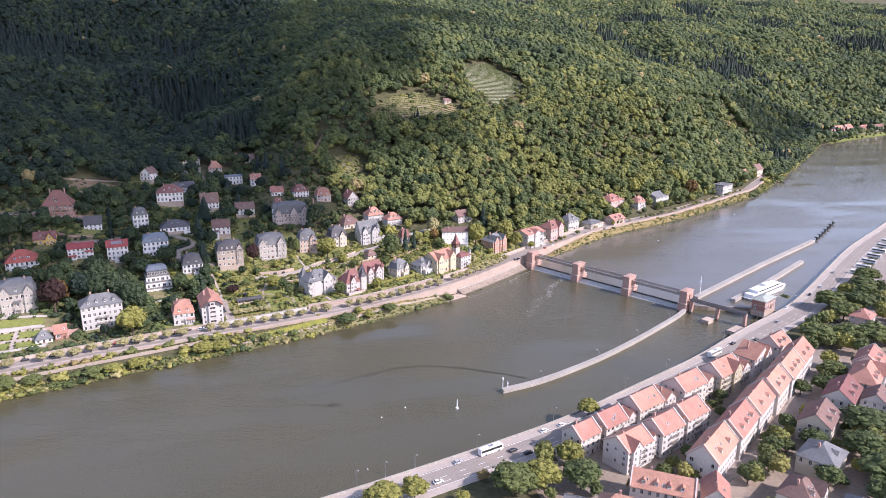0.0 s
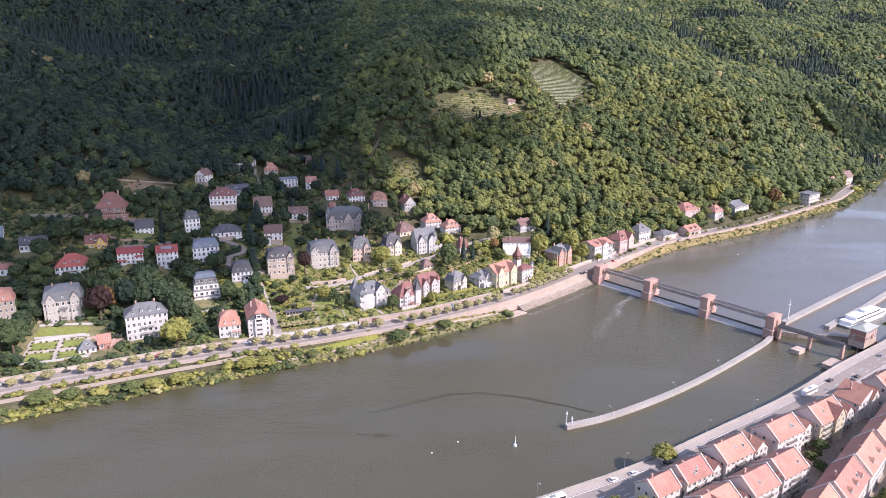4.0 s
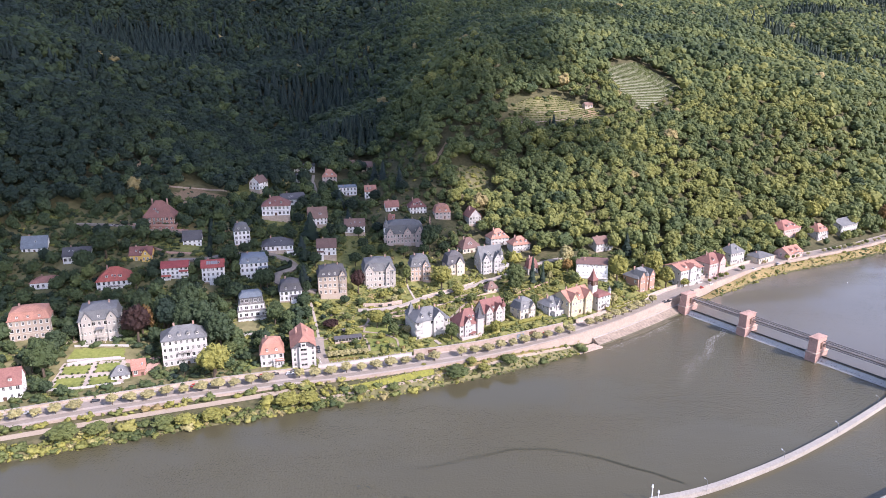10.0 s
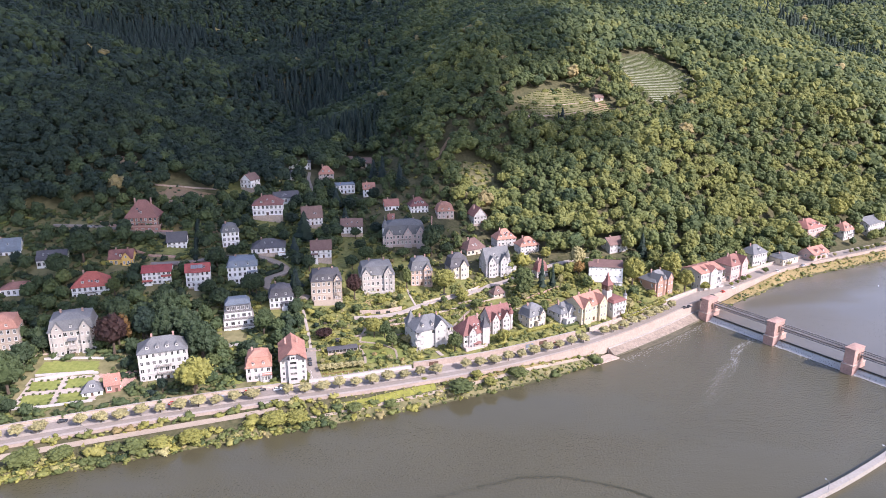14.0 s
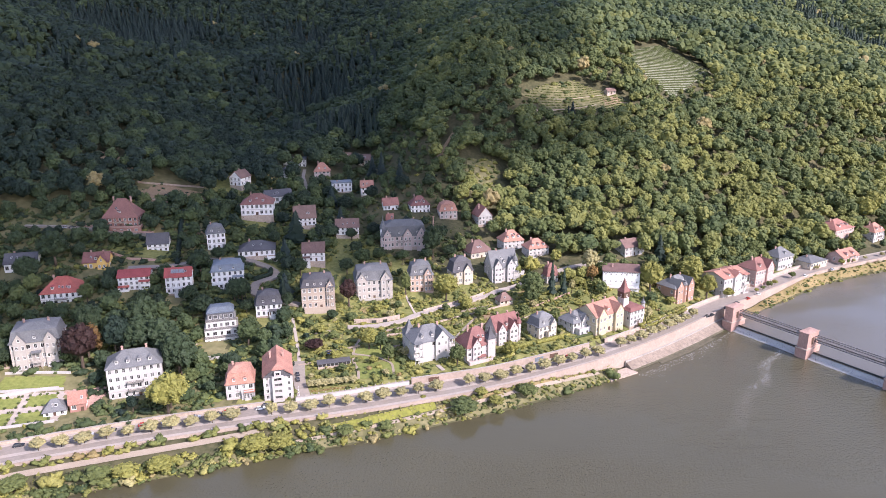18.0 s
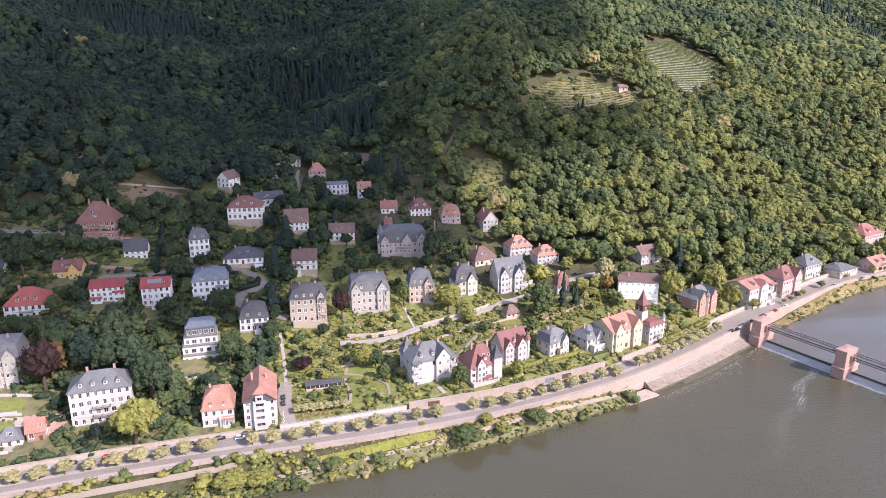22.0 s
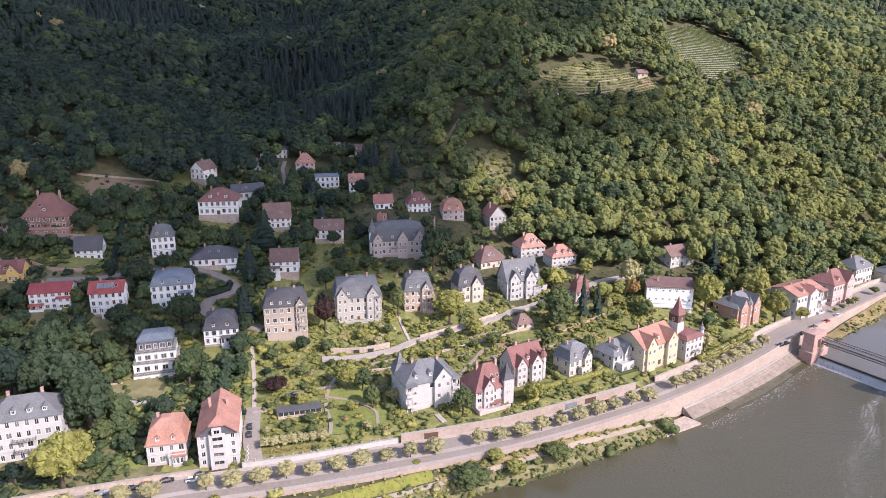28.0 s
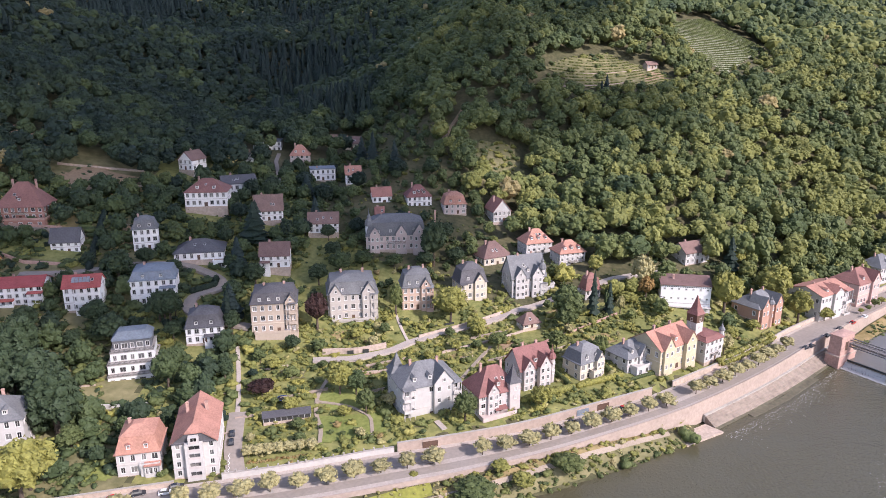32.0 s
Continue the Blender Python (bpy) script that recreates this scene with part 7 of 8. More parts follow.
def car(x, y, z, yaw, paint):
    ob = thing("car", f"{ {'dark': 'black', 'silver': 'silver-grey'}.get(paint, paint)} car on the asphalt", "car", pose(x, y, z, 0, 0, yaw), "cars")
    m = Mesh()
    sec = lambda xx, hw, z0, z1: [(xx, -hw, z0), (xx, hw, z0), (xx, hw, z1), (xx, -hw, z1)]
    m.loft([sec(-2.15, 0.75, 0.35, 0.75), sec(-2.0, 0.86, 0.25, 0.88), sec(0.9, 0.88, 0.22, 0.92), sec(1.9, 0.84, 0.25, 0.76), sec(2.15, 0.7, 0.35, 0.62)], 0, True, True)
    part("body", m, CAR_PAINT[paint], ob)
    m = Mesh()
    m.loft([[(-1.9, -0.78, 0.86), (1.0, -0.78, 0.9), (1.0, 0.78, 0.9), (-1.9, 0.78, 0.86)], [(-1.45, -0.6, 1.42), (0.25, -0.6, 1.45), (0.25, 0.6, 1.45), (-1.45, 0.6, 1.42)]])
    part("cabin_glass", m, GLASS, ob)
    m = Mesh()
    m.box(-1.42, 0.22, -0.61, 0.61, 1.42, 1.48)
    part("car_roof", m, CAR_PAINT[paint], ob)
    wheels(ob, [(sx * 1.32, sy * 0.8) for sx in (-1, 1) for sy in (-1, 1)], 0.32, 0.2)


def coach(x, y, z, yaw, name="coach", L=12.0):
    ob = thing(name, "white touring coach with dark windows on the road", "bus", pose(x, y, z, 0, 0, yaw), "coaches")
    m = Mesh()
    sec = lambda xx, hw, z0, z1: [(xx, -hw, z0), (xx, hw, z0), (xx, hw * 0.94, z1), (xx, -hw * 0.94, z1)]
    h = L / 2
    m.loft([sec(-h, 1.2, 0.45, 3.2), sec(-h + 0.2, 1.27, 0.35, 3.4), sec(h - 0.5, 1.27, 0.35, 3.4), sec(h, 1.15, 0.45, 2.9)], 0, True, True)
    part("body", m, CAR_PAINT["white"], ob)
    for s in (-1, 1):
        m = Mesh()
        m.box(-h + 0.4, h - 0.7, s * 1.262 - 0.02, s * 1.262 + 0.02, 1.75, 2.85)
        part("window_band", m, GLASS, ob)
    m = Mesh()
    m.box(h - 0.16, h + 0.01, -1.05, 1.05, 1.3, 2.75)
    part("windscreen", m, GLASS, ob)
    m = Mesh()
    m.box(-1.2, 1.2, -0.6, 0.6, 3.38, 3.6)
    part("roof_unit", m, STEEL, ob)
    wheels(ob, [(sx, sy * 1.12) for sx in (-h * 0.55, h * 0.6) for sy in (-1, 1)], 0.5, 0.3)


coach(74, 264.0, 6.0, 21)
coach(230, 340.5, 6.0, 28)
for k in range(7):
    coach(431 + 17 * k, 462 + 13.4 * k, 5.95, 125, L=11.0)
for x, y, z, yaw, p in ((103, 276.5, 6.0, 22, "white"), (113, 280, 6.0, 22, "white"), (379, 438.5, 6.0, 40, "white"), (358, 424, 6.0, 220, "dark"), (340, 408.5, 6.0, 40, "silver"), (372, 425, 6.0, 40, "white"), (415, 469, 6.0, 40, "silver"), (236, 262, 5.95, 40, "red"), (250, 262, 5.95, 40, "dark"), (212, 238, 5.95, 45, "silver"), (47, 246, 6.0, 20, "white"), (58, 258.5, 6.0, 20, "silver"), (84, 263, 6.0, 21, "dark"), (131, 286.5, 6.0, 24, "dark"), (90, 260, 6.0, 21, "dark"), (250, 353, 6.0, 30, "dark"), (262, 352, 6.0, 30, "dark"), (268, 356, 6.0, 30, "dark"), (300, 380, 6.0, 33, "silver"), (322, 402, 6.0, 215, "white"),
                        (204, 569, 9.0, 38, "red"), (194, 561.5, 9.0, 38, "dark"), (184, 553, 8.9, 38, "dark"), (171.5, 541.5, 8.8, 38, "dark"), (168, 539.5, 8.8, 38, "dark"), (214, 577, 9.0, 38, "white"), (262, 614, 9.0, 33, "white"), (288, 628, 9.0, 30, "silver"), (-59.5, 462.5, None, 107, "dark"), (-58.3, 457.5, None, 107, "dark"), (-78, 432, 7.0, 22, "dark"), (-84, 429.6, 7.0, 22, "red"), (-68, 435.6, 7.0, 22, "dark"), (-97, 425, 7.0, 21, "dark"), (-108, 421, 7.0, 21, "white"), (-137, 410.5, 7.0, 21, "silver"), (-46, 444, 7.05, 22, "white"), (-170, 398, 7.0, 22, "dark"), (-190, 390, 7.0, 22, "silver"), (-148, 406, 7.0, 21, "dark"), (-217.8, 560.5, None, 20, "silver"), (-214.4, 561.4, None, 20, "dark"), (-205.5, 565.8, None, 20, "white"), (-203.2, 567.2, None, 20, "dark")):
    car(x, y, gz(x, y) + 0.35 if z is None else z, yaw, p)

for k, x in enumerate((-150, -118, -106, -97, -86, -77, -60, 60, 66, 86)):
    p = along(BANK, x - 10, x + 10, lambda t: float(road_edge(t) + road_width(t)) * 1.0 - 3.2, 1.0)
    d = p[11] - p[9]
    car(p[10][0], p[10][1], float(road_level(x)), math.degrees(math.atan2(d[1], d[0])), ("dark", "dark", "red", "dark", "silver", "dark", "white")[k % 7])

# ---- lock, ship and marks in the river ----
ship = thing("excursion_ship", "white excursion ship moored beside the lock", "ship", pose(337, 444, 2.4, 0, 0, 28))
m = Mesh()
deck = lambda k, z: [(-28 * k, -4.2 * k, z), (16, -4.6 * k, z), (25 * k, -2.6 * k, z), (29 * k, 0, z), (25 * k, 2.6 * k, z), (16, 4.6 * k, z), (-28 * k, 4.2 * k, z)]
m.loft([deck(0.93, -0.6), deck(1.0, 1.8)])
part("hull", m, PAINT, ship)
for x0, x1, hw, z0, z1, nm in ((-26, 20, 4.0, 1.8, 4.3, "lower_saloon"), (-20, 14, 3.5, 4.3, 6.5, "upper_saloon"), (-6, 2, 1.8, 6.5, 8.2, "wheelhouse")):
    m = Mesh()
    m.loft([[(x0, -hw, z0), (x1, -hw, z0), (x1 + 1.5, 0, z0), (x1, hw, z0), (x0, hw, z0)], [(x0, -hw, z1), (x1 - 1, -hw, z1), (x1, 0, z1), (x1 - 1, hw, z1), (x0, hw, z1)]])
    pt = part(nm, m, PAINT, ship)
    for s in (-1, 1):
        m = Mesh()
        m.box(x0 + 0.6, x1 - 1.6, s * hw - 0.03, s * hw + 0.03, z0 + 0.8, z1 - 0.5)
        part("window_band", m, GLASS, pt)
house(308, 407, 5.9, 17, 9, 7.5, 9.5, 32, "hip", "rust", "copper", 2, "red brick lock keeper's house with low green copper roof", back=True, sink=4, chimneys=0)
lb = thing("lock_bridge", "dark steel service bridge over the lock basin", "bridge", pose(274, 408, 0, 0, 0, -56.5))
for y in (-1.3, 1.3):
    m = Mesh()
    m.box(-20, 20, y - 0.15, y + 0.15, 7.6, 9.6)
    part("girder", m, GIRDER, lb)
m = Mesh()
m.box(-20, 20, -1.15, 1.15, 8.0, 8.3)
part("deck", m, CONCRETE, lb)
for x in (-19, 0, 19):
    m = Mesh()
    m.box(x - 0.8, x + 0.8, -1.6, 1.6, -4, 7.6)
    part("support", m, SANDSTONE, lb)
for x, y, w, d, yaw in ((263, 402, 7, 5, 30), (272, 381, 12, 8, 30)):
    m = Mesh()
    R = lambda k, z: [(-w / 2 * k, -d / 2 * k, z), (w / 2 * k, -d / 2 * k, z), (w / 2 * k, d / 2 * k, z), (-w / 2 * k, d / 2 * k, z)]
    m.loft([R(1, -4), R(1, 2.2), R(1.08, 2.2), R(1.08, 2.7)])
    thing("lock_pier", "weathered stone guide pier in the basin", "pier", pose(x, y, 0, 0, 0, yaw), "guide piers", m, WALLSTONE)
m = Mesh()
m.tube((0, 0, 4), (0, 0, 19), 0.35, 0.2, 8)
m.box(-0.9, 0.9, -0.2, 0.2, 15, 15.4)
thing("signal_mast", "tall white signal mast on the mole", "mast", pose(281, 443, 0), mesh=m, mats=PAINT)
for x, y, h in ((97.8, 328.6, 7.0), (101, 330, 3.4)):
    m = Mesh()
    m.tube((0, 0, 0), (0, 0, h - 1.2), 0.22, 0.2, 8)
    m.tube((0, 0, h - 1.2), (0, 0, h - 0.9), 0.5, 0.5, 8)
    m.tube((0, 0, h - 0.9), (0, 0, h), 0.3, 0.2, 8)
    thing("beacon", "white navigation light on the jetty head", "beacon", pose(x, y, 2.3), "beacons", m, PAINT)
buoy = thing("channel_buoy", "white spar buoy floating in the river", "buoy", pose(70, 316, 0))
m = Mesh()
m.tube((0, 0, -1.2), (0, 0, 0.9), 0.9, 0.75, 10)
part("float", m, PAINT, buoy)
m = Mesh()
m.tube((0, 0, 0.9), (0.1, 0, 5.2), 0.28, 0.16, 8)
part("spar", m, PAINT, buoy)
for x, y in ((31, 314), (44, 322), (330, 600), (470, 690), (20, 270)):
    m = Mesh()
    m.tube((0, 0, -0.3), (0, 0, 0.35), 0.45, 0.3, 8)
    thing("float_marker", "small pale float marker on the water", "buoy", pose(x, y, 0 if x < 200 else UP), "float markers", m, PAINT)
for x, y in ((228, 582), (236, 589)):
    m = Mesh()
    sec = lambda xx, hw, z0: [(xx, -hw, z0), (xx, hw, z0), (xx, hw * 1.1, 0.7), (xx, -hw * 1.1, 0.7)]
    m.loft([sec(-2.4, 0.7, -0.1), sec(0.5, 0.9, -0.2), sec(2.6, 0.1, 0.3)], 0, True, True)
    thing("rowing_boat", "small white boat moored by the bank", "boat", pose(x, y, UP, 0, 0, 35), "moored boats", m, PAINT)
# village round the bend
for x, y, w, yaw, tl in ((1030, 1268, 24, 30, "slate"), (1110, 1318, 34, 30, "red"), (1145, 1330, 30, 25, "red"), (1172, 1352, 26, 30, "salmon"), (1165, 1372, 34, 25, "red"), (1215, 1366, 30, 28, "maroon"), (1250, 1392, 34, 20, "salmon"), (1240, 1378, 24, 28, "red"), (1300, 1408, 32, 20, "maroon"), (1205, 1392, 30, 25, "red")):
    house(x, y, max(gz(x, y), 5), w, 13, 8, 15, yaw, "gx", "sun_white", tl, 2, f"large white village house with {tl} roof by the river bend", sink=6, dormers=3)

# ---- special buildings on the far bank ----
for k in range(7):
    x, y = -50.5 + 3.2 * k, 450.2 + 0.75 * k
    tree(x, y, 4.2, 2.5, 0.88, k, "clipped_tree", "clipped pale-green tree in a hedge-like row above the road wall", "clipped garden row")
for k, (x, y, rad, tint) in enumerate(((-33, 470, 1.1, 0.5), (-30, 466, 1.0, 0.5), (-26, 463, 1.0, 0.55), (-22, 462, 1.1, 0.5), (-18, 464, 1.2, 0.6), (-36, 503, 2.0, 0.45), (-34, 500, 1.4, 0.45), (-39, 501, 1.4, 0.5), (-6, 538, 1.5, 0.45), (2, 541, 1.5, 0.7), (-2, 536, 1.3, 0.7), (5, 536, 1.4, 0.6), (-22, 534, 1.3, 0.45), (-27, 531, 1.1, 0.6), (-15, 530, 1.2, 0.6))):
    tree(x, y, rad * 1.9, rad, tint, k, "topiary", "rounded clipped garden shrub on the lawn", "clipped shrubs")
turret(grand_villa, -13.4, -4.5, -4, 12.5, 21.5, 1.9, PLASTER["white"], ROOFING["slate"], 8)
turret(tower_house, -3.5, 0.5, -1, 19.1, 27.1, 3.2, PLASTER["sun_white"], ROOFING["maroon"], 4, 3.4)
turret(tower_house, 6.0, -6.0, 2, 11.6, 15.6, 1.0, PLASTER["sun_white"], ROOFING["slate"], 8)
T = thing("terraced_apartments", "white terraced apartment house with blue-grey roof storey", "house", pose(-106.0, 494.9, 14.2, 0, 0, 18))
fw, fd = 17.0, 12.0
for k in range(4):
    back = 2.5 * k
    z0, z1 = 3.7 * k, 3.7 * (k + 1)
    grow = -0.9 * max(0, k - 1)
    m = Mesh()
    a, b = -fw / 2 - grow, fw / 2 + grow
    y0, y1 = -fd / 2 + back - 1.5, fd / 2 + 4
    n = 5
    holes = [((b - a) * (i + 0.5) / n, z0 + 1.55, 2.1 if i % 2 else 1.3, 2.0) for i in range(n)]
    lowz = -3.0 if k == 0 else z0
    facade(m, (a, y0), (b, y0), lowz, z1, holes)
    facade(m, (b, y0), (b, y1), lowz, z1, [(4.0, z0 + 1.55, 1.3, 1.6)])
    facade(m, (b, y1), (a, y1), lowz, z1, [])
    facade(m, (a, y1), (a, y0), lowz, z1, [(10.0, z0 + 1.55, 1.3, 1.6)])
    st = part("storey", m, PLASTER["white"] if k < 3 else ROOFING["slate"], T)
    for u, zz, hw, hh in holes:
        part("window", window_mesh(hw, hh)[2], None, st, at=Matrix.Translation((a + u, y0, zz)))
    m = Mesh()
    m.box(a - 0.15, b + 0.15, y0 - 0.5, y1 + 0.2, z1 - 0.01, z1 + 0.28)
    part("terrace_slab", m, CONCRETE if k < 3 else ROOFING["blue"], T)
    if k < 3:
        m = railing_mesh(a + 0.1, b - 0.1, y0 - 0.42, y0 + 1.6, z1 + 0.28, z1 + 1.25)
        part("railing", m, IRON, T)
m = Mesh()
m.loft([[(-7.2, 0.4, 15.0), (7.2, 0.4, 15.0), (7.2, 10.2, 15.0), (-7.2, 10.2, 15.0)], [(-5.0, 2.6, 17.4), (5.0, 2.6, 17.4), (5.0, 8.0, 17.4), (-5.0, 8.0, 17.4)]])
part("roof", m, ROOFING["blue"], T)

# central bay with recessed balconies and slate-clad gable of the gabled house
m = Mesh()
gw, gd = 13.0, 23.0
m.face([(-gw / 2 + 0.2, -gd / 2 - 0.06, 12.05), (gw / 2 - 0.2, -gd / 2 - 0.06, 12.05), (3.2, -gd / 2 - 0.06, 14.9), (-3.2, -gd / 2 - 0.06, 14.9)])
m.loft([[(-gw / 2, -gd / 2 - 0.5, 11.7), (gw / 2, -gd / 2 - 0.5, 11.7), (gw / 2, -gd / 2 - 0.05, 11.7), (-gw / 2, -gd / 2 - 0.05, 11.7)], [(-gw / 2, -gd / 2 - 0.5, 11.85), (gw / 2, -gd / 2 - 0.5, 11.85), (gw / 2, -gd / 2 - 0.05, 12.2), (-gw / 2, -gd / 2 - 0.05, 12.2)]], 0, True, True)
part("gable_cladding", m, ROOFING["dark"], gable_house, "dark slate cladding in the gable")
for z0, z1, hw in ((0.0, 11.9, 2.6), (11.9, 14.1, 1.5)):
    m = Mesh()
    holes = [(hw, z, hw * 1.3, 1.9) for z in ((1.5, 4.6, 7.7, 10.4) if z0 == 0 else (13.0,))]
    facade(m, (-hw, -gd / 2 - 1.5), (hw, -gd / 2 - 1.5), z0 - (4 if z0 == 0 else 0), z1, holes, 0.9)
    facade(m, (hw, -gd / 2 - 1.5), (hw, -gd / 2 + 1), z0 - (4 if z0 == 0 else 0), z1, [])
    facade(m, (-hw, -gd / 2 + 1), (-hw, -gd / 2 - 1.5), z0 - (4 if z0 == 0 else 0), z1, [])
    m.face([(-hw, -gd / 2 - 1.5, z1), (hw, -gd / 2 - 1.5, z1), (hw, -gd / 2 + 1, z1 + 0.3), (-hw, -gd / 2 + 1, z1 + 0.3)])
    bay = part("balcony_bay", m, PLASTER["sun_white"], gable_house)
    for u, z, hh, _ in holes:
        part("window", window_mesh(hh, 1.9)[2], None, bay, at=Matrix.Translation((0, -gd / 2 - 0.75, z)))
        m = Mesh()
        m.box(-hh / 2, hh / 2, -gd / 2 - 1.62, -gd / 2 - 1.52, z - 0.95, z - 0.15)
        part("parapet", m, PLASTER["pale"], bay)


# ---- retaining walls on the slope ----
for lab, pts, h, mat in (
        ("pale sandstone retaining wall with garages below the villas", [(-38, 512.5), (-24, 514.5), (-13, 519.5)], 2.6, WALLSTONE),
        ("pale retaining wall above the lane", [(0, 528), (24, 543), (40, 555)], 1.6, WALLSTONE),
        ("low sandstone terrace wall in the garden", [(-34, 497), (-12, 502), (6, 508)], 1.2, WALLSTONE),
        ("low sandstone terrace wall in the garden", [(10, 517), (32, 529), (50, 541)], 1.1, WALLSTONE),
        ("low dry-stone terrace wall under the vines", [(52, 528), (72, 540), (88, 551)], 1.1, SANDSTONE),
        ("white garden wall behind the terraced house", [(-116, 470), (-104, 471), (-92, 474)], 1.8, PLASTER["sun_white"]),
        ("long red sandstone wall below the brick villa", [(-214, 565), (-190, 563), (-168, 566)], 2.2, SANDSTONE),
        ("red sandstone terrace wall beside the lawn", [(-186, 545), (-172, 541), (-158, 544)], 1.5, SANDSTONE),
        ("brownish terrace wall on the bare slope", [(-190, 604), (-172, 610), (-150, 622)], 1.4, WALLSTONE),
        ("brownish terrace wall on the bare slope", [(-200, 625), (-180, 632), (-160, 640)], 1.4, WALLSTONE),
        ("ragged retaining wall on the upper slope", [(-250, 655), (-225, 650), (-208, 652)], 1.4, SANDSTONE),
        ("vineyard terrace wall of pale stone", [(92, 786), (120, 796), (150, 808)], 1.3, WALLSTONE),
        ("vineyard terrace wall of pale stone", [(110, 806), (140, 818), (170, 826)], 1.3, WALLSTONE),
        ("pale wall below the parterre garden", [(-190, 432), (-176, 438), (-165, 441)], 1.8, PLASTER["pale"])):
    retaining(lab, pts, h, mat)
for k, x in enumerate((-27, -21)):
    m = Mesh()
    m.box(-1.25, 1.25, -0.08, 0.0, 0, 2.1)
    thing("garage_door", "dark grey garage door in the retaining wall", "garage door", pose(x, 513.9 + 0.24 * (x + 27), 14.9, 0, 0, 12), "garage doors", m, IRON)
for x, c in ((18, "wood"), (72, "blue"), (80, "wood")):
    m = Mesh()
    m.box(-2.6, 2.6, -0.1, 0.12, 0, 2.3)
    o = float(road_edge(x) + road_width(x))
    p = along(BANK, x - 10, x + 10, lambda t: float(road_edge(t) + road_width(t)) - 0.02, 1.0)
    i = len(p) // 2
    d = p[i + 1] - p[i - 1]
    thing("garage_gate", ("blue" if c == "blue" else "brown wooden") + " garage gate in the road wall", "garage door", pose(p[i][0], p[i][1], float(road_level(x)) + 0.14, 0, 0, math.degrees(math.atan2(d[1], d[0]))), "road wall gates", m, ROOFING["blue"] if c == "blue" else TIMBER)

# ---- gardens ----
for poly, mat, lab, nm in (
        ([(-191, 410), (-193, 434), (-162, 440), (-155, 420)], PAVING, "pale gravel of the formal parterre garden", "parterre"),
        ([(-193, 437), (-193, 447), (-166, 450), (-164, 442)], LAWN, "lawn on the upper terrace of the formal garden", "parterre_lawn"),
        ([(-103, 449), (-96, 435), (-89, 438), (-95, 451)], LAWN, "small clipped lawn beside the red-roofed villa", "villa_lawn"),
        ([(-29, 457), (-32, 474), (-10, 476), (-8, 464)], LAWN, "sunny lawn before the grey-roofed villa", "villa_lawn"),
        ([(-36, 486), (-20, 492), (-15, 482), (-28, 476)], LAWN, "sunny lawn between clipped shrubs", "garden_plot"),
        ([(-190, 556), (-176, 558), (-148, 556), (-148, 545), (-165, 545), (-188, 546)], GRASS, "terraced lawn beside the white hillside house", "villa_lawn"),
        ([(-163, 440), (-146, 446), (-143, 440), (-148, 430)], SANDSTONE, "reddish paved yard beside the great white villa", "yard")):
    drape(nm, lab, poly, mat, 0.3, 1.0, "garden")
for poly in ([(-189, 413), (-190, 421), (-177, 424), (-175, 415)], [(-190, 424), (-191, 431), (-178, 434), (-177, 427)], [(-172, 416), (-174, 424), (-162, 428), (-159, 420)], [(-174, 428), (-175, 435), (-164, 438), (-162, 431)]):
    drape("parterre_bed", "clipped green lawn bed in the formal garden", poly, LAWN, 0.5, 0.8, "garden")
    for (ax, ay), (bx, by) in zip(poly, poly[1:] + poly[:1]):
        n = int(math.hypot(bx - ax, by - ay) / 1.4)
        for i in range(n):
            x, y = ax + (bx - ax) * i / n, ay + (by - ay) * i / n
            if (i * 7) % 5 < 2:
                tree(x, y, 1.5, 0.7, 0.5, i, "box_bush", "small clipped box bush edging a lawn bed", "parterre bushes")
for pts in ([(-192, 435.5), (-178, 438.5), (-163, 441)], [(-194, 448.5), (-180, 450.5), (-165, 452)], [(-192, 410), (-176, 413), (-156, 419)]):
    retaining("white rendered terrace wall of the formal garden", pts, 1.3, PLASTER["sun_white"])
# hedge grown over the wall beside the brick villa
p = along(BANK, 136, 172, lambda t: float(road_edge(t) + road_width(t)) + 0.9, 1.5)
p = np.concatenate([p, p + [0.6, -0.9], p + [0.2, -0.3]])
hr = np.random.default_rng(8)
woods("wall_hedge", "bright green hedge grown over the road wall", [crown(s, 1, 40, 0.3, 0.4, 0.8, -0.8) for s in (61, 62)], np.stack([p[:, 0] + hr.uniform(-0.5, 0.5, len(p)), p[:, 1], np.interp(np.arange(len(p)), [0, len(p) / 3, len(p) / 3 + 1, len(p)], [12.2, 12.2, 10.4, 10.6])], -1), np.full((len(p), 3), 1.25) * hr.uniform(0.8, 1.2, (len(p), 1)), np.clip(hr.normal(0.76, 0.05, len(p)), 0.5, 0.86), LEAF)
x, y, s, r = scatter(-64, 112, 440, 585, 2.1, 21)
patch = np.array([noise.noise(Vector((a * 0.13, b * 0.13, 2.0))) for a, b in zip(x, y)])
ok = (s > road_edge(x) + road_width(x) + 2.5) & (s < 118) & clear_of_houses(x, y, 6.5) & clear_of_lanes(x, y, 0.8) & (patch > -0.2) & (r.random(len(x)) < 0.85)
for poly in ([(-29, 457), (-32, 474), (-10, 476), (-8, 464)], [(-36, 486), (-20, 492), (-15, 482), (-28, 476)]):
    ok &= ~inside(poly, x, y)
ok &= np.hypot(x + 47, y - 482) > 4.5
x, y = x[ok], y[ok]
shrubs("garden_growth", "lush flowering shrubs, vines and vegetable beds", x, y, r.uniform(0.5, 1.6, len(x)) * np.where(r.random(len(x)) < 0.08, 1.7, 1.0), np.clip(r.normal(0.70, 0.09, len(x)), 0.45, 0.86), 24)
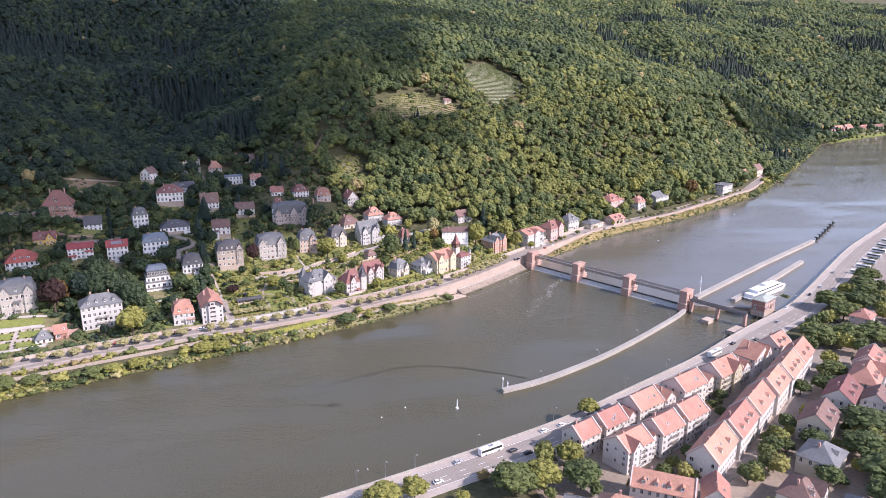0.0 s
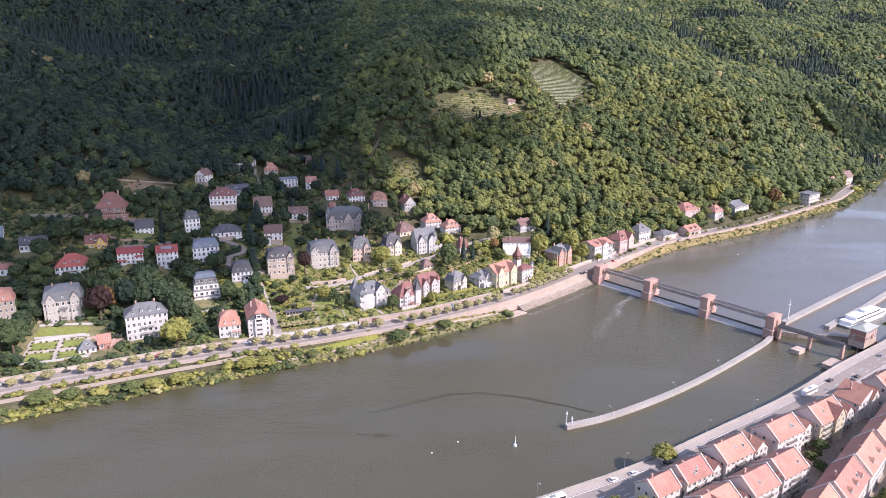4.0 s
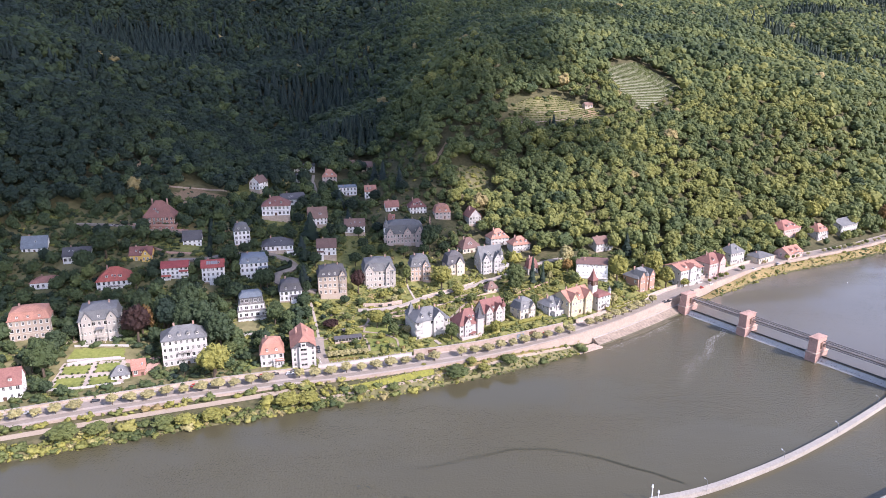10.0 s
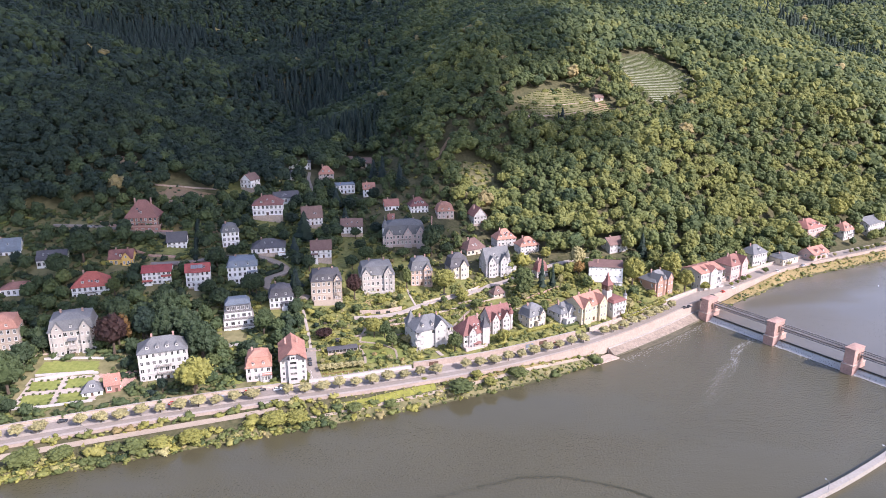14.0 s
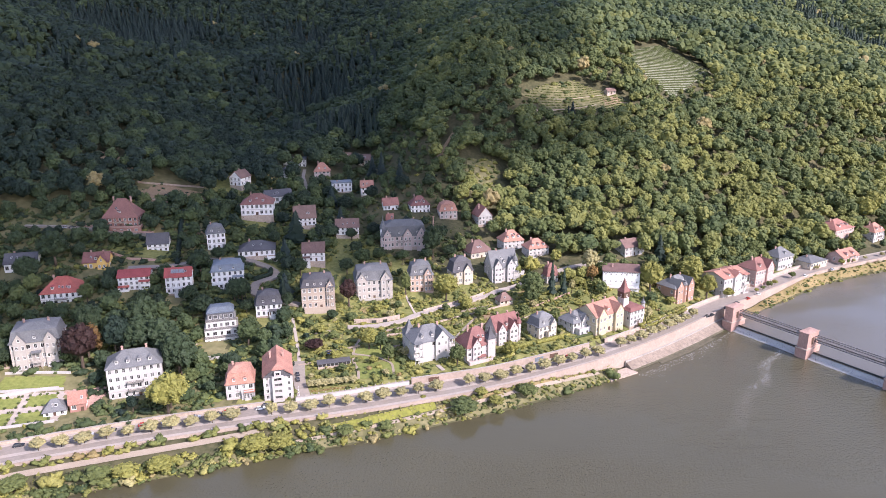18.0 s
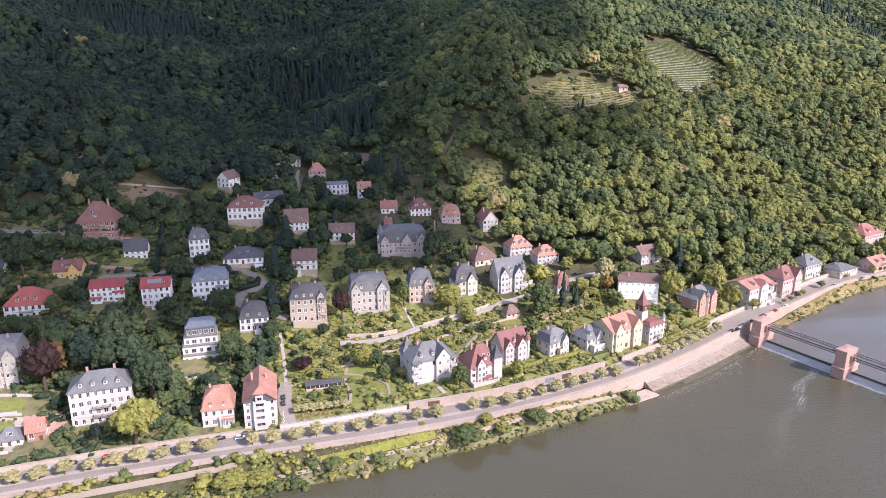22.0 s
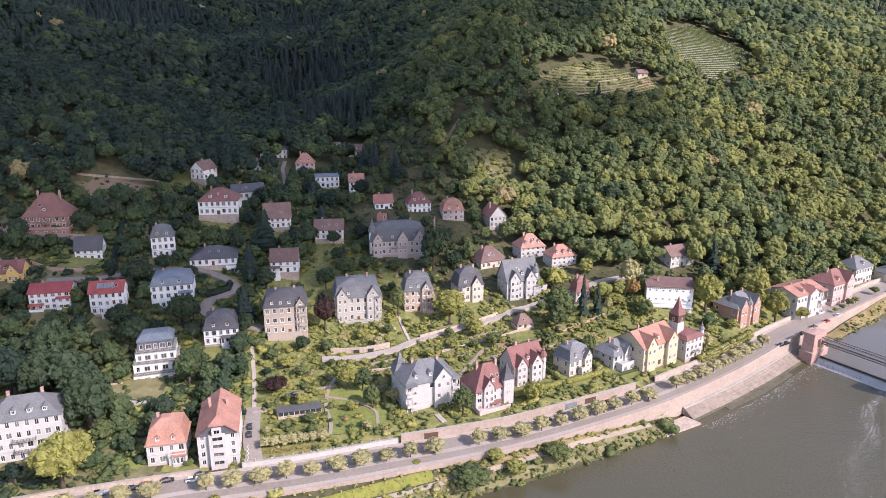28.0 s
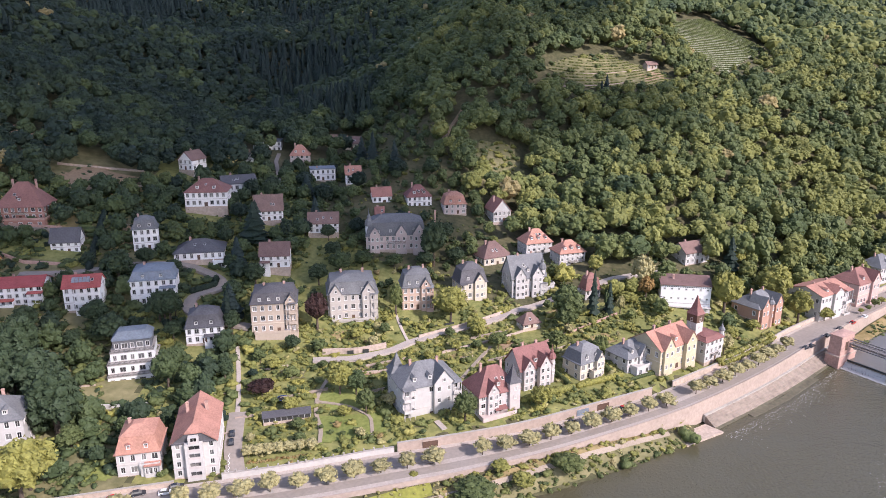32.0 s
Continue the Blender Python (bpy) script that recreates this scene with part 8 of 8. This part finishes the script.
gh = thing("greenhouse", "long low glazed garden building with dark roof", "greenhouse", pose(-43, 471.5, gz(-43, 471.5), 0, 0, 16))
m = Mesh()
m.box(-8, 8, -1.8, 1.8, -1, 0.9)
part("base", m, WALLSTONE, gh)
m = Mesh()
m.box(-8, 8, -1.75, 1.75, 0.9, 2.5)
part("glazing", m, GLASS, gh)
for i in range(9):
    m = Mesh()
    m.box(-8 + 2 * i - 0.08, -8 + 2 * i + 0.08, -1.82, -1.7, 0.9, 2.5)
    part("mullion", m, FRAME, gh)
m = Mesh()
m.loft([[(-8.4, -2.2, 2.5), (8.4, -2.2, 2.5), (8.4, 2.2, 2.9), (-8.4, 2.2, 2.9)], [(-8.4, -2.2, 2.7), (8.4, -2.2, 2.7), (8.4, 2.2, 3.1), (-8.4, 2.2, 3.1)]], 0, True, True)
part("roof", m, ROOFING["dark"], gh)
tp = thing("trampoline", "round blue garden trampoline with safety net posts", "trampoline", pose(-47, 482, gz(-47, 482) + 0.2))
m = Mesh()
ring = lambda rr, z: [(rr * math.cos(6.283 * i / 16), rr * math.sin(6.283 * i / 16), z) for i in range(16)]
m.loft([ring(1.9, 0.8), ring(1.9, 0.9)], 0, True, True)
part("mat", m, RUBBER, tp)
m = Mesh()
m.loft([ring(2.2, 0.82), ring(2.2, 0.95), ring(1.88, 0.95), ring(1.88, 0.82)], 0, False)
part("edge_pad", m, CAR_PAINT["blue"], tp)
for i in range(6):
    m = Mesh()
    c, s2 = 2.15 * math.cos(i * 1.047), 2.15 * math.sin(i * 1.047)
    m.tube((c, s2, -0.3), (c, s2, 2.4), 0.04, 0.04, 5)
    part("post", m, IRON, tp)
hut = house(166, 826, gz(166, 826) + 0.5, 9, 6, 3.2, 5.6, 20, "gx", "sand", "brown", 1, "small brown-roofed vineyard hut in the clearing", name="vineyard_hut", chimneys=0, sink=3)
drape("bare_plot", "reddish bare plot beside the vineyard hut", [(160, 808), (180, 812), (176, 820), (156, 817)], SOIL, 1.1, 3.0, "ground")
conifer(126, 792, 13, 3.0, 0.05, 2)
conifer(122, 790, 9, 2.4, 0.05, 1)
# balustrade pillars on the white garden wall
bal = thing("balustrade", "pale balustrade with square pillars on the road wall", "balustrade", pose(0, 0, 0))
p = along(BANK, -44, 6, lambda t: float(road_edge(t) + road_width(t)) + 0.25, 1.0)
for i in range(0, len(p), 3):
    m = Mesh()
    z = float(road_level(p[i][0])) + 2.15
    m.box(p[i][0] - 0.22, p[i][0] + 0.22, p[i][1] - 0.22, p[i][1] + 0.22, z - 0.1, z + 0.9)
    part("pillar", m, CONCRETE, bal)


# ---- more on single houses ----
def by_place(x, y):
    return min((o for o in scene.objects if o.get("category") == "house"), key=lambda o: (o.matrix_basis.translation.x - x) ** 2 + (o.matrix_basis.translation.y - y) ** 2)


def annex(H, name, x0, x1, y0, y1, z0, z1, wall, holes=(), roof=None, label=""):
    """A lower block built against a house, with windows on its river side."""
    m = Mesh()
    facade(m, (x0, y0), (x1, y0), z0, z1, [h[:4] for h in holes])
    for a, b in (((x1, y0), (x1, y1)), ((x1, y1), (x0, y1)), ((x0, y1), (x0, y0))):
        facade(m, a, b, z0, z1, [])
    m.face([(x0, y0, z1), (x1, y0, z1), (x1, y1, z1), (x0, y1, z1)])
    a = part(name, m, PLASTER[wall], H, label)
    for u, z, w, h in holes:
        part("window", window_mesh(w, h)[2], None, a, at=Matrix.Translation((x0 + u, y0, z)))
    m = Mesh()
    t = 0.18
    for b in ((x0 - t, x1 + t, y0 - t, y0 + t), (x0 - t, x0 + t, y0 + t, y1), (x1 - t, x1 + t, y0 + t, y1)):
        m.box(*b, z1 - 0.1, z1 + 0.85)
    part("parapet", m, PLASTER[wall] if roof is None else roof, a)
    return a


# brick terrace storey under the big roof of the brick villa
annex(by_place(-192.5, 577.2), "terrace_storey", -13.0, 13.0, -13.5, -7.9, -5.5, 1.6, "rust", [(2.6 + 4.2 * i, -0.6, 1.6, 2.2) for i in range(6)], SANDSTONE)
# flat white annexes
annex(by_place(51.2, 577.9), "annex", 4.5, 13.0, -7.2, -1.0, -4.0, 5.2, "sun_white", [(2.0, 3.2, 1.3, 1.7), (6.0, 3.2, 1.3, 1.7)])
annex(by_place(87.7, 513.4), "terrace", -6.0, 7.2, -9.2, -5.9, -4.0, 3.4, "sun_white", [(2.2, 1.6, 1.5, 2.0), (6.0, 1.6, 1.5, 2.0), (10.0, 1.6, 1.5, 2.0)])
annex(by_place(68.7, 506.2), "porch", -1.2, 3.4, -7.4, -4.9, -4.0, 3.6, "cream", [(1.4, 1.7, 1.2, 2.0), (3.3, 1.7, 1.2, 2.0)])
annex(by_place(30.1, 482.1), "terrace", -8.2, 5.0, -9.4, -6.2, -4.0, 1.2, "pink")
annex(by_place(-62.9, 532.6), "terrace", -8.0, 6.0, -10.0, -7.5, -4.0, 1.0, "sand")
annex(by_place(-31.0, 545.7), "terrace", -9.0, 9.0, -11.6, -9.9, -4.0, 0.9, "stone")
annex(by_place(-107.1, 573.1), "garage", 6.5, 13.5, -11.0, -8.2, -5.0, -0.6, "white", [(3.5, -2.1, 3.0, 2.0)])
annex(by_place(-116.4, 537.6), "balcony_storey", -8.0, 8.0, -9.0, -7.2, -4.0, 3.2, "white", [(1.8 + 2.5 * i, 1.6, 1.4, 2.0) for i in range(6)])
annex(by_place(-84.5, 445.9), "bow_terrace", 0.5, 6.0, -7.6, -5.8, -4.0, 3.4, "sun_white", [(1.4, 1.6, 1.0, 2.0), (2.8, 1.6, 1.0, 2.0), (4.2, 1.6, 1.0, 2.0)])
# open ground floor of the long white building
H = by_place(120.8, 564.3)
m = Mesh()
m.box(-11.3, 11.3, -6.4, -4.66, 2.9, 3.3)
part("floor_slab", m, PLASTER["sun_white"], H)
for i in range(7):
    m = Mesh()
    m.box(-10.8 + 3.6 * i - 0.2, -10.8 + 3.6 * i + 0.2, -6.2, -5.8, -4, 2.9)
    part("pillar", m, PLASTER["sun_white"], H)
for i in range(22):
    m = Mesh()
    m.box(-10.4 + i * 0.99 - 0.22, -10.4 + i * 0.99 + 0.22, -4.7, -4.62, 12.2, 12.6)
    part("vent_window", m, GLASS, H)
# solar panels on a red roof
H = by_place(-140.8, 525.5)
for i in range(5):
    m = Mesh()
    m.box(-0.62, 0.62, -1.3, 1.3, 0.1, 0.22)
    part("solar_panel", m, STEEL, H, "pale framed solar panel", at=Matrix.Translation((-3.2 + 1.4 * i, -2.4, 12.2)) @ Matrix.Rotation(math.atan2(3.9, 5.0), 4, "X"))
# dark garage gates beside the lane
for x, y, z in ((6.5, 537.8, 16.6), (12.5, 540.2, 16.9)):
    m = Mesh()
    m.box(-2.3, 2.3, -0.15, 0.15, -0.6, 1.9)
    thing("lane_gate", "dark closed gate beside the lane", "gate", pose(x, y, z, 0, 0, 27), "lane gates", m, IRON)


def hedge(label, pts, wide, high, tint, seed):
    P = np.array(pts, float)
    d = np.concatenate([[0], np.cumsum(np.hypot(*np.diff(P, axis=0).T))])
    t = np.arange(0, d[-1], wide * 0.55)
    x, y = np.interp(t, d, P[:, 0]), np.interp(t, d, P[:, 1])
    r = np.random.default_rng(seed)
    woods("hedge", label, [crown(s, 2, 60, 0.22, 0.25, 1.0, -0.95) for s in (64, 65)], np.stack([x, y, land(x, y) + high * 0.5], -1), np.stack([np.full(len(x), wide), np.full(len(x), wide), np.full(len(x), high * 0.62)], -1) * r.uniform(0.85, 1.1, (len(x), 1)), np.full(len(x), tint), LEAF)


hedge("tall dark clipped hedge running down the slope", [(-158.7, 593.8), (-152.1, 568.7), (-145.6, 543.5)], 1.4, 3.4, 0.06, 1)
hedge("low clipped hedge beside the greenhouse", [(-52, 474), (-44, 476), (-34, 479)], 0.8, 1.3, 0.7, 2)
hedge("green hedge between two riverside gardens", [(60, 492), (57, 499), (54, 505)], 0.9, 1.8, 0.55, 3)
hedge("green hedge between two riverside gardens", [(78, 501), (75, 508), (72, 515)], 0.9, 1.8, 0.6, 4)
hedge("clipped hedge before the white house's terrace", [(80, 500), (88, 505), (95, 509)], 0.7, 1.1, 0.45, 5)
hedge("shrubby hedge behind the road wall", [(40, 484), (50, 489), (60, 494)], 1.2, 2.2, 0.74, 6)
hedge("shrubby hedge behind the road wall", [(62, 495), (72, 500), (80, 504)], 1.1, 2.0, 0.78, 7)
hedge("dark hedge above the hairpin lane", [(-100, 541), (-92, 548), (-93, 553)], 1.3, 2.4, 0.15, 8)
for k in range(6):
    x, y = -151 + 1.6 * k, 582 - 5.2 * k
    drape("vegetable_plot", "brownish terraced vegetable plot between hedges", [(x, y), (x + 9, y + 2.4), (x + 10, y - 1.4), (x + 1, y - 3.6)], SOIL if k % 2 else SCRUB, 0.45, 0.8, "garden")
    retaining("low pale edging wall of a vegetable plot", [(x + 0.5, y - 3.8), (x + 10, y - 1.6)], 0.5, WALLSTONE, 0.25)
drape("dry_lawn", "dry brownish grass slope below the brick villa", [(-172, 566), (-160, 572), (-158, 590), (-170, 586)], DRY_GRASS, 0.35, 1.0, "garden")
drape("dry_lawn", "dry brownish grass on the terraced slope", [(-164, 600), (-142, 604), (-132, 612), (-140, 632), (-164, 618)], DRY_GRASS, 0.35, 1.5, "garden")
drape("dry_lawn", "dry patch of lawn in the hillside garden", [(68, 530), (80, 536), (84, 530), (73, 524)], DRY_GRASS, 0.35, 0.8, "garden")
tree(103.7, 564.4, 12, 4.2, 0.94, 1, label="golden yellow autumn tree between the houses")
tree(82.9, 551.4, 13, 1.7, 0.4, 2, "poplar", "slim columnar poplar in the hillside garden")
tree(89.2, 551.8, 9, 2.4, 0.86, 0, label="pale silver-green garden tree")
tree(62.9, 537.4, 12.5, 5.6, 0.5, 2, label="large mid-green tree on the garden slope")
tree(24.5, 536, 7, 4.6, 0.8, 1, label="bright yellow-green tree above the lane")
conifer(-85.7, 588.1, 15, 4.2, 0.15, 0)
conifer(-79.6, 525.7, 15, 3.6, 0.15, 1)
for k, (x, y, h, rad, tint) in enumerate(((-101.4, 525.1, 8, 4.0, 0.12), (-35.8, 603.8, 11, 5, 0.15), (-50, 598, 9, 4.5, 0.2), (-62, 600, 10, 4.5, 0.15), (-45, 583, 9, 5, 0.3), (-30, 578, 9, 5, 0.35), (-15, 580, 8, 5, 0.35), (0, 584, 9, 5, 0.3), (15, 590, 10, 5, 0.3), (8, 606, 13, 6, 0.2), (-70, 592, 10, 4.5, 0.15), (-95, 600, 11, 5, 0.15), (-98, 632, 11, 5, 0.12), (-60, 640, 13, 6, 0.12), (-42, 655, 13, 6, 0.12), (-75, 660, 12, 6, 0.12), (-20, 668, 13, 6, 0.15), (0, 672, 13, 6, 0.2))):
    tree(x, y, h, rad, tint, k, label="dark green tree standing close to the hillside houses")

zig = tagged(new("street_marking"), "white zigzag line painted on the side street", "road marking", kind="structure")
for k in range(8):
    x, y = -54.6 - 0.33 * k, 442.0 + 1.15 * k
    z = gz(x, y) + 0.75
    m = Mesh()
    a, b = (0.0, 0.5) if k % 2 else (0.5, 0.0)
    m.face([(x + a, y, z), (x + a + 0.2, y, z), (x + b - 0.33 + 0.2, y + 1.15, z + 0.05), (x + b - 0.33, y + 1.15, z + 0.05)])
    part("stroke", m, PAINT, zig)
# flower border under the clipped row
x = np.linspace(-50, -31, 46)
hr = np.random.default_rng(12)
y = 447.6 + 0.24 * (x + 50) + hr.uniform(-0.5, 0.5, len(x))
shrubs("flower_border", "orange-red flower border under the clipped trees", x, y, hr.uniform(0.35, 0.6, len(x)), np.clip(hr.normal(0.92, 0.02, len(x)), 0.85, 0.95), 52)

x, y, s, r = scatter(-240, -145, 600, 660, 4.2, 23)
ok = (inside(CLEARINGS[2], x, y) | inside(CLEARINGS[3], x, y)) & (r.random(len(x)) < 0.45)
x, y = x[ok], y[ok]
shrubs("slope_scrub", "dark scrub on the bare terraced slope", x, y, r.uniform(0.6, 1.8, len(x)), np.clip(r.normal(0.35, 0.12, len(x)), 0.1, 0.7), 56)

# low walls stepping the gardens
for k, (x0, x1, off) in enumerate(((-55, -41, 56), (-40, -22, 63), (-20, -4, 70), (-52, -37, 78), (-30, -13, 90), (6, 22, 63), (26, 40, 67), (45, 58, 72), (60, 76, 66), (78, 94, 62), (12, 28, 80), (62, 80, 84), (-100, -84, 92), (-176, -160, 92))):
    p = along(BANK, x0, x1, lambda t: off, 2.0)
    retaining("weathered sandstone garden wall holding a terrace", [tuple(q) for q in p], 0.7 + 0.25 * (k % 3), (WALLSTONE, ROADWALL, RIVERSTONE)[k % 3], 0.35)
for poly, mat in (([(-36, 522), (-26, 525), (-27, 530), (-37, 527)], DRY_GRASS), ([(-50, 494), (-42, 496), (-43, 502), (-52, 500)], SCRUB), ([(10, 508), (20, 513), (17, 518), (8, 513)], DRY_GRASS), ([(36, 520), (46, 526), (43, 531), (34, 526)], SOIL), ([(58, 548), (66, 552), (64, 558), (56, 554)], DRY_GRASS), ([(-24, 498), (-14, 501), (-15, 506), (-25, 503)], SOIL)):
    drape("garden_plot", "dry earthen plot in the terraced gardens", poly, mat, 0.4, 0.8, "garden")

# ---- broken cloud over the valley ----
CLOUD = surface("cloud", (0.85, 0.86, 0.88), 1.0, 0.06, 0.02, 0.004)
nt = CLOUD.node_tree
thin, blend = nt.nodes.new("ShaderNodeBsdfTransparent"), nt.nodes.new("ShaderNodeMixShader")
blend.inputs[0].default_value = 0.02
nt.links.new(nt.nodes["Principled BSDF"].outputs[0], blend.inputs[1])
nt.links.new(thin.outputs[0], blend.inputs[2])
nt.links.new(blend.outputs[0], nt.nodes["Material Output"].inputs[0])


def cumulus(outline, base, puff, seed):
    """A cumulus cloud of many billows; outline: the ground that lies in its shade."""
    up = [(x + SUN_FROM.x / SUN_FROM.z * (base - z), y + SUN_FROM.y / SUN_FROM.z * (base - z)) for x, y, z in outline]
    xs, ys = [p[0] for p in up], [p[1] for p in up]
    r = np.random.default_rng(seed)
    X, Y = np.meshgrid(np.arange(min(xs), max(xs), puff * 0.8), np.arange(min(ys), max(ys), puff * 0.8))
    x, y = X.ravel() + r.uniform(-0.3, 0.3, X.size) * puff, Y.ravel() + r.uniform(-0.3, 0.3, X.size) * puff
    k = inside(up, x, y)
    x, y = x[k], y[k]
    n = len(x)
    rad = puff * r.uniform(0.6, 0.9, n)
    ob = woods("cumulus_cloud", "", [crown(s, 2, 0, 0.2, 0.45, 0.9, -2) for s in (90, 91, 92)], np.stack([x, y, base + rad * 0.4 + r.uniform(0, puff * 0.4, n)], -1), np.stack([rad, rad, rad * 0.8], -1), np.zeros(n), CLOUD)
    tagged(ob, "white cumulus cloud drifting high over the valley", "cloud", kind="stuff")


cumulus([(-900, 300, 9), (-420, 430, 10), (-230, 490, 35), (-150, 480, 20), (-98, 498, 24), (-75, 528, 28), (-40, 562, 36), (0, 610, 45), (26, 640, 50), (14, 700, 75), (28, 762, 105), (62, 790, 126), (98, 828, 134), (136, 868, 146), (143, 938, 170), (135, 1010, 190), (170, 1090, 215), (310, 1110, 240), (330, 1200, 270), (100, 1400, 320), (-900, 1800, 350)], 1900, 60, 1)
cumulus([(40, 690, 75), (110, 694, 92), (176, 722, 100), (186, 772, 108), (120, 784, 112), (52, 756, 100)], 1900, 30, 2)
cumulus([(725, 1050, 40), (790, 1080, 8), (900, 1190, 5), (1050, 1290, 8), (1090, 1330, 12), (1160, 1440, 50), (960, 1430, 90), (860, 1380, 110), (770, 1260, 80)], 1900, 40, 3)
